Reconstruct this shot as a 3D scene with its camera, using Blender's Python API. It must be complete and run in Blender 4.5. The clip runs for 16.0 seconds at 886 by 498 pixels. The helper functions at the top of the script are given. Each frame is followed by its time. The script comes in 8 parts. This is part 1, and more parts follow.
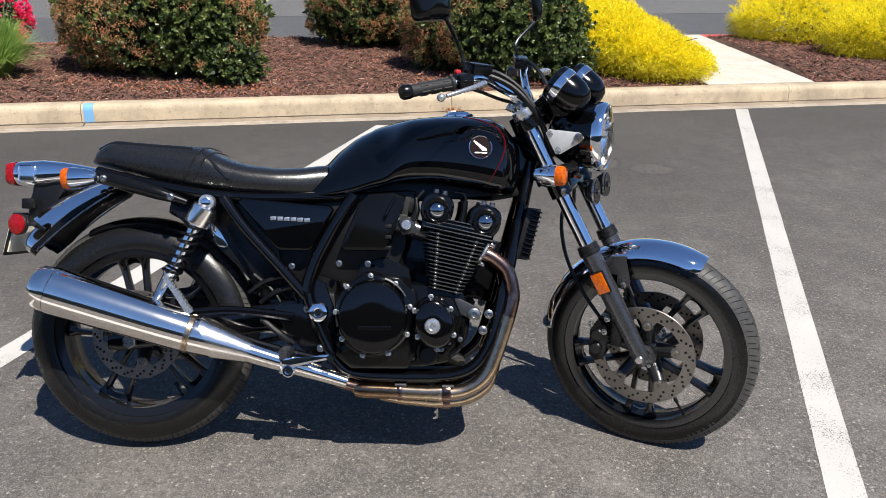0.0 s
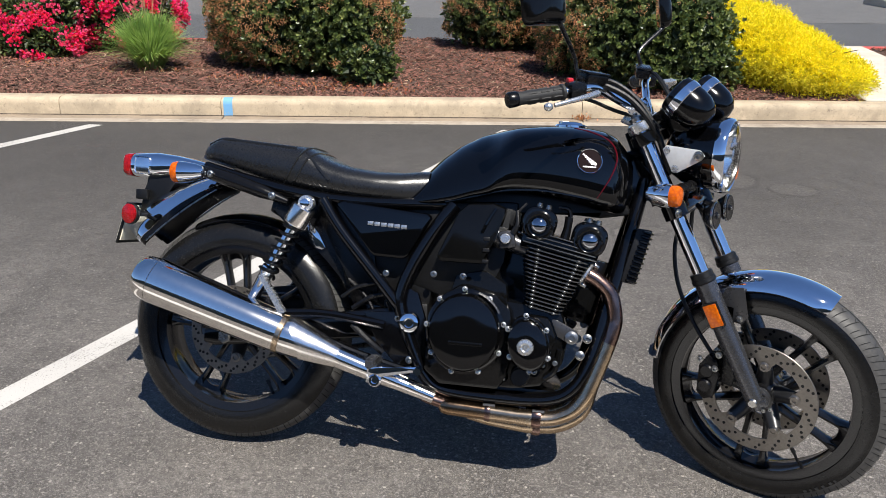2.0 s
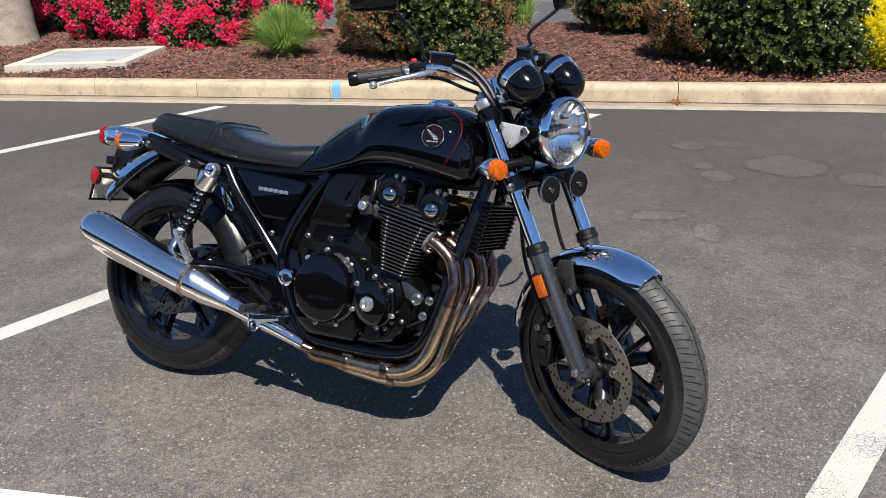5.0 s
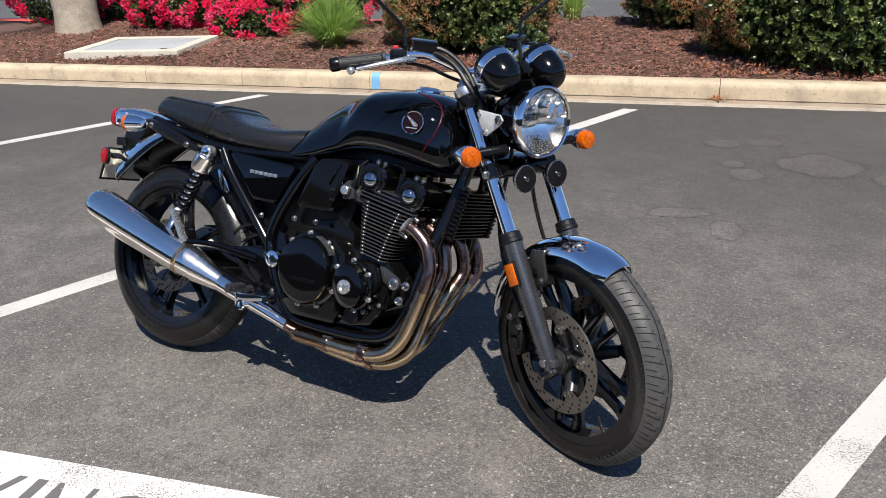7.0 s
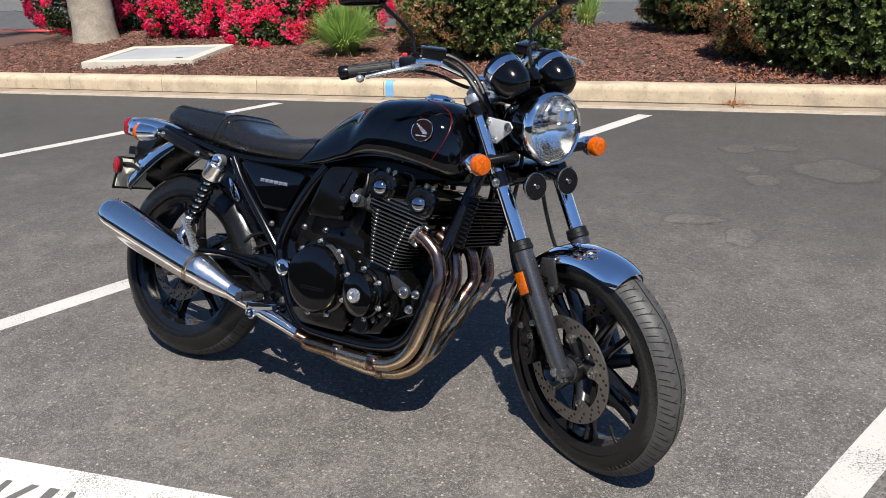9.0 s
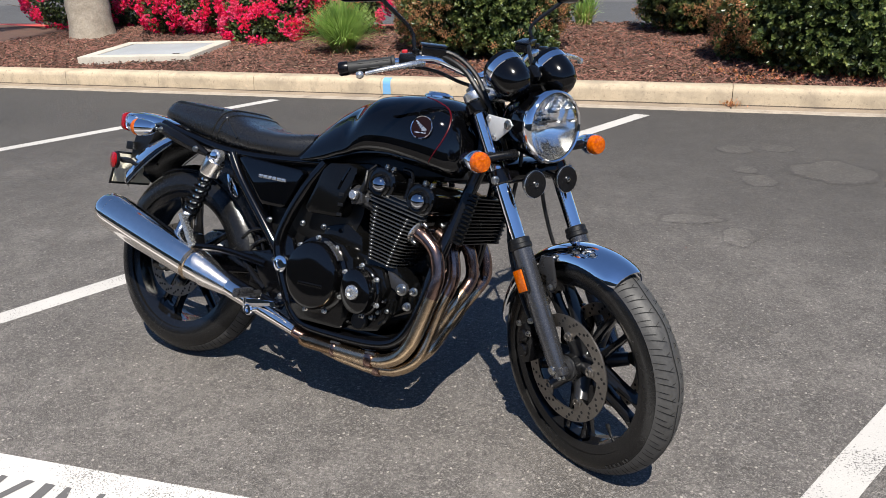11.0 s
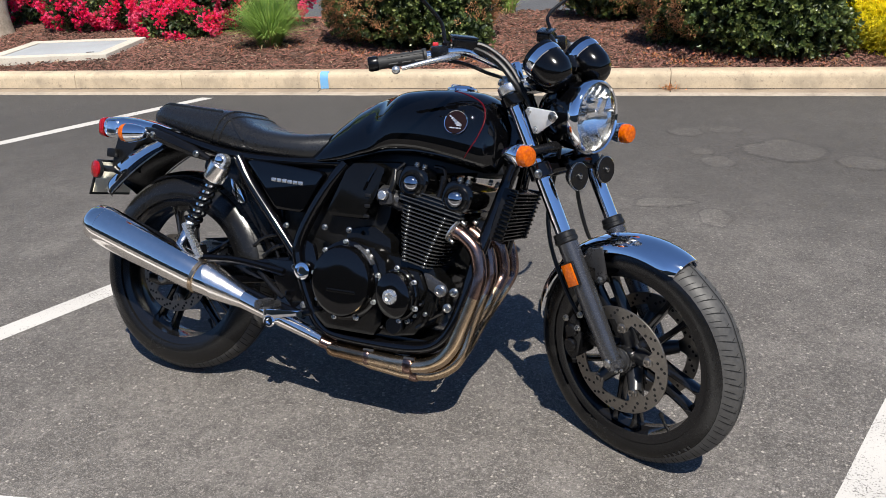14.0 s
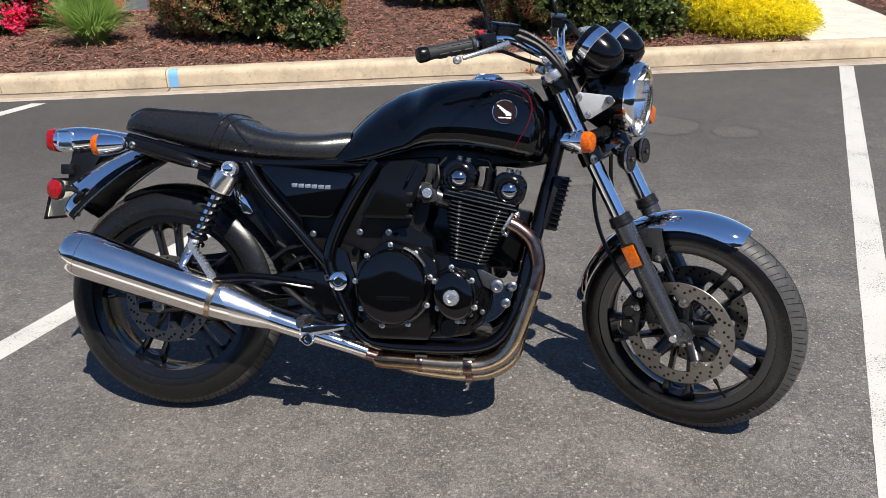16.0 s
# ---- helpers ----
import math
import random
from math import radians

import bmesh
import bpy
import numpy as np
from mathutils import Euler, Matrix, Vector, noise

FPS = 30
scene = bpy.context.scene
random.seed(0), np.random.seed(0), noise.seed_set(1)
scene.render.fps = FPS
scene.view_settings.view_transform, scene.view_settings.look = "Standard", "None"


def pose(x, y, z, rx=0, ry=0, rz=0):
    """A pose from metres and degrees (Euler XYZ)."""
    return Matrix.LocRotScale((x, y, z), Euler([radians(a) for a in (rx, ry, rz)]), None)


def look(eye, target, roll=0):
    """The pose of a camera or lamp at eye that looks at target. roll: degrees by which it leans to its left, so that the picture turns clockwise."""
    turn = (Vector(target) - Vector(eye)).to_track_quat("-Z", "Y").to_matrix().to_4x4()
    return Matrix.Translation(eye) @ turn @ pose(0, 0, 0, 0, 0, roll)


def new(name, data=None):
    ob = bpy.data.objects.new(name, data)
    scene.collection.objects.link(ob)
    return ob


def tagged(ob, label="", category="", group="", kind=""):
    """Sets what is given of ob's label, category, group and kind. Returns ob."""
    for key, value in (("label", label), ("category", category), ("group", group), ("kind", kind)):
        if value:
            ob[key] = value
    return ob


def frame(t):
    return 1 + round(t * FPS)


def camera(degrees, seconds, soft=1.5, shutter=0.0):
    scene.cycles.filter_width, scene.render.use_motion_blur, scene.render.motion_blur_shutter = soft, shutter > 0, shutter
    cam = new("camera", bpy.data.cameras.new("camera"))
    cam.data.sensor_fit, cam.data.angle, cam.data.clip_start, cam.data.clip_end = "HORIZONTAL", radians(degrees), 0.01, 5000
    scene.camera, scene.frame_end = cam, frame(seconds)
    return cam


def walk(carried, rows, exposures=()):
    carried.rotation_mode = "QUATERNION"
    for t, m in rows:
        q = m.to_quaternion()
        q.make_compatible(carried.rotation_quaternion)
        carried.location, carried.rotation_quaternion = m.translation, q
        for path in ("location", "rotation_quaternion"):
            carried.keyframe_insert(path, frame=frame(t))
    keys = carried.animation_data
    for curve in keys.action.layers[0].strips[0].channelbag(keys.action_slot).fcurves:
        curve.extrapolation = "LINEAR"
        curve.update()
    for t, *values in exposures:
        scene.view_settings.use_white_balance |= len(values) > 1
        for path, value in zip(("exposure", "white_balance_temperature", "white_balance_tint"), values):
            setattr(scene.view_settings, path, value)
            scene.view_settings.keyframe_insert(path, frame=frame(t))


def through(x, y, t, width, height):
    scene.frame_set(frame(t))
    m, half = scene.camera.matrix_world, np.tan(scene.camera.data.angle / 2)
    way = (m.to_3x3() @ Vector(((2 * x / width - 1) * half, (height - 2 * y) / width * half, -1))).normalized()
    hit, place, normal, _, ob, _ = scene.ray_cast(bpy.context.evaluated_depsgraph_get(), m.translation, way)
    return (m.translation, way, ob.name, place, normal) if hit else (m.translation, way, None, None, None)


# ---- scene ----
# ---------------------------------------------------------------- camera
cam = camera(57.9, 16.0, soft=0.65)
PATH = [
    (0, (0.833, -2.014, 1.452), (0.87, -0.16, 0.702), 0.9),
    (0.5, (0.804, -2.007, 1.456), (0.802, -0.159, 0.691), 0.6),
    (1, (0.772, -1.997, 1.456), (0.721, -0.155, 0.679), -0.0),
    (1.5, (0.777, -1.982, 1.454), (0.644, -0.144, 0.678), -0.2),
    (2, (0.911, -1.905, 1.443), (0.627, -0.072, 0.695), 1.0),
    (2.5, (1.122, -1.827, 1.448), (0.719, -0.003, 0.734), -0.1),
    (3, (1.256, -1.852, 1.454), (0.77, -0.036, 0.771), -1.2),
    (3.5, (1.42, -1.906, 1.467), (0.87, -0.117, 0.761), -0.8),
    (4, (1.582, -1.865, 1.457), (0.988, -0.111, 0.702), -0.5),
    (4.5, (1.764, -1.803, 1.447), (1.077, -0.089, 0.678), -0.8),
    (5, (1.893, -1.84, 1.458), (1.125, -0.163, 0.684), -2.3),
    (5.2, (1.929, -1.872, 1.46), (1.148, -0.205, 0.68), -2.4),
    (7.5, (2.126, -1.74, 1.429), (1.2, -0.144, 0.657), -2.1),
    (8, (2.124, -1.743, 1.431), (1.187, -0.144, 0.678), -1.9),
    (8.5, (2.122, -1.734, 1.431), (1.181, -0.14, 0.672), -2.6),
    (9, (2.124, -1.735, 1.431), (1.184, -0.144, 0.668), -2.9),
    (11.5, (2.106, -1.738, 1.423), (1.188, -0.137, 0.652), -1.9),
    (12, (2.079, -1.73, 1.42), (1.18, -0.123, 0.639), -1.3),
    (12.5, (2.033, -1.738, 1.421), (1.157, -0.119, 0.64), -0.8),
    (13, (1.941, -1.772, 1.421), (1.104, -0.133, 0.639), -1.1),
    (13.5, (1.842, -1.828, 1.443), (1.063, -0.166, 0.651), -2.2),
    (14, (1.75, -1.835, 1.435), (1.036, -0.145, 0.638), -2.6),
    (14.5, (1.586, -1.804, 1.431), (0.971, -0.075, 0.636), -3.6),
    (15, (1.429, -1.812, 1.438), (0.96, -0.038, 0.644), -3.1),
    (15.5, (1.22, -1.915, 1.453), (0.883, -0.117, 0.646), -2.3),
    (16, (1.049, -1.93, 1.441), (0.833, -0.126, 0.606), -1.5),
]
walk(cam, [(t, look(eye, target, roll)) for t, eye, target, roll in PATH])

# ---------------------------------------------------------------- daylight
SUN = Vector((0.34, -0.46, 1.0)).normalized()
EXPOSURE = 0.66
scene.view_settings.exposure = EXPOSURE
world = bpy.data.worlds.new("sky")
scene.world = world
world.use_nodes = True
wn = world.node_tree
sky = wn.nodes.new("ShaderNodeTexSky")
sky.sky_type = "NISHITA"
sky.sun_disc = False
sky.sun_elevation = math.asin(SUN.z)
sky.sun_rotation = math.atan2(SUN.x, SUN.y)
sky.altitude = 1500
sky.air_density, sky.dust_density, sky.ozone_density = 0.9, 0.0, 7.0
wn.links.new(sky.outputs[0], wn.nodes["Background"].inputs[0])
wn.nodes["Background"].inputs[1].default_value = 0.092
sun_data = bpy.data.lights.new("sun", "SUN")
sun_data.energy, sun_data.angle, sun_data.color = 5.0, radians(0.53), (1.0, 0.95, 0.87)
sun = new("sun", sun_data)
sun.matrix_world = look(SUN * 30, (0, 0, 0))

# ---------------------------------------------------------------- materials
def links(mat):
    nt = mat.node_tree
    return nt, nt.nodes, nt.links, nt.nodes["Principled BSDF"]


def stuff_mat(name, colour, rough=0.5, metal=0.0, vary=0.12, scale=8.0, fine=120.0, bump=0.0, bump_scale=200.0,
              colour2=None, coat=0.0, spec=0.5, island=0.0, coord="Object", hue=0.06):
    """A surface with a broad and a fine variation of colour and roughness and a fine relief."""
    mat = bpy.data.materials.new(name)
    mat.use_nodes = True
    nt, nodes, link, bsdf = links(mat)
    tc = nodes.new("ShaderNodeTexCoord")
    src = tc.outputs[coord]
    n1 = nodes.new("ShaderNodeTexNoise")
    n1.inputs["Scale"].default_value, n1.inputs["Detail"].default_value = scale, 4
    n2 = nodes.new("ShaderNodeTexNoise")
    n2.inputs["Scale"].default_value, n2.inputs["Detail"].default_value = fine, 3
    link.new(src, n1.inputs["Vector"])
    link.new(src, n2.inputs["Vector"])
    add = nodes.new("ShaderNodeMath")
    add.operation = "ADD"
    link.new(n1.outputs["Fac"], add.inputs[0])
    link.new(n2.outputs["Fac"], add.inputs[1])
    ramp = nodes.new("ShaderNodeMapRange")
    ramp.inputs["From Min"].default_value, ramp.inputs["From Max"].default_value = 0.6, 1.4
    link.new(add.outputs[0], ramp.inputs["Value"])
    mix = nodes.new("ShaderNodeMix")
    mix.data_type = "RGBA"
    c2 = colour2 or tuple(min(1, c * (1 + vary)) for c in colour)
    c1 = colour if colour2 else tuple(c * (1 - vary) for c in colour)
    mix.inputs["A"].default_value, mix.inputs["B"].default_value = (*c1, 1), (*c2, 1)
    link.new(ramp.outputs[0], mix.inputs["Factor"])
    out = mix.outputs["Result"]
    if island:
        geo = nodes.new("ShaderNodeNewGeometry")
        hsv = nodes.new("ShaderNodeHueSaturation")
        val = nodes.new("ShaderNodeMapRange")
        val.inputs["To Min"].default_value, val.inputs["To Max"].default_value = 1 - island, 1 + island
        link.new(geo.outputs["Random Per Island"], val.inputs["Value"])
        link.new(val.outputs[0], hsv.inputs["Value"])
        tint = nodes.new("ShaderNodeMapRange")
        tint.inputs["To Min"].default_value, tint.inputs["To Max"].default_value = 0.5 + island * hue, 0.5 - island * hue
        link.new(geo.outputs["Random Per Island"], tint.inputs["Value"])
        link.new(tint.outputs[0], hsv.inputs["Hue"])
        link.new(out, hsv.inputs["Color"])
        out = hsv.outputs["Color"]
    link.new(out, bsdf.inputs["Base Color"])
    rr = nodes.new("ShaderNodeMapRange")
    rr.inputs["To Min"].default_value, rr.inputs["To Max"].default_value = max(0.02, rough * 0.85), min(1, rough * 1.18)
    link.new(ramp.outputs[0], rr.inputs["Value"])
    link.new(rr.outputs[0], bsdf.inputs["Roughness"])
    bsdf.inputs["Metallic"].default_value = metal
    bsdf.inputs["Specular IOR Level"].default_value = spec
    bsdf.inputs["Coat Weight"].default_value = coat
    bsdf.inputs["Coat Roughness"].default_value = 0.02
    if bump:
        n3 = nodes.new("ShaderNodeTexNoise")
        n3.inputs["Scale"].default_value, n3.inputs["Detail"].default_value = bump_scale, 4
        link.new(src, n3.inputs["Vector"])
        bp = nodes.new("ShaderNodeBump")
        bp.inputs["Strength"].default_value, bp.inputs["Distance"].default_value = bump, 0.004
        link.new(n3.outputs["Fac"], bp.inputs["Height"])
        link.new(bp.outputs["Normal"], bsdf.inputs["Normal"])
    return mat


def leaf_mat(name, colour, colour2, rough=0.45, through=0.25, island=0.35):
    mat = stuff_mat(name, colour, rough, vary=0.3, scale=5, fine=60, colour2=colour2, island=island)
    nt, nodes, link, bsdf = links(mat)
    tr = nodes.new("ShaderNodeBsdfTranslucent")
    tr.inputs["Color"].default_value = (*[min(1, c * 1.6) for c in colour2], 1)
    mx = nodes.new("ShaderNodeMixShader")
    mx.inputs["Fac"].default_value = through
    link.new(bsdf.outputs[0], mx.inputs[1])
    link.new(tr.outputs[0], mx.inputs[2])
    link.new(mx.outputs[0], nodes["Material Output"].inputs["Surface"])
    return mat


def asphalt_mat(name, base, light, speck=0.5):
    mat = bpy.data.materials.new(name)
    mat.use_nodes = True
    nt, nodes, link, bsdf = links(mat)
    tc = nodes.new("ShaderNodeTexCoord")
    src = tc.outputs["Object"]

    def noise_node(scale, detail=4, rough=0.6):
        n = nodes.new("ShaderNodeTexNoise")
        n.inputs["Scale"].default_value, n.inputs["Detail"].default_value, n.inputs["Roughness"].default_value = scale, detail, rough
        link.new(src, n.inputs["Vector"])
        return n.outputs["Fac"]

    def ranged(value, a, b, c, d):
        m = nodes.new("ShaderNodeMapRange")
        for k, v in zip(("From Min", "From Max", "To Min", "To Max"), (a, b, c, d)):
            m.inputs[k].default_value = v
        link.new(value, m.inputs["Value"])
        return m.outputs[0]

    def mixed(fac, a, b):
        m = nodes.new("ShaderNodeMix")
        m.data_type = "RGBA"
        link.new(fac, m.inputs["Factor"])
        for key, v in (("A", a), ("B", b)):
            if isinstance(v, tuple):
                m.inputs[key].default_value = (*v, 1)
            else:
                link.new(v, m.inputs[key])
        return m.outputs["Result"]

    broad = ranged(noise_node(0.55, 5), 0.35, 0.68, 0, 1)
    col = mixed(broad, base, light)
    mid = ranged(noise_node(7, 6, 0.75), 0.42, 0.66, 0.0, 0.55)
    col = mixed(mid, col, tuple(c * 0.62 for c in base))
    spot = ranged(noise_node(1.7, 6, 0.7), 0.60, 0.70, 0.0, 0.45)
    col = mixed(spot, col, tuple(c * 0.60 for c in base))
    # lane wear before the stalls, with backscattered sunlight graded into the colour
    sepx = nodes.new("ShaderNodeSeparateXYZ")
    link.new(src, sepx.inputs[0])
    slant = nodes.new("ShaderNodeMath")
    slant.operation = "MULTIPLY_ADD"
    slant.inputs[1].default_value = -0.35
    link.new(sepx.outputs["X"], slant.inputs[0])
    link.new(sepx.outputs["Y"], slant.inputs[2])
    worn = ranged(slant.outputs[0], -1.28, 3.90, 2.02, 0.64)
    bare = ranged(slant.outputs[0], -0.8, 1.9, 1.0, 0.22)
    sun_gain = nodes.new("ShaderNodeVectorMath")
    sun_gain.operation = "SCALE"
    link.new(col, sun_gain.inputs[0])
    link.new(worn, sun_gain.inputs["Scale"])
    col = sun_gain.outputs[0]
    soft = ranged(noise_node(3.1, 6, 0.72), 0.42, 0.62, 0.55, 0.0)
    col = mixed(soft, col, tuple(c * 0.85 for c in base))
    grit = ranged(noise_node(42, 3, 0.6), 0.36, 0.50, 0.38, 0.0)
    col = mixed(grit, col, tuple(c * 0.45 for c in base))
    # dusty and bare flecks, a thumbnail to a palm across

    def barer(value):
        """More of it where the traffic has bared the stones."""
        m = nodes.new("ShaderNodeMath")
        m.operation = "MULTIPLY"
        link.new(value, m.inputs[0])
        link.new(bare, m.inputs[1])
        return m.outputs[0]

    fleck = barer(ranged(noise_node(75, 2, 0.5), 0.57, 0.68, 0.0, speck * 1.5))
    col = mixed(fleck, col, tuple(c * 2.3 + 0.02 for c in light))
    blot = ranged(noise_node(19, 4, 0.7), 0.57, 0.68, 0.0, speck * 0.9)
    col = mixed(blot, col, tuple(c * 0.5 for c in base))
    # stones in the binder
    vor = nodes.new("ShaderNodeTexVoronoi")
    vor.inputs["Scale"].default_value = 310
    link.new(src, vor.inputs["Vector"])
    sep = nodes.new("ShaderNodeSeparateColor")
    link.new(vor.outputs["Color"], sep.inputs[0])
    stone = barer(ranged(sep.outputs[0], 0.66, 0.92, 0, speck * 1.3))
    col = mixed(stone, col, tuple(min(1, c * 2.4 + 0.02) for c in light))
    vor2 = nodes.new("ShaderNodeTexVoronoi")
    vor2.inputs["Scale"].default_value = 85
    link.new(src, vor2.inputs["Vector"])
    sep2 = nodes.new("ShaderNodeSeparateColor")
    link.new(vor2.outputs["Color"], sep2.inputs[0])
    big = barer(ranged(sep2.outputs[1], 0.89, 0.97, 0.0, 1.0))
    near = ranged(vor2.outputs["Distance"], 0.25, 0.45, 1, 0)
    mul = nodes.new("ShaderNodeMath")
    mul.operation = "MULTIPLY"
    link.new(big, mul.inputs[0])
    link.new(near, mul.inputs[1])
    col = mixed(mul.outputs[0], col, (0.40, 0.365, 0.32))
    dark = ranged(sep.outputs[1], 0.0, 0.35, 0.50, 0)
    col = mixed(dark, col, tuple(c * 0.3 for c in base))
    link.new(col, bsdf.inputs["Base Color"])
    bsdf.inputs["Roughness"].default_value = 0.82
    bp = nodes.new("ShaderNodeBump")
    bp.inputs["Strength"].default_value, bp.inputs["Distance"].default_value = 0.8, 0.004
    link.new(vor.outputs["Distance"], bp.inputs["Height"])
    bp2 = nodes.new("ShaderNodeBump")
    bp2.inputs["Strength"].default_value, bp2.inputs["Distance"].default_value = 0.35, 0.006
    link.new(noise_node(70, 4), bp2.inputs["Height"])
    link.new(bp.outputs["Normal"], bp2.inputs["Normal"])
    link.new(bp2.outputs["Normal"], bsdf.inputs["Normal"])
    return mat


def worn_paint_mat(name, colour, under, wear=0.5, scale=90):
    mat = stuff_mat(name, colour, 0.7, vary=0.08, scale=3, fine=150, bump=0.3, bump_scale=260)
    nt, nodes, link, bsdf = links(mat)
    old = bsdf.inputs["Base Color"].links[0].from_socket
    tc = nodes.new("ShaderNodeTexCoord")
    n = nodes.new("ShaderNodeTexNoise")
    n.inputs["Scale"].default_value, n.inputs["Detail"].default_value, n.inputs["Roughness"].default_value = scale, 6, 0.7
    n2 = nodes.new("ShaderNodeTexNoise")
    n2.inputs["Scale"].default_value = 4
    link.new(tc.outputs["Object"], n.inputs["Vector"])
    link.new(tc.outputs["Object"], n2.inputs["Vector"])
    ad = nodes.new("ShaderNodeMath")
    ad.operation = "MULTIPLY_ADD"
    ad.inputs[1].default_value = 0.35
    link.new(n2.outputs["Fac"], ad.inputs[0])
    link.new(n.outputs["Fac"], ad.inputs[2])
    m = nodes.new("ShaderNodeMapRange")
    m.inputs["From Min"].default_value, m.inputs["From Max"].default_value = 0.90 - wear * 0.2, 0.94 - wear * 0.2
    link.new(ad.outputs[0], m.inputs["Value"])
    mx = nodes.new("ShaderNodeMix")
    mx.data_type = "RGBA"
    link.new(m.outputs[0], mx.inputs["Factor"])
    link.new(old, mx.inputs["A"])
    mx.inputs["B"].default_value = (*under, 1)
    link.new(mx.outputs["Result"], bsdf.inputs["Base Color"])
    return mat


def kerb_mat(name, colour, stain, dirt):
    """Weathered concrete: soft broad stains, fine upright streaks, grit and pits."""
    mat = stuff_mat(name, colour, 0.88, vary=0.14, scale=2.5, fine=90, bump=0.5, bump_scale=140)
    nt, nodes, link, bsdf = links(mat)
    out = bsdf.inputs["Base Color"].links[0].from_socket
    tc = nodes.new("ShaderNodeTexCoord")
    for scale, stretch, lo, hi, amount, tint in ((2.6, (1, 1, 1), 0.44, 0.66, 0.62, stain), (9, (1, 1, 0.5), 0.52, 0.68, 0.55, stain), (11, (1, 1, 1), 0.60, 0.72, 0.5, tuple(min(0.7, c * 1.3) for c in colour)), (34, (1, 1, 1), 0.58, 0.70, 0.55, dirt), (170, (1, 1, 1), 0.62, 0.70, 0.5, dirt)):
        mp = nodes.new("ShaderNodeMapping")
        mp.inputs["Scale"].default_value = stretch
        link.new(tc.outputs["Object"], mp.inputs["Vector"])
        n = nodes.new("ShaderNodeTexNoise")
        n.inputs["Scale"].default_value, n.inputs["Detail"].default_value, n.inputs["Roughness"].default_value = scale, 6, 0.65
        link.new(mp.outputs[0], n.inputs["Vector"])
        m = nodes.new("ShaderNodeMapRange")
        m.inputs["From Min"].default_value, m.inputs["From Max"].default_value, m.inputs["To Max"].default_value = lo, hi, amount
        link.new(n.outputs["Fac"], m.inputs["Value"])
        mx = nodes.new("ShaderNodeMix")
        mx.data_type = "RGBA"
        link.new(m.outputs[0], mx.inputs["Factor"])
        link.new(out, mx.inputs["A"])
        mx.inputs["B"].default_value = (*tint, 1)
        out = mx.outputs["Result"]
    link.new(out, bsdf.inputs["Base Color"])
    return mat


def lens_mat(name, colour, rough=0.08, ribs=0.0):
    mat = bpy.data.materials.new(name)
    mat.use_nodes = True
    nt, nodes, link, bsdf = links(mat)
    bsdf.inputs["Base Color"].default_value = (*colour, 1)
    bsdf.inputs["Roughness"].default_value = rough
    bsdf.inputs["Transmission Weight"].default_value = 0.25
    bsdf.inputs["Subsurface Weight"].default_value = 0.0
    bsdf.inputs["Coat Weight"].default_value = 0.3
    bsdf.inputs["Specular IOR Level"].default_value = 0.3
    tc = nodes.new("ShaderNodeTexCoord")
    # darker facets moulded inside the lens
    v = nodes.new("ShaderNodeTexVoronoi")
    v.inputs["Scale"].default_value = 130
    link.new(tc.outputs["Object"], v.inputs["Vector"])
    m = nodes.new("ShaderNodeMapRange")
    for k, q in zip(("From Min", "From Max", "To Min", "To Max"), (0.1, 0.75, 0.0, 0.75)):
        m.inputs[k].default_value = q
    link.new(v.outputs["Distance"], m.inputs["Value"])
    mx = nodes.new("ShaderNodeMix")
    mx.data_type = "RGBA"
    link.new(m.outputs[0], mx.inputs["Factor"])
    mx.inputs["A"].default_value = (*colour, 1)
    mx.inputs["B"].default_value = (colour[0] * 0.55, colour[1] * 0.38, colour[2] * 0.5, 1)
    link.new(mx.outputs["Result"], bsdf.inputs["Base Color"])
    w = nodes.new("ShaderNodeTexWave")
    w.inputs["Scale"].default_value = 55
    w.bands_direction = "Z"
    link.new(tc.outputs["Object"], w.inputs["Vector"])
    bp = nodes.new("ShaderNodeBump")
    bp.inputs["Strength"].default_value, bp.inputs["Distance"].default_value = ribs, 0.002
    link.new(w.outputs["Fac"], bp.inputs["Height"])
    link.new(bp.outputs["Normal"], bsdf.inputs["Normal"])
    return mat


def glass_mat(name):
    """A thin clear pane: see-through, with a reflecting skin."""
    mat = bpy.data.materials.new(name)
    mat.use_nodes = True
    nt, nodes, link, bsdf = links(mat)
    clear, gloss, mx, fr = (nodes.new("ShaderNode" + k) for k in ("BsdfTransparent", "BsdfGlossy", "MixShader", "Fresnel"))
    gloss.inputs["Roughness"].default_value = 0.015
    fr.inputs["IOR"].default_value = 1.5
    link.new(fr.outputs[0], mx.inputs["Fac"])
    link.new(clear.outputs[0], mx.inputs[1])
    link.new(gloss.outputs[0], mx.inputs[2])
    link.new(mx.outputs[0], nodes["Material Output"].inputs["Surface"])
    return mat


M = {}
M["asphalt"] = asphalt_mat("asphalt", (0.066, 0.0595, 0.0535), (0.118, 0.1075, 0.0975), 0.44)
M["road_asphalt"] = asphalt_mat("road_asphalt", (0.10, 0.099, 0.10), (0.15, 0.148, 0.145), 0.3)
M["patch"] = asphalt_mat("stained_asphalt", (0.082, 0.074, 0.066), (0.138, 0.126, 0.113), 0.45)
M["patch_rim"] = asphalt_mat("stain_rim_asphalt", (0.057, 0.051, 0.046), (0.094, 0.086, 0.078), 0.4)
M["line_paint"] = worn_paint_mat("line_paint", (0.45, 0.43, 0.40), (0.12, 0.112, 0.105), 0.66, 150)
M["hatch_paint"] = worn_paint_mat("hatch_paint", (0.56, 0.54, 0.505), (0.14, 0.13, 0.12), 0.72, 190)
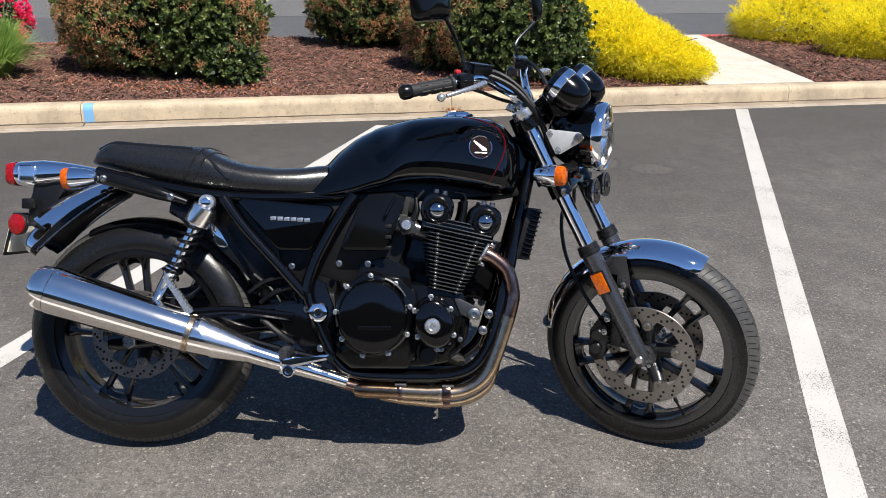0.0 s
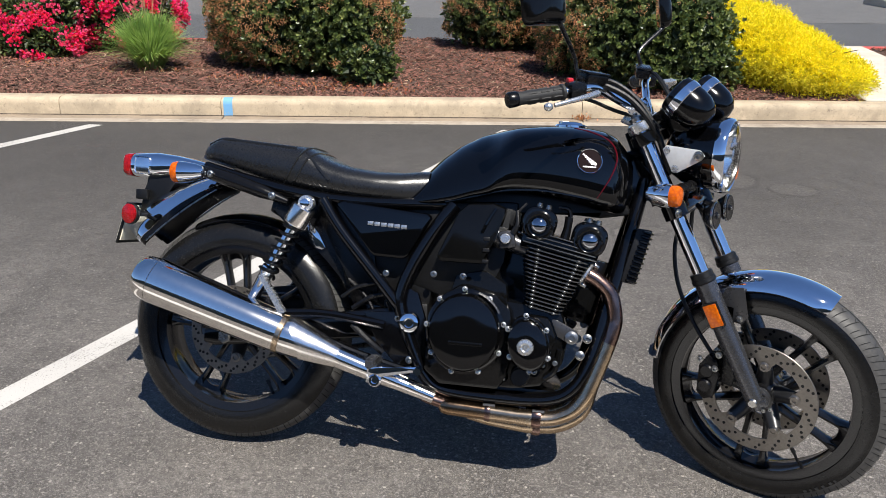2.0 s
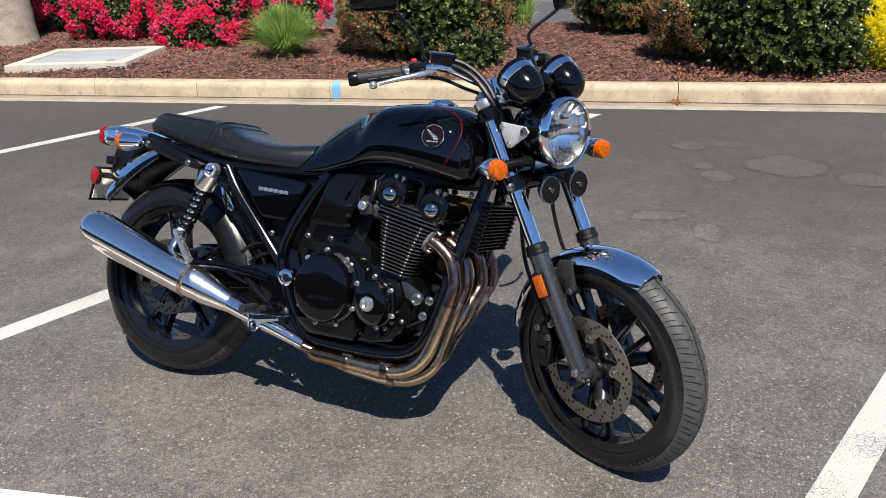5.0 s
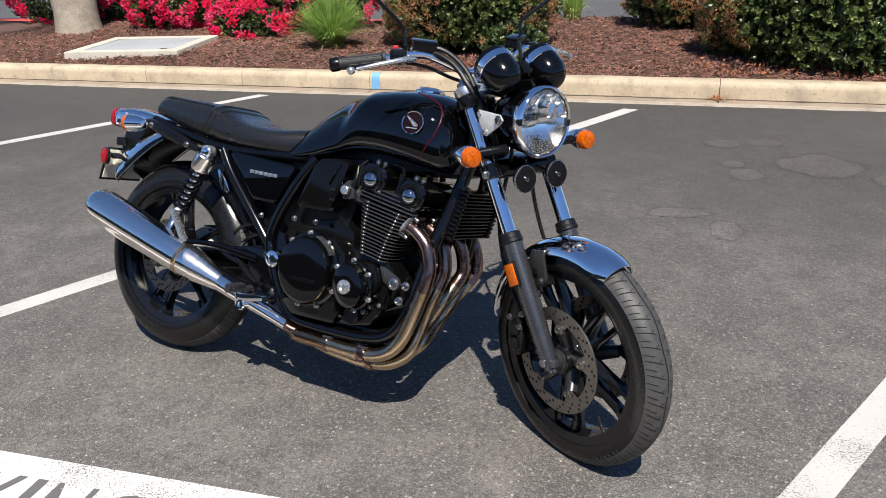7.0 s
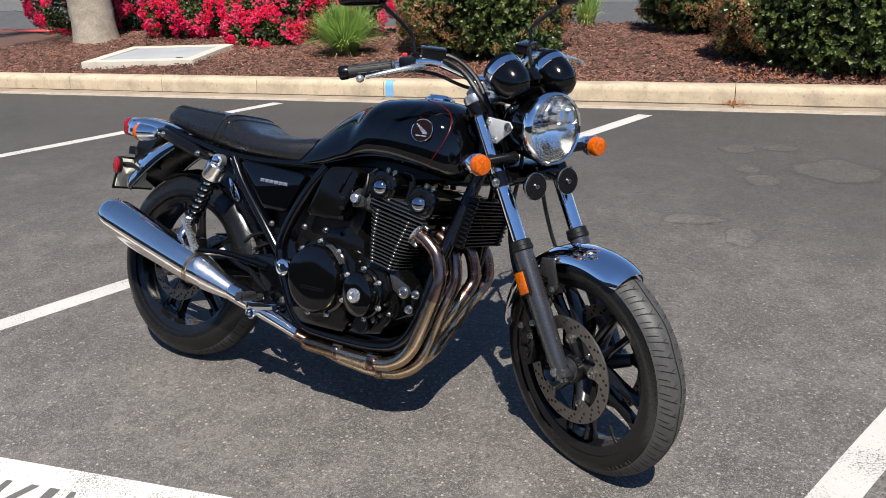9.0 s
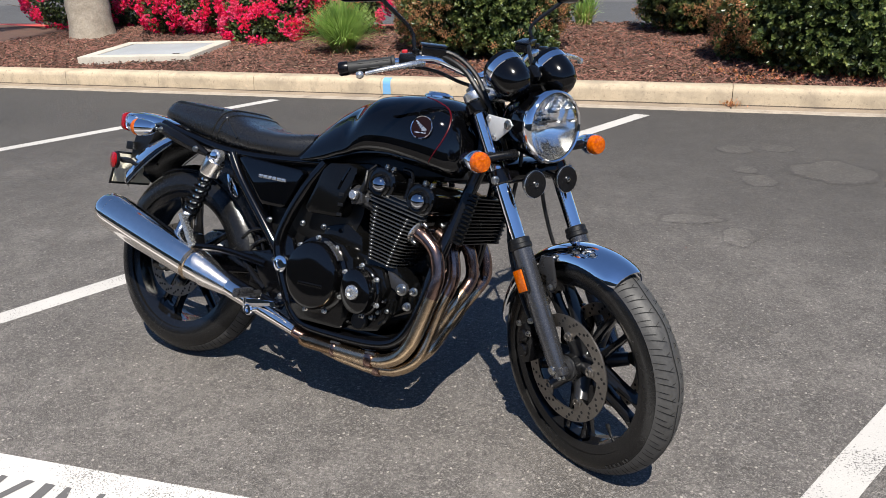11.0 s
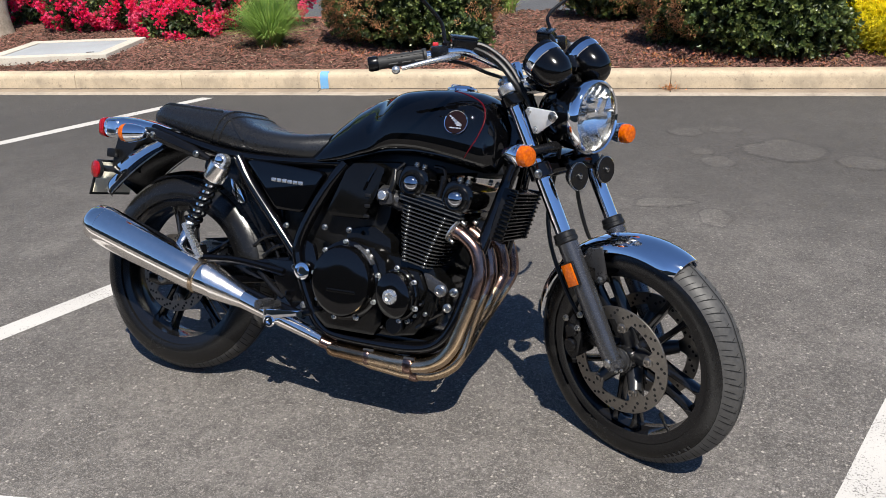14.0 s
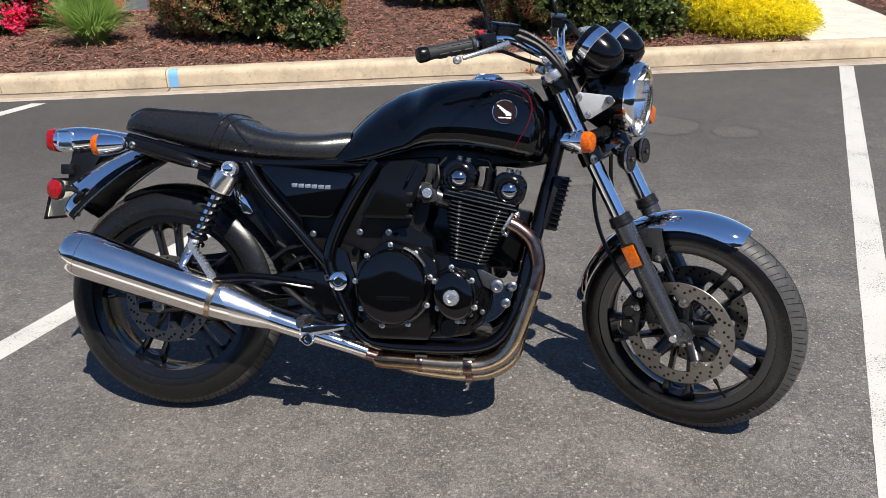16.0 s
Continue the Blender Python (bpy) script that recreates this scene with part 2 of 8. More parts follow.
M["letter_paint"] = worn_paint_mat("letter_dark_paint", (0.105, 0.100, 0.098), (0.34, 0.33, 0.31), 0.30, 120)
M["kerb"] = kerb_mat("kerb_concrete", (0.49, 0.395, 0.275), (0.26, 0.215, 0.155), (0.13, 0.105, 0.08))
M["gutter"] = kerb_mat("gutter_concrete", (0.285, 0.225, 0.16), (0.17, 0.135, 0.10), (0.10, 0.075, 0.06))
M["gutter_lip"] = kerb_mat("gutter_edge_concrete", (0.36, 0.305, 0.24), (0.19, 0.155, 0.12), (0.10, 0.08, 0.065))
M["slab"] = kerb_mat("slab_concrete", (0.52, 0.475, 0.40), (0.36, 0.325, 0.27), (0.20, 0.175, 0.145))
M["slab_grey"] = stuff_mat("grey_cover", (0.30, 0.31, 0.32), 0.85, vary=0.15, scale=4, fine=80, bump=0.3)
M["blue_paint"] = worn_paint_mat("blue_paint", (0.15, 0.36, 0.60), (0.4, 0.36, 0.3), 0.35, 40)
M["red_kerb"] = worn_paint_mat("red_kerb", (0.42, 0.06, 0.05), (0.3, 0.26, 0.22), 0.5, 20)
M["mulch"] = stuff_mat("mulch_soil", (0.055, 0.029, 0.020), 0.95, scale=6, fine=60, colour2=(0.125, 0.068, 0.048), bump=1.0, bump_scale=60)
M["chip"] = stuff_mat("bark_chip", (0.098, 0.046, 0.031), 0.9, scale=1.3, fine=80, colour2=(0.225, 0.112, 0.078), island=0.80, bump=0.5, bump_scale=150, hue=0.015)
M["twig"] = stuff_mat("twig_bark", (0.10, 0.065, 0.045), 0.9, vary=0.3, scale=20, bump=0.4)
M["trunk"] = stuff_mat("trunk_bark", (0.22, 0.18, 0.135), 0.9, vary=0.45, scale=9, fine=45, bump=1.0, bump_scale=26, colour2=(0.43, 0.375, 0.30))
M["leaf"] = leaf_mat("shrub_leaf", (0.036, 0.064, 0.018), (0.125, 0.160, 0.045), 0.34, 0.16, 0.62)
# darker copy of the leaf green, with the shade inside a bush in its colour
M["leaf_shade"] = leaf_mat("shade_dark_leaf", (0.014, 0.026, 0.007), (0.034, 0.055, 0.014), 0.55, 0.15, 0.4)
M["leaf_rose"] = leaf_mat("rose_leaf", (0.050, 0.080, 0.020), (0.13, 0.17, 0.045), 0.5, 0.2)
M["orange_tip"] = leaf_mat("orange_flower_stalks", (0.30, 0.135, 0.052), (0.52, 0.28, 0.13), 0.7, 0.25, 0.4)
M["tread"] = stuff_mat("dusty_tread_rubber", (0.038, 0.037, 0.036), 0.5, vary=0.3, scale=9, fine=110, bump=0.15, bump_scale=300, colour2=(0.068, 0.066, 0.063), spec=0.35)
M["petal"] = leaf_mat("rose_petal", (0.70, 0.012, 0.022), (0.82, 0.022, 0.15), 0.6, 0.25, 0.45)
M["petal_pale"] = leaf_mat("rose_petal_faded", (0.74, 0.03, 0.13), (0.82, 0.14, 0.26), 0.6, 0.25, 0.3)
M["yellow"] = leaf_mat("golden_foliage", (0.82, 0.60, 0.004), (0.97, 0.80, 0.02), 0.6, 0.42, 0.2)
# greener copy of the golden foliage, with shade put into its colour
M["yellow_shade"] = leaf_mat("shaded_green_foliage", (0.32, 0.32, 0.012), (0.62, 0.54, 0.025), 0.6, 0.35)
M["blade"] = leaf_mat("grass_blade", (0.12, 0.22, 0.040), (0.32, 0.46, 0.12), 0.45, 0.25)
M["dry_blade"] = leaf_mat("dry_blade", (0.32, 0.24, 0.12), (0.48, 0.38, 0.2), 0.8, 0.2)

M["gloss_black"] = stuff_mat("black_gloss_paint", (0.0012, 0.0013, 0.0017), 0.035, vary=0.2, scale=3, fine=30)
M["pod_black"] = stuff_mat("instrument_black", (0.0018, 0.0018, 0.002), 0.13, vary=0.2, scale=6, fine=60, spec=0.4)
M["frame_black"] = stuff_mat("black_frame_enamel", (0.0018, 0.0018, 0.0022), 0.10, vary=0.2, bump=0.02, bump_scale=60)
M["satin_black"] = stuff_mat("satin_black_plastic", (0.0040, 0.0040, 0.0045), 0.25, vary=0.2, bump=0.05, bump_scale=500, spec=0.28)
M["matt_black"] = stuff_mat("matt_black_plastic", (0.0042, 0.0042, 0.0045), 0.40, vary=0.25, bump=0.12, bump_scale=600, spec=0.35)
M["engine_black"] = stuff_mat("engine_black_enamel", (0.0032, 0.0032, 0.0032), 0.13, vary=0.25, bump=0.04, bump_scale=90, spec=0.30)
M["engine_cover"] = stuff_mat("engine_cover_gloss", (0.0018, 0.0018, 0.002), 0.08, vary=0.2)
M["fin"] = stuff_mat("cylinder_fin", (0.115, 0.115, 0.114), 0.26, metal=0.8, vary=0.25, bump=0.1, bump_scale=200)
M["wheel_black"] = stuff_mat("wheel_enamel", (0.006, 0.006, 0.0065), 0.17, vary=0.2, coat=0.15, spec=0.4)
M["carrier_black"] = stuff_mat("carrier_satin", (0.016, 0.016, 0.017), 0.34, vary=0.2, bump=0.05, bump_scale=300, spec=0.5)
M["rubber"] = stuff_mat("tyre_rubber", (0.0045, 0.0045, 0.0045), 0.25, vary=0.3, scale=6, fine=90, bump=0.12, bump_scale=300, colour2=(0.009, 0.0088, 0.0086), spec=0.4)
M["groove"] = stuff_mat("tyre_groove", (0.003, 0.003, 0.003), 0.9, vary=0.2)
M["grip"] = stuff_mat("grip_rubber", (0.012, 0.012, 0.012), 0.6, vary=0.2, bump=0.3, bump_scale=400)
M["leather"] = stuff_mat("seat_vinyl", (0.0065, 0.0065, 0.007), 0.28, vary=0.3, scale=5, fine=160, bump=0.10, bump_scale=420, colour2=(0.013, 0.013, 0.013), spec=0.6)
M["piping"] = stuff_mat("seat_piping", (0.010, 0.010, 0.010), 0.22, vary=0.2)
M["chrome"] = stuff_mat("chrome", (0.84, 0.86, 0.90), 0.045, metal=1.0, vary=0.03, scale=4, fine=60)
M["chrome_worn"] = stuff_mat("muffler_chrome", (0.92, 0.875, 0.82), 0.075, metal=1.0, vary=0.05, scale=9, fine=70, bump=0.012, bump_scale=40, coat=0.9)
M["chrome_worn"].node_tree.nodes["Principled BSDF"].inputs["Coat Roughness"].default_value = 0.24
M["shield_chrome"] = stuff_mat("brushed_shield_chrome", (0.94, 0.90, 0.85), 0.205, metal=1.0, vary=0.05, scale=14, fine=90, bump=0.006, bump_scale=50)
M["dark_chrome"] = stuff_mat("dark_chrome", (0.34, 0.35, 0.38), 0.07, metal=1.0, vary=0.05, scale=9, fine=60)
M["steel"] = stuff_mat("bare_steel", (0.36, 0.355, 0.34), 0.28, metal=1.0, vary=0.15, scale=20, bump=0.05)
M["alloy"] = stuff_mat("satin_aluminium", (0.62, 0.62, 0.61), 0.27, metal=0.88, vary=0.08, scale=30, bump=0.05, bump_scale=300)
M["bracket_alloy"] = stuff_mat("pale_bracket_alloy", (0.66, 0.66, 0.65), 0.40, metal=0.35, vary=0.06, scale=30, bump=0.05, bump_scale=300)
M["alloy_dark"] = stuff_mat("dark_grey_alloy", (0.062, 0.062, 0.065), 0.28, metal=0.65, vary=0.15, scale=12, bump=0.05, bump_scale=300)
M["fork_grey"] = stuff_mat("grey_fork_lacquer", (0.088, 0.089, 0.095), 0.27, metal=0.75, vary=0.15, scale=12, fine=220, bump=0.05, bump_scale=300)
M["disc"] = stuff_mat("brake_disc_steel", (0.205, 0.188, 0.168), 0.38, metal=0.95, vary=0.25, scale=14, fine=160, bump=0.06, bump_scale=300)
M["pipe"] = stuff_mat("heat_tinted_steel", (0.44, 0.32, 0.20), 0.25, metal=1.0, scale=7, fine=50, colour2=(0.62, 0.49, 0.35), bump=0.03)
M["pipe_brown"] = stuff_mat("browned_collector_steel", (0.22, 0.135, 0.075), 0.22, metal=1.0, scale=8, fine=60, colour2=(0.40, 0.28, 0.18), bump=0.05)
M["pipe_hot"] = stuff_mat("browned_header_steel", (0.19, 0.115, 0.095), 0.24, metal=1.0, scale=9, fine=60, colour2=(0.33, 0.225, 0.185), bump=0.05)
M["amber"] = lens_mat("amber_lens", (0.74, 0.150, 0.001), 0.08, 0.07)
M["amber_flat"] = lens_mat("amber_reflector", (0.78, 0.165, 0.001), 0.10, 0.10)
M["red_lens"] = lens_mat("red_lens", (0.42, 0.008, 0.010), 0.1, 0.2)
M["glass"] = glass_mat("clear_lens")
M["mirror"] = stuff_mat("mirror_glass", (0.85, 0.86, 0.87), 0.02, metal=1.0, vary=0.01)
M["lamp_bowl"] = stuff_mat("aluminised_bowl", (0.97, 0.98, 0.99), 0.15, metal=1.0, vary=0.02, scale=30)
M["red_stripe"] = stuff_mat("dark_red_pinstripe", (0.060, 0.002, 0.005), 0.25, vary=0.1, spec=0.3)
M["badge_red"] = stuff_mat("badge_maroon", (0.0055, 0.0011, 0.0024), 0.6, vary=0.1, spec=0.08)
M["red_switch"] = stuff_mat("red_switch", (0.45, 0.015, 0.02), 0.4)
M["white_plate"] = stuff_mat("plate_enamel", (0.62, 0.58, 0.46), 0.5, vary=0.1)
M["print"] = stuff_mat("tyre_print", (0.030, 0.029, 0.028), 0.7, vary=0.2)
M["car_dark"] = stuff_mat("dark_blue_car_paint", (0.012, 0.014, 0.026), 0.15, vary=0.1, coat=0.8)
M["car_silver"] = stuff_mat("silver_car_paint", (0.34, 0.35, 0.36), 0.25, metal=0.5, vary=0.06, coat=0.6)
M["car_glass"] = stuff_mat("tinted_car_glass", (0.01, 0.012, 0.014), 0.05, vary=0.1, coat=0.5)
M["post"] = stuff_mat("concrete_post", (0.48, 0.45, 0.40), 0.85, vary=0.12)
M["pale_road"] = asphalt_mat("pale_road_asphalt", (0.16, 0.155, 0.15), (0.21, 0.205, 0.195), 0.2)
M["blocker_plaster"] = stuff_mat("grey_green_plaster", (0.060, 0.062, 0.050), 0.9, vary=0.2, scale=0.6, fine=12, bump=0.2, bump_scale=30)

M["pale_chip"] = stuff_mat("pale_wood_chip", (0.36, 0.25, 0.17), 0.9, vary=0.3, scale=8, fine=80, island=0.3, hue=0.01)
M["dry_leaf"] = leaf_mat("dry_leaf", (0.26, 0.09, 0.04), (0.45, 0.19, 0.085), 0.8, 0.15, 0.45)

M["grit"] = stuff_mat("gutter_grit", (0.075, 0.058, 0.043), 0.95, vary=0.4, scale=40, fine=200)

# ---------------------------------------------------------------- mesh helpers
def finish(name, bm, mat, parent=None, label="", matrix=None, smooth=35, mats=None):
    """Links a bmesh as one mesh object."""
    me = bpy.data.meshes.new(name)
    bmesh.ops.recalc_face_normals(bm, faces=bm.faces)
    bm.to_mesh(me)
    bm.free()
    for m in mats or [mat]:
        me.materials.append(m)
    if smooth:
        me.polygons.foreach_set("use_smooth", [True] * len(me.polygons))
        me.set_sharp_from_angle(angle=radians(smooth))
    ob = new(name, me)
    if matrix is not None:
        ob.matrix_basis = matrix
    if parent:
        ob.parent = parent
    if label:
        tagged(ob, label=label)
    return ob


part = finish


def raw(name, verts, faces, mat, parent=None, label="", smooth=0, mats=None, index=None):
    """One mesh object from arrays, for foliage and chips."""
    me = bpy.data.meshes.new(name)
    me.from_pydata(verts, [], faces)
    for m in mats or [mat]:
        me.materials.append(m)
    if index is not None:
        me.polygons.foreach_set("material_index", index)
    if smooth:
        me.polygons.foreach_set("use_smooth", [True] * len(me.polygons))
    me.update()
    ob = new(name, me)
    if parent:
        ob.parent = parent
    if label:
        tagged(ob, label=label)
    return ob


def empty(name, matrix=None, **tags):
    ob = new(name)
    ob.empty_display_size = 0.05
    if matrix is not None:
        ob.matrix_basis = matrix
    return tagged(ob, **tags)


def ring_join(bm, a, b):
    n = len(a)
    for i in range(n):
        try:
            bm.faces.new((a[i], a[(i + 1) % n], b[(i + 1) % n], b[i]))
        except ValueError:
            pass


def loft(bm, rings, caps=True, closed=False):
    vs = [[bm.verts.new(p) for p in r] for r in rings]
    for a, b in zip(vs, vs[1:]):
        ring_join(bm, a, b)
    if closed:
        ring_join(bm, vs[-1], vs[0])
    elif caps:
        bm.faces.new(vs[0][::-1])
        bm.faces.new(vs[-1])
    return bm


def frame_of(d):
    d = Vector(d).normalized()
    side = d.cross(Vector((0, 1, 0)) if abs(d.y) < 0.9 else Vector((1, 0, 0))).normalized()
    return side, d.cross(side).normalized()


def spline(points, steps=6):
    """Catmull-Rom through the points."""
    p = [Vector(q) for q in points]
    if len(p) < 3:
        return p
    ext = [2 * p[0] - p[1]] + p + [2 * p[-1] - p[-2]]
    out = []
    for i in range(1, len(ext) - 2):
        a, b, c, d = ext[i - 1:i + 3]
        for k in range(steps):
            t = k / steps
            out.append(0.5 * (2 * b + (c - a) * t + (2 * a - 5 * b + 4 * c - d) * t * t + (3 * b - a - 3 * c + d) * t ** 3))
    return out + [p[-1]]


def tube(bm, points, radius, n=12, steps=6, caps=True):
    """A round tube; radius is a number or one for each point given."""
    pts = spline(points, steps)
    if isinstance(radius, (int, float)):
        rad = [radius] * len(pts)
    else:
        m = len(radius) - 1
        rad = [float(np.interp(i / max(1, len(pts) - 1) * m, range(m + 1), radius)) for i in range(len(pts))]
    rings, side = [], None
    for i, p in enumerate(pts):
        d = (pts[min(i + 1, len(pts) - 1)] - pts[max(i - 1, 0)]).normalized()
        if side is None:
            side, up = frame_of(d)
        else:
            side = (side - d * side.dot(d)).normalized()
            up = d.cross(side)
        rings.append([p + (side * math.cos(a) + up * math.sin(a)) * rad[i] for a in (2 * math.pi * k / n for k in range(n))])
    return loft(bm, rings, caps)


def lathe(bm, profile, origin, axis, n=32, closed=False, caps=True):
    """Turns (radius, height) pairs about an axis."""
    origin, axis = Vector(origin), Vector(axis).normalized()
    side, up = frame_of(axis)
    rings = []
    for r, h in profile:
        r = max(r, 1e-4)
        rings.append([origin + axis * h + (side * math.cos(a) + up * math.sin(a)) * r for a in (2 * math.pi * k / n for k in range(n))])
    return loft(bm, rings, caps=caps and not closed, closed=closed)


def box(bm, centre, size, turn=None, bevel=0.0):
    """A box with chamfered edges."""
    m = Matrix.Translation(centre)
    if turn is not None:
        m = m @ (turn if isinstance(turn, Matrix) else Euler([radians(a) for a in turn]).to_matrix().to_4x4())
    tmp = bmesh.new()
    bmesh.ops.create_cube(tmp, size=1.0, matrix=Matrix.Diagonal((*size, 1)))
    if bevel:
        bmesh.ops.bevel(tmp, geom=tmp.edges[:], offset=bevel, segments=2, affect="EDGES", profile=0.6)
    bmesh.ops.transform(tmp, matrix=m, verts=tmp.verts)
    merge(bm, tmp)
    return bm


def merge(bm, tmp):
    idx = {}
    for v in tmp.verts:
        idx[v] = bm.verts.new(v.co)
    for f in tmp.faces:
        bm.faces.new([idx[v] for v in f.verts])
    tmp.free()


def prism(bm, outline, y0, y1, bevel=0.0, inset=0.0):
    """A plate with an outline in x and z, from y0 to y1, its edges rounded."""
    tmp = bmesh.new()
    cx = sum(p[0] for p in outline) / len(outline)
    cz = sum(p[1] for p in outline) / len(outline)
    a = [tmp.verts.new((x, y0, z)) for x, z in outline]
    b = [tmp.verts.new((cx + (x - cx) * (1 - inset), y1, cz + (z - cz) * (1 - inset))) for x, z in outline]
    ring_join(tmp, a, b)
    tmp.faces.new(a[::-1])
    tmp.faces.new(b)
    if bevel:
        bmesh.ops.bevel(tmp, geom=tmp.edges[:], offset=bevel, segments=2, affect="EDGES", profile=0.6)
    merge(bm, tmp)
    return bm


def bolt(bm, centre, axis, r=0.008, h=0.006):
    """A flanged socket head bolt."""
    lathe(bm, [(r * 1.3, 0), (r * 1.3, h * 0.25), (r, h * 0.3), (r, h * 0.9), (r * 0.85, h), (r * 0.58, h), (r * 0.52, h * 0.2), (0.0003, h * 0.15)], centre, axis, 12)


# ---------------------------------------------------------------- ground, kerbs, paint
KERB = 0.195                        # slope of the kerb line in plan
ALONG = Vector((1, KERB, 0)).normalized()
ACROSS = Vector((-ALONG.y, ALONG.x, 0))
K0 = Vector((0, 4.40, 0))           # kerb foot at x = 0


def kerb_pt(s, d, z=0.0):
    """A place s metres along the kerb and d metres behind its foot."""
    return K0 + ALONG * s + ACROSS * d + Vector((0, 0, z))


def sheet(bm, pts):
    return bm.faces.new([bm.verts.new(p) for p in pts])


bm = bmesh.new()
G = 400
sheet(bm, [(-G, -G, 0), (G, -G, 0), (G, G, 0), (-G, G, 0)])
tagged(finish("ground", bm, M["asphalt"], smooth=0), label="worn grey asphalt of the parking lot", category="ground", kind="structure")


for foot, slope, y1 in ((-0.848, 0.320, 4.13), (2.070, 0.3045, 4.885), (-4.05, 0.395, 3.60)):
    bm = bmesh.new()
    n = 60
    left, right = [], []
    for k in range(n + 1):
        y = -0.66 + (y1 + 0.66) * k / n
        q = 0.0015 * noise.noise((foot * 5, y * 9, 0)) + 0.0018 * noise.noise((foot * 5, y * 31, 4))
        left.append(bm.verts.new((foot + slope * y - 0.056 + q, y, 0.0012)))
        right.append(bm.verts.new((foot + slope * y + 0.056 + 0.6 * q + 0.002 * noise.noise((foot, y * 23, 9)), y, 0.0012)))
    for k in range(n):
        bm.faces.new((left[k], right[k], right[k + 1], left[k + 1]))
    tagged(finish("parking_line", bm, M["line_paint"], smooth=0), label="white painted stall line, worn, on the asphalt", category="parking line", group="stall lines", kind="structure")

# the wide painted band across the stall's mouth, with stencilled letters left dark in it
bm = bmesh.new()
hd = Vector((0.74, 0.17, 0)).normalized()
hn = Vector((hd.y, -hd.x, 0))
h0 = Vector((-0.05, -0.70, 0.0012))
sheet(bm, [h0 - hd * 5 + hn * 0.46, h0 + hd * 1.75 + hn * 0.46, h0 + hd * 1.75 - hn * 0.006, h0 - hd * 5 - hn * 0.006])
band = finish("painted_band", bm, M["hatch_paint"], smooth=0)
tagged(band, label="wide white painted band with dark stencilled letters", category="road marking", kind="structure")
for char, u0, u1 in (("K", 0.090, 0.224), ("I", 0.243, 0.277), ("N", 0.314, 0.444), ("G", 0.475, 0.609)):
    text = bpy.data.curves.new("letter", "FONT")
    text.body, text.resolution_u = char, 4
    holder = new("letter_outline", text)
    glyph = holder.to_mesh()
    pts = [v.co.copy() for v in glyph.vertices]
    faces = [tuple(p.vertices) for p in glyph.polygons]
    holder.to_mesh_clear()
    bpy.data.objects.remove(holder)
    x0, x1 = min(p.x for p in pts), max(p.x for p in pts)
    y0, y1 = min(p.y for p in pts), max(p.y for p in pts)
    verts = [h0 + hd * (u0 + (u1 - u0) * (p.x - x0) / (x1 - x0)) + hn * (0.378 - 0.300 * (p.y - y0) / (y1 - y0)) + Vector((0, 0, 0.0012)) for p in pts]
    raw("letter", verts, faces, M["letter_paint"], band)

# far carriageway, a lighter asphalt sheet
bm = bmesh.new()
sheet(bm, [kerb_pt(-200, 3.75, 0.004), kerb_pt(200, 3.75, 0.004), kerb_pt(200, 200, 0.004), kerb_pt(-200, 200, 0.004)])
tagged(finish("road", bm, M["road_asphalt"], smooth=0), label="smooth grey asphalt lane behind the planting bed", category="road", kind="structure")

bm = bmesh.new()
sheet(bm, [kerb_pt(-200, 7.6, 0.008), kerb_pt(200, 7.6, 0.008), kerb_pt(200, 13.2, 0.008), kerb_pt(-200, 13.2, 0.008)])
tagged(finish("pale_lane", bm, M["pale_road"], smooth=0), label="paler sun-bleached strip of the lane", category="road", kind="structure")

# unseen plain walls behind the camera, added to dim sky fill and darken reflections
for name, a, b in (("unseen_wall_south", (-60, -17), (60, -17)), ("unseen_wall_west", (-45, -17), (-45, 70)), ("unseen_wall_east", (45, -17), (45, 70))):
    bm = bmesh.new()
    a, b = Vector((*a, 2.75)), Vector((*b, 2.75))
    box(bm, (a + b) / 2, ((b - a).length, 0.3, 5.5), (0, 0, math.degrees(math.atan2(b.y - a.y, b.x - a.x))))
    tagged(finish(name, bm, M["blocker_plaster"], smooth=0), label="unseen plain dark wall closing the lot, added to dim sky fill", category="wall", kind="structure")

# dried stains on the asphalt, paler inside a dark ragged rim
for x, y, rx, ry, turn_ in ((1.28, 3.42, 0.12, 0.11, 17.0), (1.51, 3.53, 0.11, 0.09, 17.0), (1.41, 3.01, 0.07, 0.08, 17.0), (1.52, 2.82, 0.1, 0.12, 18.0), (1.86, 3.14, 0.23, 0.25, 18.0), (2.28, 3.0, 0.14, 0.14, 18.0), (1.31, 2.07, 0.17, 0.08, 19.0), (1.57, 1.92, 0.08, 0.12, 19.0)):
    bm = bmesh.new()
    ca, sa = math.cos(radians(turn_)), math.sin(radians(turn_))
    rings = []
    for f in (1.0, 0.86):
        ring = []
        for k in range(90):
            a = 2 * math.pi * k / 90
            q = f * (1 + 0.30 * noise.noise((x * 7 + math.cos(a) * 1.2, y * 7 + math.sin(a) * 1.2, 0.3)) + 0.07 * noise.noise((math.cos(a) * 6, math.sin(a) * 6, x)) + (0.06 if f == 1.0 else 0.10) * noise.noise((math.cos(a) * 17, math.sin(a) * 17, y + f)))
            u, w = math.cos(a) * rx * q, math.sin(a) * ry * q
            ring.append(bm.verts.new((x + u * ca - w * sa, y + u * sa + w * ca, 0.0012)))
        rings.append(ring)
    ring_join(bm, rings[0], rings[1])
    for f in bm.faces:
        f.material_index = 1
    bm.faces.new(rings[1])
    tagged(finish("asphalt_stain", bm, None, smooth=0, mats=[M["patch"], M["patch_rim"]]), label="dried stain with a dark rim on the asphalt", category="asphalt stain", group="asphalt stains", kind="structure")

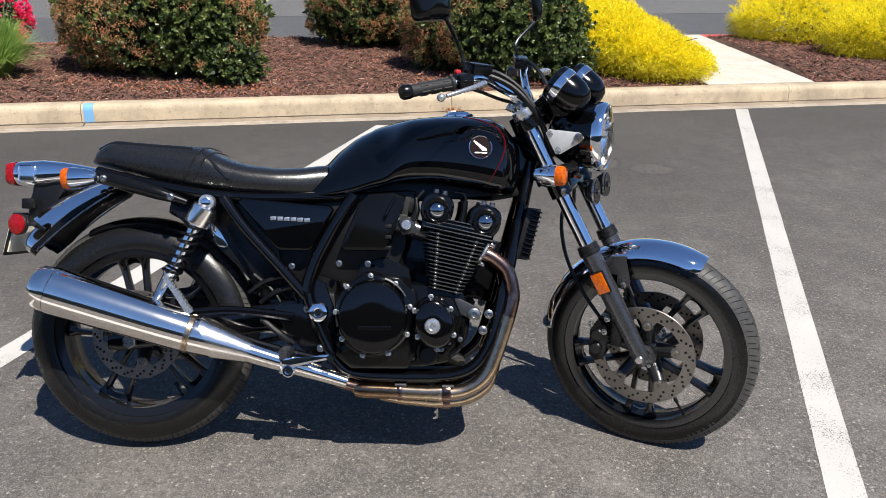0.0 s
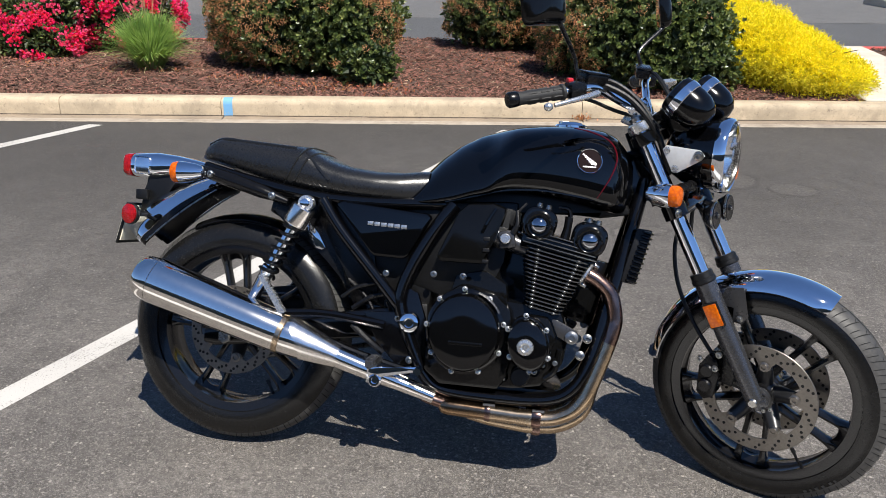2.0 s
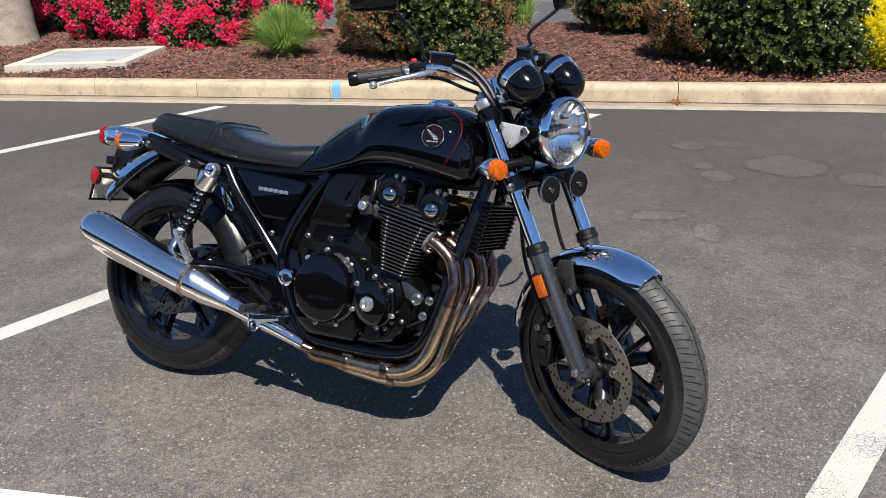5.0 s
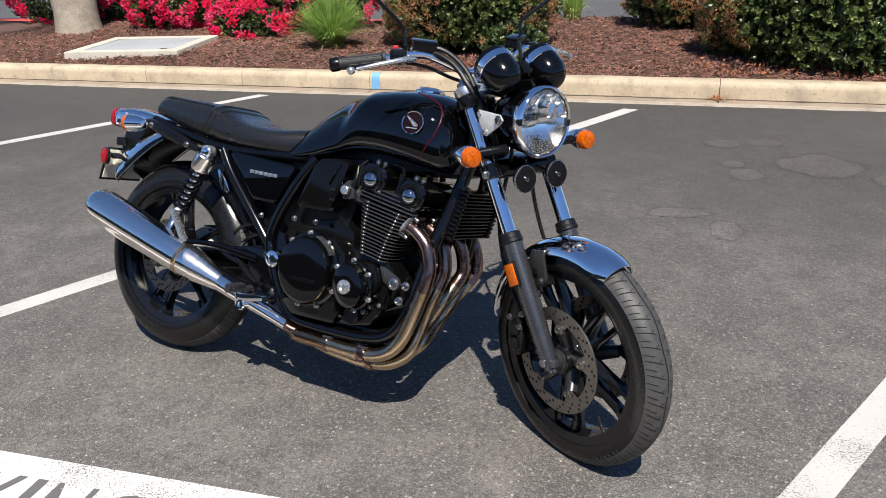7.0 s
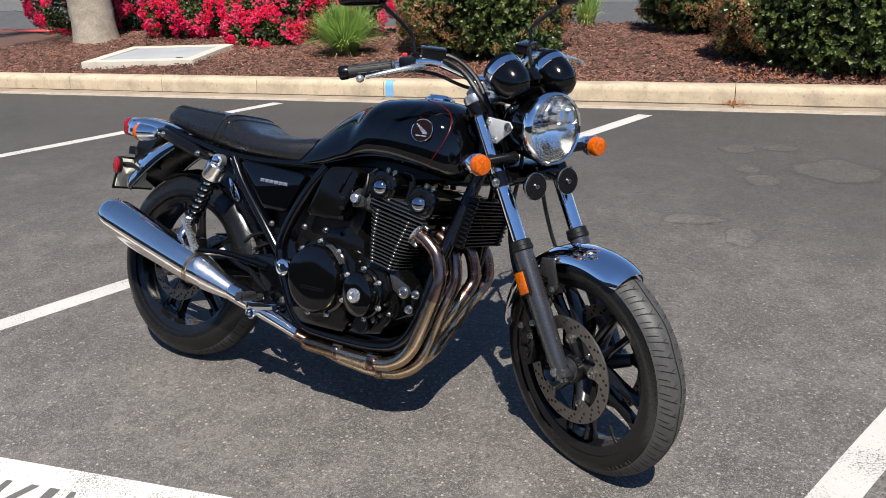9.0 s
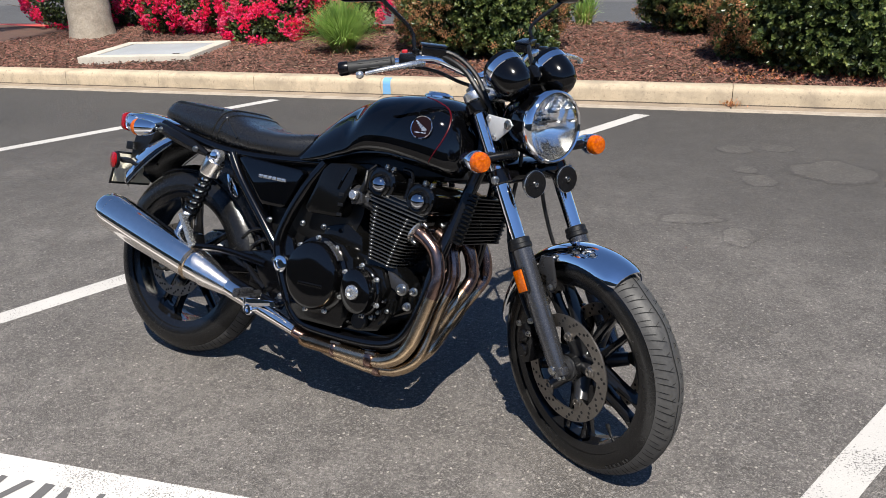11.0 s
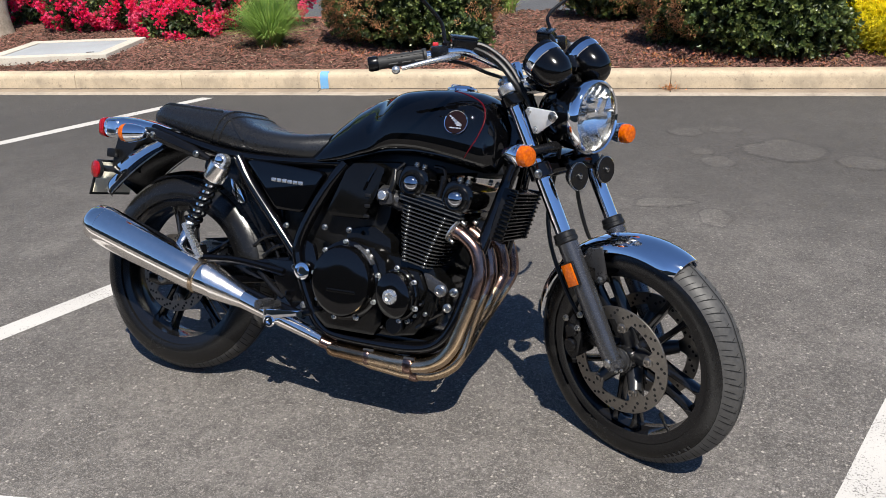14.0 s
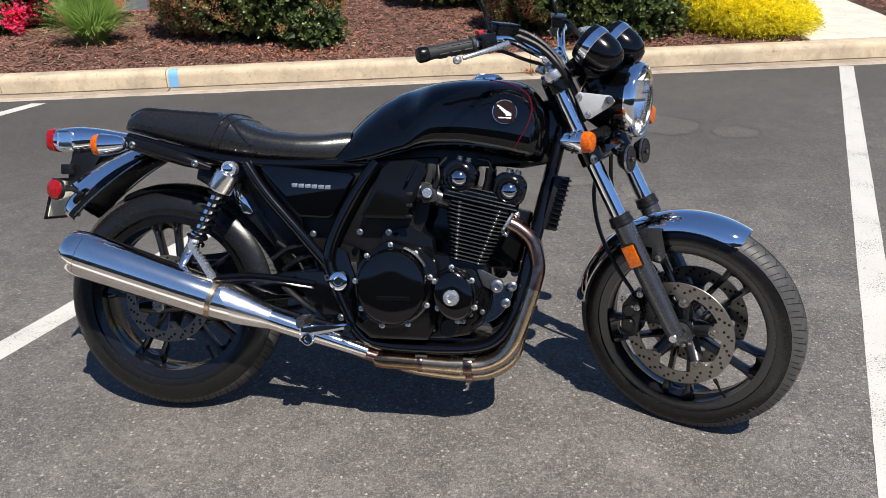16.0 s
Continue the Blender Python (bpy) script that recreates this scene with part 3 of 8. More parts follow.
# gutter strip and kerb in cast lengths
bm = bmesh.new()
for k in range(400):
    s0 = -12 + 24 * k / 400
    q0, q1 = (0.010 * noise.noise((s * 3.1, 7, 0)) + 0.006 * noise.noise((s * 14, 3, 0)) for s in (s0, s0 + 0.06))
    sheet(bm, [kerb_pt(s0, -0.185 + q0, 0.001), kerb_pt(s0 + 0.06, -0.185 + q1, 0.001), kerb_pt(s0 + 0.06, -0.122 - q1, 0.0125), kerb_pt(s0, -0.122 - q0, 0.0125)])
bmesh.ops.remove_doubles(bm, verts=bm.verts, dist=0.0005)
tagged(finish("gutter_edge", bm, M["gutter_lip"], smooth=0), label="pale ragged concrete edge of the gutter", category="gutter", kind="structure")
bm = bmesh.new()
for s0, s1 in ((-40, -1.83), (-1.82, 1.03), (1.04, 4.16), (4.17, 40)):
    tmp = [kerb_pt(s0, -0.155, 0.0), kerb_pt(s1, -0.155, 0.0), kerb_pt(s1, -0.150, 0.008), kerb_pt(s1, 0.02, 0.012), kerb_pt(s0, 0.02, 0.012), kerb_pt(s0, -0.150, 0.008)]
    v = [bm.verts.new(p) for p in tmp]
    bm.faces.new((v[0], v[1], v[2], v[5]))
    bm.faces.new((v[5], v[2], v[3], v[4]))
tagged(finish("gutter", bm, M["gutter"], smooth=0), label="narrow stained concrete gutter strip along the kerb", category="gutter", kind="structure")


def joint_at(px, py):
    return (Vector((px, py, 0)) - K0).dot(ALONG)


# grit packed along the kerb's foot
bm = bmesh.new()
prev = None
for k in range(500):
    s = -10 + 20 * k / 499
    w = 0.003 + 0.030 * max(0, noise.noise((s * 2.7, 2, 0))) + 0.010 * noise.noise((s * 17, 5, 0))
    cur = [bm.verts.new(kerb_pt(s, -max(0.003, w), 0.0145)), bm.verts.new(kerb_pt(s, 0.002, 0.019))]
    if prev:
        bm.faces.new((prev[0], cur[0], cur[1], prev[1]))
    prev = cur
tagged(finish("gutter_grit", bm, M["grit"], smooth=0), label="dark grit packed along the kerb's foot", category="grit", kind="structure")

kerb = empty("kerb", label="cast concrete kerb, cream with grey stains", category="kerb", kind="structure")
joints = [-40, -9.6, -7.35, joint_at(-5.15, 3.4), joint_at(-4.07, 3.6), joint_at(-3.05, 3.8), joint_at(-1.80, 3.98), joint_at(1.02, 4.6), joint_at(4.09, 5.2), 5.5, 7.6, 9.5, 40]
for s0, s1 in zip(joints, joints[1:]):
    bm = bmesh.new()
    section = [(0.0, -0.02), (0.004, 0.10), (0.012, 0.128), (0.030, 0.142), (0.060, 0.146), (0.165, 0.146), (0.172, 0.140), (0.175, -0.02)]
    n = max(2, int(min(s1 - s0, 12) / 0.12))
    rings = []
    for k in range(n + 1):
        s = s0 + 0.0025 + (s1 - s0 - 0.005) * k / n
        q = 0.004 * noise.noise((s * 2.3, 1.1, 0)) + 0.003 * noise.noise((s * 11, 4.1, 0))
        rings.append([kerb_pt(s, d + q * (1 if d < 0.1 else 0.3), z + 0.6 * q * (z > 0.05)) for d, z in section])
    loft(bm, rings)
    part("kerb_length", bm, M["kerb"], kerb, smooth=50)
bm = bmesh.new()
s = joint_at(-1.80, 3.98) + 0.055
loft(bm, [[kerb_pt(s + w, d, z) for d, z in ((-0.003, 0.004), (0.001, 0.10), (0.008, 0.130), (0.028, 0.1465), (0.05, 0.150), (0.06, 0.150), (0.06, 0.14), (0.01, 0.10), (0.005, 0.004))] for w in (-0.035, 0.035)])
part("paint_mark", bm, M["blue_paint"], kerb, "pale blue painted mark", smooth=50)

# planting bed
BED = 3.55
VAULT, VAULT_TURN = Vector((-4.95, 4.43, 0)), radians(20.5)
PATH_S0, PATH_S1 = 3.42, 4.50   # footpath through the bed


def bed_z(s, d):
    if PATH_S0 - 0.04 < s - 0.195 * d < PATH_S1 + 0.04:
        return 0.10
    v = K0 + ALONG * s + ACROSS * d - VAULT
    if abs(v.x * math.cos(VAULT_TURN) + v.y * math.sin(VAULT_TURN)) < 0.60 and abs(v.y * math.cos(VAULT_TURN) - v.x * math.sin(VAULT_TURN)) < 0.49:
        return 0.08
    edge = min(1, max(0, (d - 0.17) / 0.5)) * min(1, max(0, (BED - d) / (0.08 if -2.2 < s < 1.2 else 0.5)))
    return 0.105 + 0.075 * edge + 0.035 * noise.noise((s * 0.9, d * 0.9, 2)) * edge + 0.012 * noise.noise((s * 6, d * 6, 5))


def bed_at(x, y):
    v = Vector((x, y, 0)) - K0
    return bed_z(v.dot(ALONG), v.dot(ACROSS))


bm = bmesh.new()
NS, ND = 220, 40
grid = [[bm.verts.new(kerb_pt(-16 + 28 * i / NS, 0.17 + (BED - 0.17) * j / ND, 0) + Vector((0, 0, bed_z(-16 + 28 * i / NS, 0.17 + (BED - 0.17) * j / ND)))) for j in range(ND + 1)] for i in range(NS + 1)]
for i in range(NS):
    for j in range(ND):
        bm.faces.new((grid[i][j], grid[i + 1][j], grid[i + 1][j + 1], grid[i][j + 1]))
tagged(finish("planting_bed", bm, M["mulch"], smooth=80), label="planting bed covered in dark reddish bark mulch", category="planting bed", kind="structure")

rng = np.random.default_rng(7)
V, F = [], []
CUBE = np.array([(-1, -1, -1), (1, -1, -1), (1, 1, -1), (-1, 1, -1), (-0.8, -0.7, 1), (0.85, -0.6, 1), (0.7, 0.8, 1), (-0.9, 0.6, 1)]) * 0.5
CF = np.array([(0, 1, 5, 4), (1, 2, 6, 5), (2, 3, 7, 6), (3, 0, 4, 7), (4, 5, 6, 7)])
for k in range(60000):
    s, d = rng.uniform(-7.5, 6.5), 0.17 + (BED - 0.2) * rng.uniform() ** 1.5
    if PATH_S0 < s - 0.195 * d < PATH_S1:
        continue
    size = np.array([rng.uniform(0.012, 0.080), rng.uniform(0.0035, 0.0105), rng.uniform(0.003, 0.008)])
    e = Euler((rng.normal(0, 0.55), rng.normal(0, 0.33), rng.uniform(0, 6.28))).to_matrix()
    p = kerb_pt(s, d, bed_z(s, d) + 0.004 + abs(rng.normal(0, 0.009)))
    V.append((CUBE * size) @ np.array(e).T + np.array(p))
    F.append(CF + 8 * (len(V) - 1))
tagged(raw("bark_mulch", np.concatenate(V).tolist(), np.concatenate(F).tolist(), None, mats=[M["chip"], M["pale_chip"]], index=[int(k // 5 % 70 == 7) for k in range(5 * len(F))]), label="loose reddish-brown bark chips on the bed", category="bark mulch", kind="stuff")

# red-painted kerb at the back of the bed
back_kerb = empty("back_kerb", label="red-painted concrete kerb behind the planting bed", category="kerb", kind="structure")
for s0 in np.arange(-16, 12, 3.0):
    bm = bmesh.new()
    loft(bm, [[kerb_pt(s, BED + d, z) for d, z in ((0, -0.02), (0, 0.12), (0.02, 0.135), (0.14, 0.135), (0.155, 0.12), (0.16, -0.02))] for s in (s0 + 0.004, s0 + 2.996)])
    part("kerb_length", bm, M["red_kerb"], back_kerb, smooth=50)

# concrete footpath through the bed, in three slabs with open joints
footpath = empty("footpath", label="pale concrete footpath crossing the bed", category="footpath", kind="structure")
for d0, d1, dz in ((0.177, 1.21, 0.0), (1.218, 2.36, 0.002), (2.368, 3.54, -0.001)):
    bm = bmesh.new()
    rows = []
    for d, low in ((d0, 0.006), (d0 + 0.008, 0), (d1 - 0.008, 0), (d1, 0.006)):
        rows.append([kerb_pt(s0 + 0.195 * d, d, z + dz - (low if z > 0.1 else 0)) for s0, z in ((PATH_S0, 0.0), (PATH_S0, 0.148), (PATH_S0 + 0.012, 0.156), (PATH_S1 - 0.012, 0.156), (PATH_S1, 0.148), (PATH_S1, 0.0))])
    loft(bm, rows)
    part("slab", bm, M["slab"], footpath, smooth=30)


# ---------------------------------------------------------------- plants
def shell_points(rng, count, blobs, low=0.0, inner=0.25):
    """Places and outward ways in the outer skin of overlapping ellipsoids (x, y, z, rx, ry, rz)."""
    vol = np.array([b[3] * b[4] + b[3] * b[5] + b[4] * b[5] for b in blobs])
    which = rng.choice(len(blobs), count, p=vol / vol.sum())
    d = rng.normal(size=(count, 3))
    d /= np.linalg.norm(d, axis=1)[:, None]
    b = np.array(blobs)[which]
    lump = np.array([noise.noise(Vector((b_[0] + q[0] * 2.2, b_[1] + q[1] * 2.2, b_[2] + q[2] * 2.2))) for b_, q in zip(b, d)])
    r = (1 - inner * rng.uniform(size=count) ** 1.6) * (1 + 0.16 * lump)
    p = b[:, :3] + d * b[:, 3:] * r[:, None]
    keep = p[:, 2] > low
    for bb in blobs:
        q = (p - np.array(bb[:3])) / np.array(bb[3:])
        keep &= (q ** 2).sum(1) > (1 - inner) ** 2 * 0.8
    n = d / b[:, 3:]
    n /= np.linalg.norm(n, axis=1)[:, None]
    return p[keep], n[keep]


def leaves(rng, p, n, length, width, droop=0.2, spread=0.7, fold=0.25):
    """Folded leaves as four-cornered halves; one leaf is an island of its own."""
    k = len(p)
    way = n + rng.normal(scale=spread, size=(k, 3))
    way[:, 2] += 0.25 - droop
    way /= np.linalg.norm(way, axis=1)[:, None]
    side = np.cross(way, n + rng.normal(scale=0.5, size=(k, 3)))
    side /= np.linalg.norm(side, axis=1)[:, None] + 1e-9
    up = np.cross(side, way)
    L = (length * rng.uniform(0.6, 1.25, k))[:, None]
    W = (width * rng.uniform(0.7, 1.2, k))[:, None]
    base, tip, mid = p, p + way * L, p + way * L * 0.5
    a = mid + side * W / 2 + up * W * fold
    b = mid - side * W / 2 + up * W * fold
    verts = np.stack([base, a, tip, b], 1).reshape(-1, 3)
    idx = np.arange(k)[:, None] * 4
    faces = np.concatenate([idx + np.array([[0, 1, 2]]), idx + np.array([[0, 2, 3]])])
    return verts, faces


def stems(bm, rng, centre, blobs, count, r=0.012):
    for _ in range(count):
        b = blobs[rng.integers(len(blobs))]
        d = rng.normal(size=3)
        end = Vector((b[0] + d[0] * b[3] * 0.4, b[1] + d[1] * b[4] * 0.4, b[2] + abs(d[2]) * b[5] * 0.4))
        base = Vector(centre) + Vector((rng.normal(0, 0.06), rng.normal(0, 0.06), -0.03))
        mid = (base + end) / 2 + Vector(rng.normal(0, 0.05, 3))
        tube(bm, [base, mid, end], [r, r * 0.7, r * 0.3], 5, 3)


def rounded(rng, p, way, flat, length, width, fold=0.2):
    """Blunt, rounded leaves of six corners."""
    k = len(p)
    way = way / (np.linalg.norm(way, axis=1)[:, None] + 1e-9)
    side = np.cross(way, flat)
    side /= np.linalg.norm(side, axis=1)[:, None] + 1e-9
    up = np.cross(side, way)
    L = (length * rng.uniform(0.65, 1.2, k))[:, None]
    W = (width * rng.uniform(0.75, 1.15, k))[:, None] / 2
    cup = up * W * fold
    ring = [p, p + way * L * 0.42 + side * W * 0.85 + cup, p + way * L * 0.80 + side * W * 0.80 + cup, p + way * L, p + way * L * 0.80 - side * W * 0.80 + cup, p + way * L * 0.42 - side * W * 0.85 + cup]
    verts = np.stack(ring, 1).reshape(-1, 3)
    idx = np.arange(k)[:, None] * 6
    faces = np.concatenate([idx + np.array([[0, 1, 2, 3]]), idx + np.array([[0, 3, 4, 5]])])
    return verts, faces


def rosettes(rng, p, n, each, length, width, open_=0.95):
    """Whorls of leaves round the tips of shoots."""
    k = len(p)
    axis = n + rng.normal(scale=0.45, size=(k, 3)) + np.array([0, 0, 0.35])
    axis /= np.linalg.norm(axis, axis=1)[:, None]
    u = np.cross(axis, rng.normal(size=(k, 3)))
    u /= np.linalg.norm(u, axis=1)[:, None]
    v = np.cross(axis, u)
    P, Wy, Fl = [], [], []
    for i in range(each):
        a = i * 2.4
        o = u * math.cos(a) + v * math.sin(a)
        lean = open_ * (0.55 + 0.65 * i / each) + rng.normal(scale=0.12, size=(k, 1))
        P.append(p - axis * (0.018 * i / each))
        Wy.append(axis * np.cos(lean) + o * np.sin(lean))
        Fl.append(axis * np.sin(lean) - o * np.cos(lean) + rng.normal(scale=0.15, size=(k, 3)))
    return rounded(rng, np.concatenate(P), np.concatenate(Wy), np.concatenate(Fl), length, width)


def plant_root(name, blobs, label, category, group):
    c = np.array(blobs)[:, :2].mean(0)
    z = bed_at(*c)
    root = empty(name, Matrix.Translation((c[0], c[1], z)), label=label, category=category, group=group)
    return root, [(b[0] - c[0], b[1] - c[1], b[2] - z, *b[3:]) for b in blobs]


def shrub(seed, blobs, count, orange, label, lean=(0.0, 0.0)):
    """orange: how much of it is in spent flower; lean: more of it along x and upwards."""
    rng = np.random.default_rng(seed)
    root, bl = plant_root("shrub", blobs, label, "shrub", "green shrubs")
    bm = bmesh.new()
    stems(bm, rng, (0, 0, 0), bl, 16)
    part("branch_work", bm, M["twig"], root)
    p, n = shell_points(rng, count // 4, bl, 0.0, 0.30)
    p = p + n * rng.uniform(-0.03, 0.05, len(p))[:, None]
    v, f = rosettes(rng, p, n, 8, 0.043, 0.025)
    raw("foliage", v.tolist(), f.tolist(), M["leaf"], root)
    # inner leaves, darkened in colour to stand for shade within the shrub
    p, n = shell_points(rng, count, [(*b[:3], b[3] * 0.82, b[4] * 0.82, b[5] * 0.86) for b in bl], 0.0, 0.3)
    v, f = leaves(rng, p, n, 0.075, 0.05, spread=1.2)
    raw("inner_foliage", v.tolist(), f.tolist(), M["leaf_shade"], root, "inner leaves with shade put into a darker green")
    # rusty spent flower heads, in drifts
    p, n = shell_points(rng, count // 3, bl, 0.10, 0.10)
    drift = np.array([0.6 * noise.noise(Vector((q[0] * 1.4 + seed, q[1] * 1.4, q[2] * 1.6))) + 0.75 * noise.noise(Vector((q[0] * 6 + seed, q[1] * 6, q[2] * 6))) for q in p])
    drift += lean[0] * p[:, 0] + lean[1] * (p[:, 2] - 0.5)
    keep = drift > orange
    p, n = p[keep] + n[keep] * 0.030, n[keep]
    rep = 15
    p = np.repeat(p, rep, 0) + rng.normal(scale=0.019, size=(len(p) * rep, 3))
    n = np.repeat(n, rep, 0)
    v, f = leaves(rng, p, n, 0.017, 0.010, spread=1.2)
    raw("flowering", v.tolist(), f.tolist(), M["orange_tip"], root, "rusty orange spent flower heads")
    return root


def golden_shrub(seed, blobs, count, label):
    rng = np.random.default_rng(seed)
    root, bl = plant_root("golden_shrub", blobs, label, "shrub", "golden shrubs")
    bm = bmesh.new()
    stems(bm, rng, (0, 0, 0), bl, 14, 0.01)
    part("branch_work", bm, M["twig"], root)
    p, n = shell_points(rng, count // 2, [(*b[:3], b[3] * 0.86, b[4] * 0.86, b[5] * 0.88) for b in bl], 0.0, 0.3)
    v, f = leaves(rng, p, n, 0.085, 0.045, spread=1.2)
    raw("inner_foliage", v.tolist(), f.tolist(), M["yellow_shade"], root, "inner sprays, shade put into their yellow-green")
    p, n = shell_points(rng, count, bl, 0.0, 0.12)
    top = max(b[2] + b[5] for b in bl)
    # high, up-facing sprays take the lit gold, the others the shade-coloured copy
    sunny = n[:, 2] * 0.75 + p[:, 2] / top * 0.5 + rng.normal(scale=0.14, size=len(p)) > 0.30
    for name, mat, sel in (("outer_foliage", M["yellow"], sunny), ("lower_foliage", M["yellow_shade"], ~sunny)):
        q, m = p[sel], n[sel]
        way = m + rng.normal(scale=0.45, size=q.shape) + np.array([0, 0, 0.25])
        way /= np.linalg.norm(way, axis=1)[:, None]
        P, W = [], []
        for i in range(13):
            t = i / 12
            P.append(q + way * (0.135 * t - 0.045) - np.array([0, 0, 0.030]) * t * t + rng.normal(scale=0.004, size=q.shape))
            W.append(way * 0.9 + rng.normal(scale=0.42, size=q.shape))
        P, W = np.concatenate(P), np.concatenate(W)
        v, f = leaves(rng, P, W / np.linalg.norm(W, axis=1)[:, None], 0.030, 0.0085, spread=0.25, droop=0.25, fold=0.2)
        raw(name, v.tolist(), f.tolist(), mat, root, "" if name == "outer_foliage" else "lower sprays, shade put into a greener colour")
    return root


def rose_bush(seed, blobs, count, blooms, label, thin=0.0):
    rng = np.random.default_rng(seed)
    root, bl = plant_root("rose_bush", blobs, label, "rose bush", "rose bushes")
    bm = bmesh.new()
    stems(bm, rng, (0, 0, 0), bl, 22, 0.009)
    part("cane_work", bm, M["twig"], root)
    p, n = shell_points(rng, count, bl, 0.0, 0.5)
    v, f = rounded(rng, p, n + rng.normal(scale=0.9, size=p.shape), rng.normal(size=p.shape), 0.042, 0.026)
    raw("foliage", v.tolist(), f.tolist(), M["leaf_rose"], root)
    # the same shade-coloured leaves fill the rose bush's inside
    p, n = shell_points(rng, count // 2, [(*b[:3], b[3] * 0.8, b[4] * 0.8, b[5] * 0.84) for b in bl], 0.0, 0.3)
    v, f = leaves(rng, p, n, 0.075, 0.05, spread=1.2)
    raw("inner_foliage", v.tolist(), f.tolist(), M["leaf_shade"], root, "inner leaves with shade put into a darker green")
    # domed trusses of small open roses, in drifts
    p, n = shell_points(rng, blooms * 2, bl, 0.03, 0.05)
    drift = np.array([noise.noise(Vector((q[0] * 4.2 + seed, q[1] * 4.2, q[2] * 4.2))) for q in p])
    p, n = p[drift > thin], n[drift > thin]
    pal = rng.uniform(size=len(p)) < 0.22
    for name, mat, sel in (("bloom", M["petal"], ~pal), ("faded_bloom", M["petal_pale"], pal)):
        q, m = p[sel] + n[sel] * 0.04, n[sel]
        e = 20
        off = rng.normal(size=(len(q) * e, 3))
        off /= np.linalg.norm(off, axis=1)[:, None]
        off *= rng.uniform(0.4, 1.0, (len(off), 1)) * 0.078
        mm = np.repeat(m, e, 0)
        off -= mm * (off * mm).sum(1)[:, None] * 0.35
        heads = np.repeat(q, e, 0) + off
        hn = mm + off * 9 + rng.normal(scale=0.2, size=off.shape)
        hn /= np.linalg.norm(hn, axis=1)[:, None]
        v, f = rosettes(rng, heads, hn, 8, 0.019, 0.020, 0.9)
        raw(name, v.tolist(), f.tolist(), mat, root, "deep red rose trusses" if name == "bloom" else "paler pink fading roses")
    return root


def grass_clump(seed, x, y, r, h, count, label, plumes=0, dry=0.1):
    rng = np.random.default_rng(seed)
    z = bed_at(x, y)
    root = empty("grass_clump", Matrix.Translation((x, y, z)), label=label, category="ornamental grass", group="grass clumps")
    for name, mat, cnt in (("blade_tuft", M["blade"], int(count * (1 - dry))), ("dry_tuft", M["dry_blade"], int(count * dry))):
        V, F = [], []
        for _ in range(cnt):
            a, tilt = rng.uniform(0, 6.28), abs(rng.normal(0, 0.55))
            hh = h * rng.uniform(0.7, 1.08) * (0.6 if name == "dry_tuft" else 1)
            out = np.array([math.cos(a), math.sin(a), 0])
            side = np.array([-out[1], out[0], 0]) * 0.0045
            p0 = out * rng.uniform(0, 0.10)
            bend = min(tilt, 1.2) * (1.5 if name == "dry_tuft" else 1)
            k0 = 4 * len(V)
            pts = []
            for i in range(4):
                t = i / 3
                ang = bend * (0.35 + 0.65 * t)
                pts.append(p0 + (out * math.sin(ang) * r / 0.3 * 0.75 + np.array([0, 0, math.cos(ang)])) * hh * t)
            w = [1, 1.1, 0.8, 0.12]
            vv = [q for p, s in zip(pts, w) for q in (p - side * s, p + side * s)]
            b = sum(len(u) for u in V)
            V.append(np.array(vv))
            F += [(b + 2 * i, b + 2 * i + 1, b + 2 * i + 3, b + 2 * i + 2) for i in range(3)]
        raw(name, np.concatenate(V).tolist(), F, mat, root)
    if plumes:
        bm = bmesh.new()
        for _ in range(plumes):
            a, t = rng.uniform(0, 6.28), abs(rng.normal(0.12, 0.16))
            e = Vector((math.cos(a) * math.sin(t), math.sin(a) * math.sin(t), math.cos(t))) * h * rng.uniform(1.25, 1.75)
            tube(bm, [(0, 0, 0), e * 0.6 + Vector((0, 0, 0.02)), e], [0.0013, 0.0010, 0.0024], 4, 3)
        part("seed_plume", bm, M["dry_blade"], root, "thin pale seed stalks")
    return root

# ---------------------------------------------------------------- the motorcycle
LEAN, STEER, RAKE = 19.5, 29.64, 27.0
bike = empty("motorcycle", pose(0, 0, 0, -LEAN, 0, 0), label="black retro roadster motorcycle with chrome trim, leaning on its side stand", category="motorcycle")
STEER_AXIS = Vector((-math.sin(radians(RAKE)), 0, math.cos(radians(RAKE))))
STEER_FOOT = Vector((1.604, 0, 0))
TURNED = Matrix.Translation(STEER_FOOT) @ Matrix.Rotation(-radians(STEER), 4, STEER_AXIS) @ Matrix.Translation(-STEER_FOOT)
REAR = Vector((0, 0, 0.342))
GUARD = Vector((0, 0, 0.331))        # the rear mudguard's centre
FRONT = Vector((1.4967, 0, 0.3099))


def bp(name, bm, mat, parent=None, label="", smooth=35, steered=False, matrix=None):
    """A part of the motorcycle; parts of the steering turn with the fork, sub-parts with their part."""
    m = matrix if matrix is not None else (TURNED if steered else None)
    return part(name, bm, mat, parent or bike, label, m, smooth)


def mirror_y(pts):
    return [(x, -y, z) for x, y, z in pts]


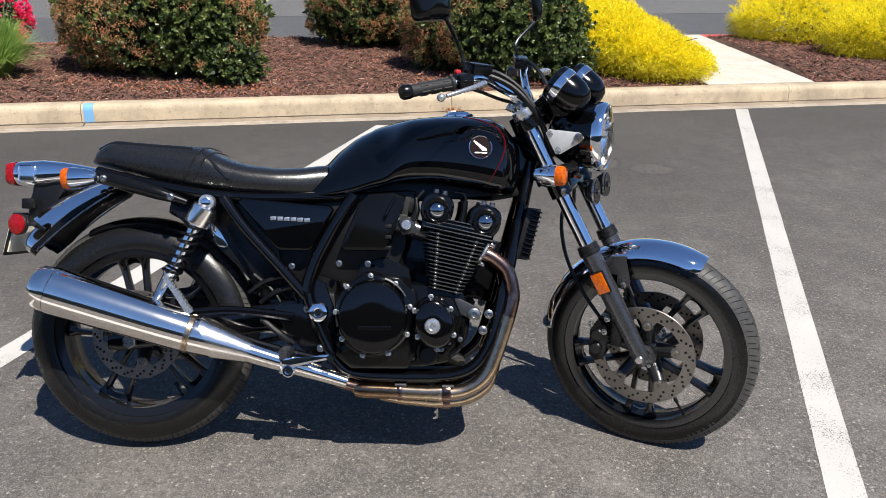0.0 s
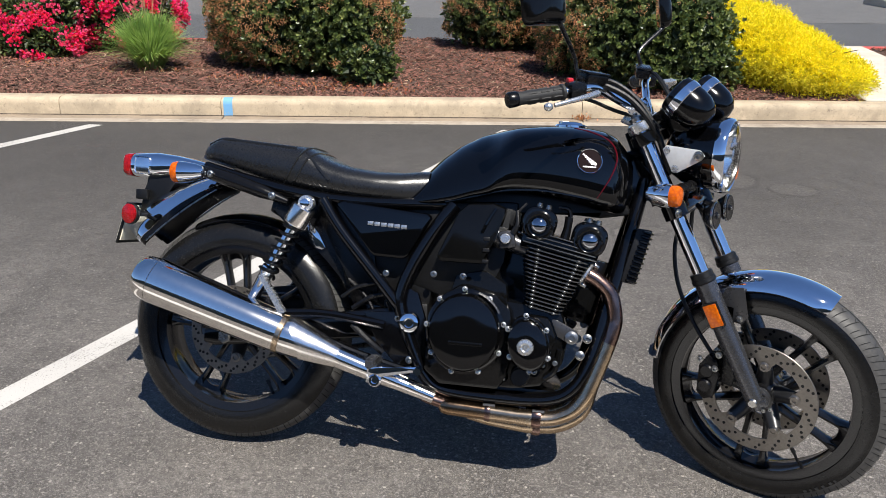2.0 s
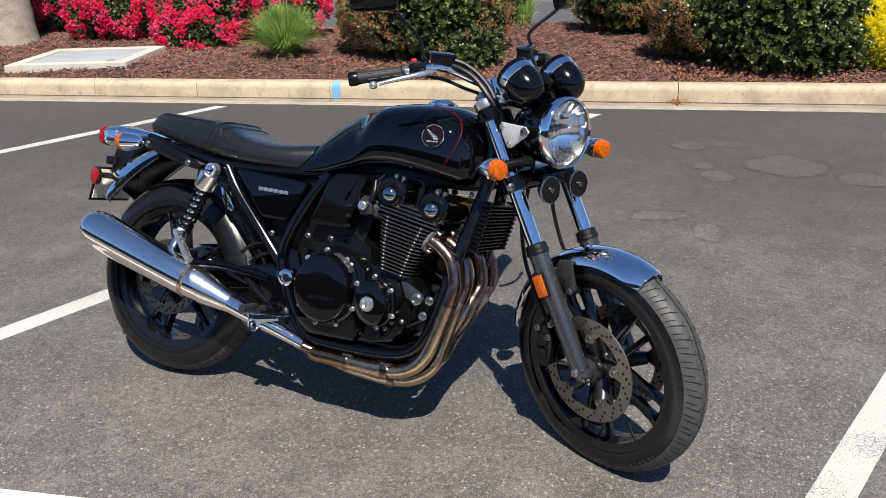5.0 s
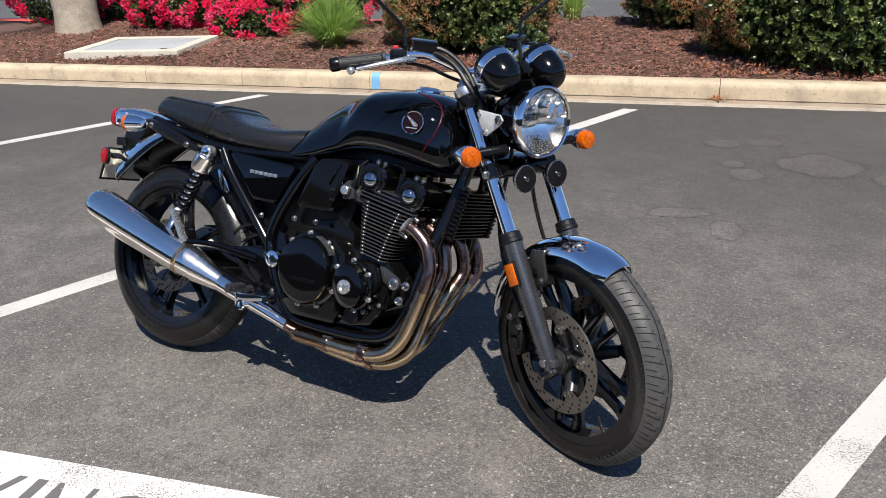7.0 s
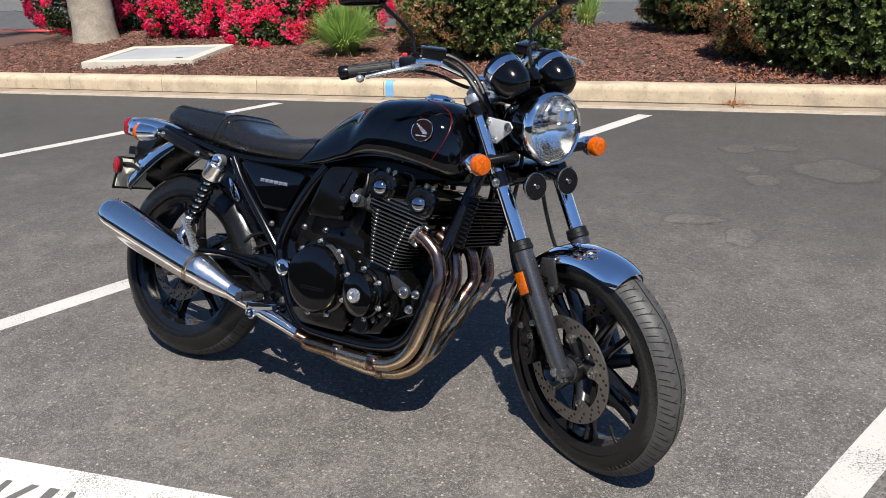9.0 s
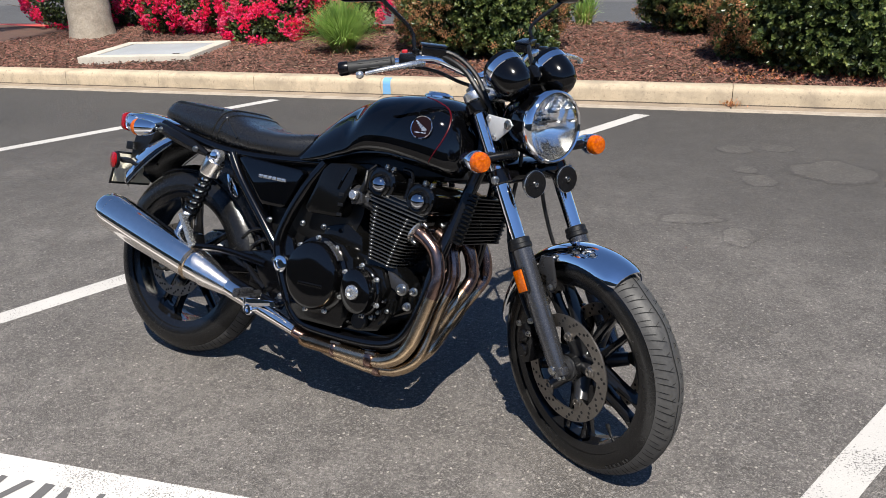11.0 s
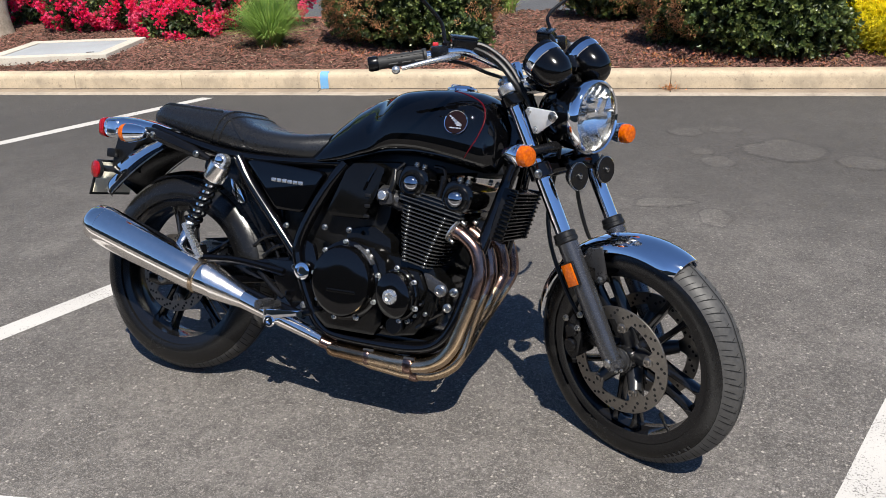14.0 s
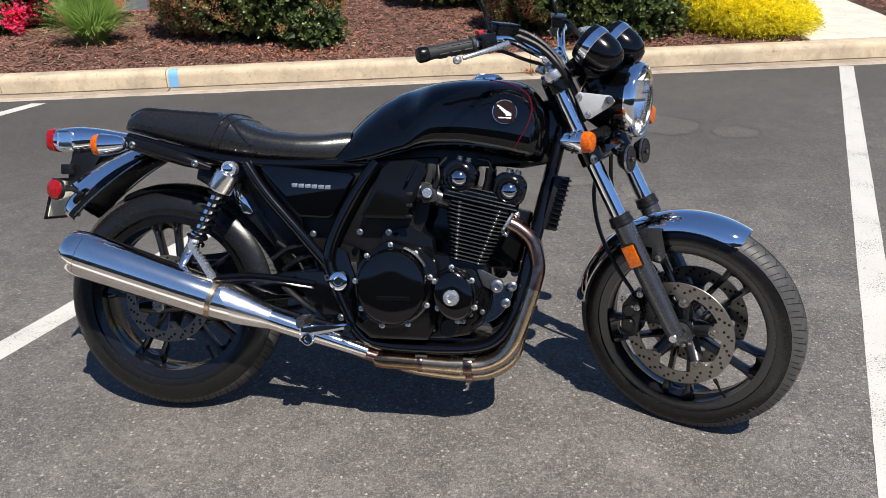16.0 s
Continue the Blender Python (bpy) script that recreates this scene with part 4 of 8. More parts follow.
# --- wheels: meshes about the axle, the axle along y
def wheel(name, matrix, radius, half, rim_r, spokes_turn, discs, hub=0.05):
    bm = bmesh.new()
    w = half * 0.82
    prof = [(rim_r - 0.020, -w * 0.35), (rim_r - 0.020, -w * 0.9), (rim_r - 0.002, -w), (rim_r + 0.008, -w * 1.02), (rim_r + 0.008, -w * 0.9), (rim_r - 0.004, -w * 0.7),
            (rim_r - 0.004, w * 0.7), (rim_r + 0.008, w * 0.9), (rim_r + 0.008, w * 1.02), (rim_r - 0.002, w), (rim_r - 0.020, w * 0.9), (rim_r - 0.020, w * 0.35), (rim_r - 0.026, 0)]
    lathe(bm, prof, (0, 0, 0), (0, 1, 0), 72, closed=True)
    lathe(bm, [(0.012, -0.075), (hub * 0.75, -0.07), (hub * 0.8, -0.045), (hub, -0.03), (hub, 0.03), (hub * 0.8, 0.045), (hub * 0.75, 0.07), (0.012, 0.075)], (0, 0, 0), (0, 1, 0), 28)
    spokes = []
    r0, r1 = hub * 0.75, rim_r - 0.020
    for k in range(5):
        a0 = radians(spokes_turn + 72 * k)
        er, et = Vector((math.cos(a0), 0, math.sin(a0))), Vector((-math.sin(a0), 0, math.cos(a0)))
        for sgn in (-1, 1):
            rings = []
            for t, off, ww, th in ((0, 0.020, 0.0135, 0.026), (0.15, 0.021, 0.0105, 0.024), (0.4, 0.0245, 0.0085, 0.020), (0.65, 0.028, 0.0085, 0.018), (0.82, 0.0305, 0.0092, 0.018), (0.93, 0.032, 0.0125, 0.020), (1.0, 0.033, 0.0185, 0.024)):
                c = er * (r0 + (r1 - r0) * t) + et * sgn * off
                rings.append([c + et * ww * x + Vector((0, th * y, 0)) for x, y in ((1, 0.35), (0.75, 0.85), (0, 1), (-0.75, 0.85), (-1, 0.35), (-1, -0.35), (-0.75, -0.85), (0, -1), (0.75, -0.85), (1, -0.35))])
            spokes.append(rings)
        # the rounded web where a pair of spokes meets the rim
        loft(bm, [[er * math.cos(q) * r + et * math.sin(q) * r + Vector((0, y, 0)) for r, y in ((rim_r - 0.036 - 0.010 * (q / 0.15) ** 2, -0.010), (rim_r - 0.034 - 0.010 * (q / 0.15) ** 2, 0.0), (rim_r - 0.036 - 0.010 * (q / 0.15) ** 2, 0.010), (rim_r - 0.020, 0.020), (rim_r - 0.020, -0.020))] for q in np.linspace(-0.15, 0.15, 7)])
    rim = bp(name, bm, M["wheel_black"], matrix=matrix, label="black cast alloy wheel with five forked spokes")
    for rings in spokes:
        bm = bmesh.new()
        loft(bm, rings)
        bp("spoke", bm, M["wheel_black"], rim)
    # tyre
    bm = bmesh.new()
    prof = []
    cz = rim_r + 0.004
    for k in range(25):
        t = math.pi * k / 24
        x = -math.cos(t)
        rr = cz + (radius - cz) * math.sin(t) ** 0.8
        prof.append((rr, x * half * (1 if 0.1 < abs(math.sin(t)) else 0.93)))
    prof += [(rim_r + 0.001, half * 0.7), (rim_r + 0.001, -half * 0.7)]
    lathe(bm, prof, (0, 0, 0), (0, 1, 0), 96, closed=True)
    tyre = bp("tyre", bm, M["rubber"], rim, "worn black rubber tyre", smooth=60)
    tyre.data.materials.append(M["tread"])
    for f in tyre.data.polygons:
        f.material_index = int(math.hypot(f.center.x, f.center.z) > cz + (radius - cz) * (0.72 if half > 0.06 else 0.60))

    def skin(y, extra=0.0014):
        x = max(-0.999, min(0.999, y / half))
        return cz + (radius - cz) * (math.sqrt(1 - x * x)) ** 0.8 + extra

    bm = bmesh.new()
    N = 52
    for k in range(N):
        for sgn in (-1, 1):
            base = 2 * math.pi * (k + (0.5 if sgn > 0 else 0)) / N
            for g, (ys, slant, wd) in enumerate((((0.14, 0.32, 0.50, 0.68, 0.84), 0.09, 0.0085), ((0.46, 0.56, 0.66, 0.76, 0.86), 0.09, 0.0065), ((0.16, 0.21, 0.26, 0.31, 0.36), -0.10, 0.0055))):
                prev = None
                for i, yf in enumerate(ys):
                    yf *= 0.9 if half > 0.06 else 1.0
                    a = base + (0, math.pi / N * 1.25, math.pi / N * 0.7)[g] + slant * (yf - ys[0]) * 0.9
                    y = sgn * yf * half
                    r = skin(y)
                    d = wd * 0.5 * (0.35 if i in (0, 4) else 1)
                    cur = [bm.verts.new((math.cos(a + s * d) * r, y, math.sin(a + s * d) * r)) for s in (-1, 1)]
                    if prev:
                        bm.faces.new((prev[0], prev[1], cur[1], cur[0]))
                    prev = cur
    # wavy centre groove
    prev = first = None
    for k in range(240):
        a = 2 * math.pi * k / 240
        y0 = 0.05 * half * math.sin(a * 13)
        cur = [bm.verts.new((math.cos(a) * skin(y0 + s * 0.0016), y0 + s * 0.0016, math.sin(a) * skin(y0 + s * 0.0016))) for s in (-1, 1)]
        if prev:
            bm.faces.new((prev[0], prev[1], cur[1], cur[0]))
        prev, first = cur, first or cur
    bp("tread_groove", bm, M["groove"], rim, smooth=0)
    # unreadable sidewall print as bars
    bm = bmesh.new()
    for sgn in (-1,) if half < 0.06 else ():
        for k, (a, ln) in enumerate(((-62, 3), (-58.5, 2), (-55.5, 3), (-51.5, 2.4), (-47, 2.6), (-44, 2))):
            a0, a1 = radians(a), radians(a + ln * 0.62)
            for r0 in (rim_r + 0.033,):
                y = sgn * half * 0.955
                r1 = r0 + 0.008
                yy = [sgn * (half * math.sqrt(max(0.02, 1 - ((r - cz) / (radius - cz)) ** (2 / 0.8))) + 0.0012) for r in (r0, r1)]
                vs = [bm.verts.new((math.cos(q) * r, y_, math.sin(q) * r)) for q, r, y_ in ((a0, r0, yy[0]), (a1, r0, yy[0]), (a1, r1, yy[1]), (a0, r1, yy[1]))]
                bm.faces.new(vs)
    if half < 0.06:
        bp("sidewall_print", bm, M["print"], rim, smooth=0)
    # valve
    bm = bmesh.new()
    a = radians(-62)
    e = Vector((math.cos(a), 0, math.sin(a)))
    tube(bm, [e * (rim_r - 0.02), e * (rim_r - 0.055)], 0.004, 8)
    lathe(bm, [(0.006, 0), (0.006, 0.012), (0.004, 0.014)], e * (rim_r - 0.052), -e, 8)
    bp("valve", bm, M["matt_black"], rim)
    # brake discs with their drillings and carrier bolts
    for y, ro, ri in discs:
        s = 1 if y > 0 else -1
        br = ri - 0.0205 if ro > 0.13 else ri - 0.018
        bm = bmesh.new()
        lathe(bm, [(ri, -0.0025), (ro - 0.001, -0.0025), (ro, -0.0015), (ro, 0.0015), (ro - 0.001, 0.0025), (ri, 0.0025)], (0, y, 0), (0, 1, 0), 72, closed=True)
        for k in range(5):
            a = radians(spokes_turn + 36 + 72 * k)
            er, et = Vector((math.cos(a), 0, math.sin(a))), Vector((-math.sin(a), 0, math.cos(a)))
            q = Vector((0, y, 0))
            v = [q + er * (ri + 0.006) - et * 0.032, q + er * (br + 0.004) - et * 0.017, q + er * (br - 0.010) - et * 0.012, q + er * (br - 0.014), q + er * (br - 0.010) + et * 0.012, q + er * (br + 0.004) + et * 0.017, q + er * (ri + 0.006) + et * 0.032]
            loft(bm, [[p + Vector((0, h, 0)) for p in v] for h in (-0.002, 0.002)])
        disc = bp("brake_disc", bm, M["disc"], rim, "drilled steel brake disc", smooth=30)
        for k in range(5):
            for j in range(12):
                bm = bmesh.new()
                a = radians(spokes_turn + 72 * k + 6 * j + (2 if j % 3 == 1 else 0))
                r = ri + 0.009 + (ro - ri - 0.017) * ((j * 2) % 3) / 2
                p = Vector((math.cos(a) * r, y, math.sin(a) * r))
                lathe(bm, [(0.0041, -0.0031), (0.0041, 0.0031)], p, (0, 1, 0), 8)
                bp("disc_hole", bm, M["groove"], rim, smooth=0)
        bm = bmesh.new()
        lathe(bm, [(hub * 0.98, y * 0.30), (hub * 0.95, y * 0.52), (hub * 0.70, y * 0.62), (hub * 0.66, y * 1.04), (hub * 0.58, y * 1.07), (hub * 0.56, y * 1.24), (0.010, y * 1.25)], (0, 0, 0), (0, 1, 0), 28)
        for k in range(5):
            a = radians(spokes_turn + 36 + 72 * k)
            er = Vector((math.cos(a), 0, math.sin(a)))
            tube(bm, [er * hub * 0.6 + Vector((0, y * 0.40, 0)), er * (hub * 0.6 + br) * 0.5 + Vector((0, y * 0.62, 0)), er * br + Vector((0, y - s * 0.006, 0))], [0.026, 0.021, 0.018], 14, 3)
        bp("disc_carrier", bm, M["carrier_black"], rim)
        for k in range(5):
            a = radians(spokes_turn + 36 + 72 * k)
            bm = bmesh.new()
            lathe(bm, [(0.014, 0), (0.014, 0.004), (0.010, 0.006), (0.010, 0.010), (0.006, 0.010), (0.005, 0.006)], Vector((math.cos(a) * br, y + s * 0.002, math.sin(a) * br)), (0, s, 0), 14)
            bp("disc_bolt", bm, M["disc"], rim)
    return rim


wheel("rear_wheel", Matrix.Translation(REAR), 0.3315, 0.072, 0.240, 100, [(-0.080, 0.128, 0.098)], 0.055)
front_wheel = wheel("front_wheel", TURNED @ Matrix.Translation(FRONT), 0.3115, 0.054, 0.240, 48.3, [(-0.0728, 0.148, 0.113), (0.0728, 0.148, 0.113)])

# --- fork, in its straight-ahead place and turned with the steering
FT, FB = Vector((1.150, 0, 1.005)), Vector((1.503, 0, 0.302))


def fork_at(z, y):
    k = (FT.z - z) / (FT.z - FB.z)
    p = FT.lerp(FB, k)
    return Vector((p.x, y, p.z))


for y in (-0.103, 0.103):
    s = 1 if y > 0 else -1
    bm = bmesh.new()
    tube(bm, [fork_at(1.02, y), fork_at(0.60, y)], 0.0215, 20)
    leg = bp("fork_tube", bm, M["chrome"], steered=True, label="chromed upper fork tube")
    bm = bmesh.new()
    tube(bm, [fork_at(0.63, y), fork_at(0.615, y), fork_at(0.61, y), fork_at(0.45, y), fork_at(0.335, y), fork_at(0.295, y)], [0.029, 0.029, 0.0275, 0.0275, 0.024, 0.018], 20, steps=3)
    box(bm, fork_at(0.312, y * 1.02) + Vector((0.012, 0, 0)), (0.040, 0.026, 0.024), (0, -26, 0), 0.008)
    slider = bp("fork_slider", bm, M["fork_grey"], steered=True, label="dark grey lower fork leg")
    bm = bmesh.new()
    lathe(bm, [(0.0222, -0.004), (0.0275, -0.003), (0.0300, 0.000), (0.0300, 0.012), (0.0318, 0.014), (0.0318, 0.024), (0.0285, 0.027)], fork_at(0.636, y), FB - FT, 24)
    bp("dust_seal", bm, M["matt_black"], slider, "black rubber dust seal")
    bm = bmesh.new()
    lathe(bm, [(0.013, 0), (0.013, 0.006), (0.010, 0.009), (0.005, 0.009)], fork_at(0.316, y + s * 0.018), (0, s, 0), 12)
    bp("axle_end", bm, M["steel"], slider)
    for k in range(2):
        bm = bmesh.new()
        bolt(bm, fork_at(0.305, y + s * 0.018) + Vector((0.022 + 0.016 * k, 0, -0.004 + 0.008 * k)), (0, s, 0), 0.004, 0.006)
        bp("pinch_bolt", bm, M["steel"], slider)
    # side reflector
    bm = bmesh.new()
    box(bm, fork_at(0.538, y + s * 0.030) + Vector((0.0, 0, 0)), (0.041, 0.008, 0.068), (0, -26, 0), 0.003)
    back = bp("reflector_mount", bm, M["matt_black"], steered=True)
    bm = bmesh.new()
    box(bm, fork_at(0.538, y + s * 0.036), (0.034, 0.006, 0.060), (0, -26, 0), 0.0015)
    bp("reflector", bm, M["amber_flat"], back, "amber reflector")
    # caliper behind the leg
    bm = bmesh.new()
    prism(bm, [(1.345, 0.31), (1.348, 0.385), (1.372, 0.42), (1.398, 0.405), (1.402, 0.36), (1.39, 0.30), (1.365, 0.29)], y - s * 0.062, y + s * 0.012, 0.007)
    lathe(bm, [(0.019, 0), (0.019, 0.008), (0.015, 0.012)], (1.372, y + s * 0.010, 0.375), (0, s, 0), 16)
    lathe(bm, [(0.019, 0), (0.019, 0.008), (0.015, 0.012)], (1.368, y + s * 0.010, 0.332), (0, s, 0), 16)
    prism(bm, [(1.385, 0.42), (1.43, 0.44), (1.44, 0.38), (1.43, 0.33), (1.39, 0.34)], y - s * 0.030, y - s * 0.016, 0.003)
    cal = bp("brake_caliper", bm, M["satin_black"], steered=True, label="black brake caliper")
    for q in ((1.352, 0.405), (1.40, 0.425), (1.392, 0.385)):
        bm = bmesh.new()
        bolt(bm, (q[0], y + s * 0.012, q[1]), (0, s, 0), 0.007, 0.008)
        bp("caliper_bolt", bm, M["steel"], cal)
    # brake hose
    bm = bmesh.new()
    tube(bm, [(1.375, y * 0.94, 0.42), (1.322, y * 0.88, 0.49), (1.272, y * 0.78, 0.58), (1.250, y * 0.66, 0.67), (1.252, y * 0.50, 0.745), (1.262, y * 0.36, 0.82), (1.265, y * 0.30, 0.88)], 0.0058, 8)
    bp("brake_hose", bm, M["matt_black"], steered=True)
    # headlamp bracket
    bm = bmesh.new()
    prism(bm, [(1.220, 0.955), (1.230, 0.966), (1.318, 0.958), (1.330, 0.944), (1.318, 0.931), (1.262, 0.897), (1.248, 0.897)], y + s * 0.012, y + s * 0.018, 0.0025)
    br = bp("headlamp_bracket", bm, M["bracket_alloy"], steered=True, label="satin aluminium triangular bracket")
    for q in ((1.233, 0.954), (1.256, 0.908)):
        bm = bmesh.new()
        bolt(bm, (q[0], y + s * 0.018, q[1]), (0, s, 0), 0.007, 0.004)
        bp("bracket_bolt", bm, M["alloy"], br)
    bm = bmesh.new()
    bolt(bm, (1.315, y + s * 0.018, 0.944), (0, s, 0), 0.010, 0.007)
    bp("pivot_bolt", bm, M["steel"], br)
    # front indicator: arm, chrome cup, amber lens
    ic = Vector((1.296 if s > 0 else 1.272, s * (0.206 if s > 0 else 0.190), 0.858 if s > 0 else 0.850))
    bm = bmesh.new()
    tube(bm, [fork_at(0.855, y), (1.25, s * 0.145, 0.856), ic + Vector((-0.02, -s * 0.01, 0))], [0.012, 0.010, 0.010], 10)
    tube(bm, [ic + Vector((-0.016, -s * 0.030, 0.002)), Vector((1.278, s * 0.105, 0.858)), Vector((1.285, s * 0.070, 0.858))], [0.013, 0.0135, 0.016], 12)
    arm = bp("indicator_arm", bm, M["satin_black"], steered=True)
    bm = bmesh.new()
    lathe(bm, [(0.006, -0.064), (0.017, -0.058), (0.025, -0.040), (0.0295, -0.012), (0.0303, 0.0), (0.029, 0.004), (0.024, 0.004)], ic, (1, 0, 0), 24)
    cup = bp("indicator_cup", bm, M["chrome"], arm, "chrome indicator body", matrix=Matrix())
    bm = bmesh.new()
    lathe(bm, [(0.0272, 0.003), (0.0282, 0.012), (0.0273, 0.020), (0.0235, 0.026), (0.012, 0.029), (0.001, 0.0295)], ic, (1, 0, 0), 24)
    bp("indicator_lens", bm, M["amber"], arm, "amber indicator lens", matrix=Matrix())
    # horn
    hc = Vector((1.345, s * 0.057, 0.783))
    bm = bmesh.new()
    lathe(bm, [(0.010, -0.030), (0.024, -0.022), (0.034, -0.006), (0.036, 0.0), (0.036, 0.006), (0.033, 0.008), (0.010, 0.007), (0.007, 0.010), (0.001, 0.010)], hc, (1, 0, 0.05), 28)
    horn = bp("horn", bm, M["satin_black"], steered=True, label="round black horn with a bright rim")
    bm = bmesh.new()
    lathe(bm, [(0.034, -0.001), (0.0375, 0.0), (0.0375, 0.005), (0.034, 0.007)], hc, (1, 0, 0.05), 28, closed=True)
    bp("horn_rim", bm, M["steel"], horn)
    bm = bmesh.new()
    bolt(bm, hc + Vector((0.008, 0, 0)), (1, 0, 0), 0.006, 0.005)
    bp("horn_bolt", bm, M["steel"], horn)
    bm = bmesh.new()
    tube(bm, [hc - Vector((0.02, 0, 0)), (1.29, s * 0.03, 0.80)], 0.007, 6)
    bp("horn_stay", bm, M["matt_black"], horn)

# yokes
bm = bmesh.new()
for y in (-0.103, 0.103):
    lathe(bm, [(0.020, 0), (0.030, 0.002), (0.032, 0.006), (0.032, 0.024), (0.028, 0.028)], fork_at(0.992, y), STEER_AXIS, 20)
prism(bm, [(1.085, 1.015), (1.10, 1.035), (1.165, 1.015), (1.185, 0.998), (1.165, 0.985)], -0.09, 0.09, 0.008)
yoke = bp("top_yoke", bm, M["alloy"], steered=True, label="polished alloy top yoke")
for y in (-0.103, 0.103):
    bm = bmesh.new()
    lathe(bm, [(0.018, 0), (0.019, 0.012), (0.014, 0.016), (0.008, 0.018), (0.008, 0.024), (0.004, 0.025)], fork_at(1.018, y), STEER_AXIS, 16)
    bp("fork_cap", bm, M["steel"], yoke)
    bm = bmesh.new()
    lathe(bm, [(0.022, 0), (0.033, 0.002), (0.0345, 0.006), (0.0345, 0.030), (0.028, 0.034)], fork_at(0.960, y), STEER_AXIS, 18)
    bp("fork_shroud", bm, M["engine_black"], steered=True)
bm = bmesh.new()
for y in (-0.103, 0.103):
    lathe(bm, [(0.024, 0), (0.032, 0.003), (0.032, 0.038), (0.026, 0.042)], fork_at(0.775, y), STEER_AXIS, 18)
prism(bm, [(1.19, 0.80), (1.20, 0.835), (1.26, 0.825), (1.285, 0.80), (1.275, 0.775)], -0.095, 0.095, 0.010)
lower = bp("lower_yoke", bm, M["frame_black"], steered=True)
for y in (-0.135, 0.135):
    bm = bmesh.new()
    bolt(bm, fork_at(0.795, y) + Vector((0.02, 0, 0)), (0.4, y, 0), 0.009, 0.008)
    bp("clamp_bolt", bm, M["steel"], lower)

# headlamp
HC = Vector((1.342, 0.003, 0.931))
HA = Vector((1, 0.06, -0.03)).normalized()
bm = bmesh.new()
prof = [(0.004, -0.150), (0.035, -0.147), (0.062, -0.130), (0.080, -0.098), (0.089, -0.055), (0.0925, -0.012), (0.0925, 0.0)]
lathe(bm, prof, HC, HA, 48, caps=False)
lamp = bp("headlamp", bm, M["gloss_black"], steered=True, label="round headlamp in a black shell with a chrome rim")
bm = bmesh.new()
lathe(bm, [(0.0930, -0.010), (0.0970, -0.008), (0.0988, 0.000), (0.0982, 0.010), (0.0955, 0.018), (0.0915, 0.021), (0.0880, 0.018), (0.0880, 0.006), (0.0925, -0.002)], HC, HA, 64, closed=True)
bp("headlamp_rim", bm, M["chrome"], lamp, "chrome rim")
side_ = Vector((0, 0, 1)).cross(HA).normalized()
up_ = HA.cross(side_)


def bowl_depth(u, v):
    """The moulded reflector: upright flutes above, broad pillows below, a step between."""
    h = -0.036 + 0.0495 * (math.hypot(u, v) / 0.089) ** 2
    if v > 0.006:
        return h + 0.0036 * abs(math.sin(math.pi * u / 0.022)) + 0.0026 * abs(math.sin(math.pi * (v - 0.006) / 0.038))
    return h + 0.0012 * abs(math.sin(math.pi * (u - 0.012) / 0.034)) - 0.0008 * abs(math.sin(math.pi * v / 0.046))


bm = bmesh.new()
rings = []
for k in range(23):
    r = 0.003 + 0.0855 * (1 - k / 22)
    rings.append([HC + HA * bowl_depth(r * math.cos(q), r * math.sin(q)) + side_ * (r * math.cos(q)) + up_ * (r * math.sin(q)) for q in (2 * math.pi * j / 96 for j in range(96))])
loft(bm, rings, caps=False)
bp("reflector_bowl", bm, M["lamp_bowl"], lamp, "bright fluted reflector bowl", smooth=28)
LAMP = Matrix((side_, up_, HA)).transposed().to_4x4()
LAMP.translation = HC
for u, v, w, t, d in ((0.004, 0.010, 0.076, 0.006, -0.022), (-0.020, 0.031, 0.030, 0.003, -0.020), (0.024, 0.034, 0.026, 0.003, -0.019)):
    bm = bmesh.new()
    box(bm, (u, v, d), (w, t, 0.012), bevel=0.0015)
    bm.transform(LAMP)
    bp("reflector_bar", bm, M["alloy_dark"], lamp)
bm = bmesh.new()
lathe(bm, [(0.009, -0.034), (0.010, -0.020), (0.008, -0.015), (0.001, -0.014)], HC, HA, 14)
bp("bulb_shield", bm, M["chrome"], lamp)
bm = bmesh.new()
lathe(bm, [(0.0880, 0.0135), (0.0878, 0.0170), (0.0868, 0.0170), (0.0866, 0.0130)], HC, HA, 64, closed=True)
bp("rim_gasket", bm, M["groove"], lamp, "thin dark seal")
bm = bmesh.new()
lathe(bm, [(0.0885, 0.014), (0.080, 0.023), (0.062, 0.029), (0.035, 0.033), (0.001, 0.0345)], HC, HA, 48, caps=False)
lathe(bm, [(0.0875, 0.011), (0.079, 0.020), (0.061, 0.026), (0.034, 0.030), (0.001, 0.0315)], HC, HA, 48, caps=False)
gl = bp("lamp_glass", bm, M["glass"], lamp, "clear convex lens", smooth=60)
gl.visible_shadow = False

# instruments
for y in (-0.076, 0.076):
    fc = Vector((1.241, y * 1.05, 1.087))
    ax = Vector((0.80, 0, -0.60)).normalized()
    bm = bmesh.new()
    lathe(bm, [(0.044, -0.010), (0.047, -0.013), (0.051, -0.010), (0.0525, 0.0), (0.0525, 0.042), (0.049, 0.066), (0.040, 0.086), (0.026, 0.098), (0.010, 0.102), (0.001, 0.1025)], fc, ax, 36)
    pod = bp("gauge", bm, M["pod_black"], steered=True, label="black round instrument pod with a chrome band")
    bm = bmesh.new()
    lathe(bm, [(0.052, 0.003), (0.0545, 0.005), (0.0552, 0.012), (0.0545, 0.026), (0.052, 0.028)], fc, ax, 36, closed=True)
    bp("gauge_band", bm, M["chrome"], pod, "chrome band")
    bm = bmesh.new()
    lathe(bm, [(0.046, -0.0125), (0.030, -0.0135), (0.001, -0.014)], fc, ax, 36)
    bp("gauge_glass", bm, M["matt_black"], pod)
bm = bmesh.new()
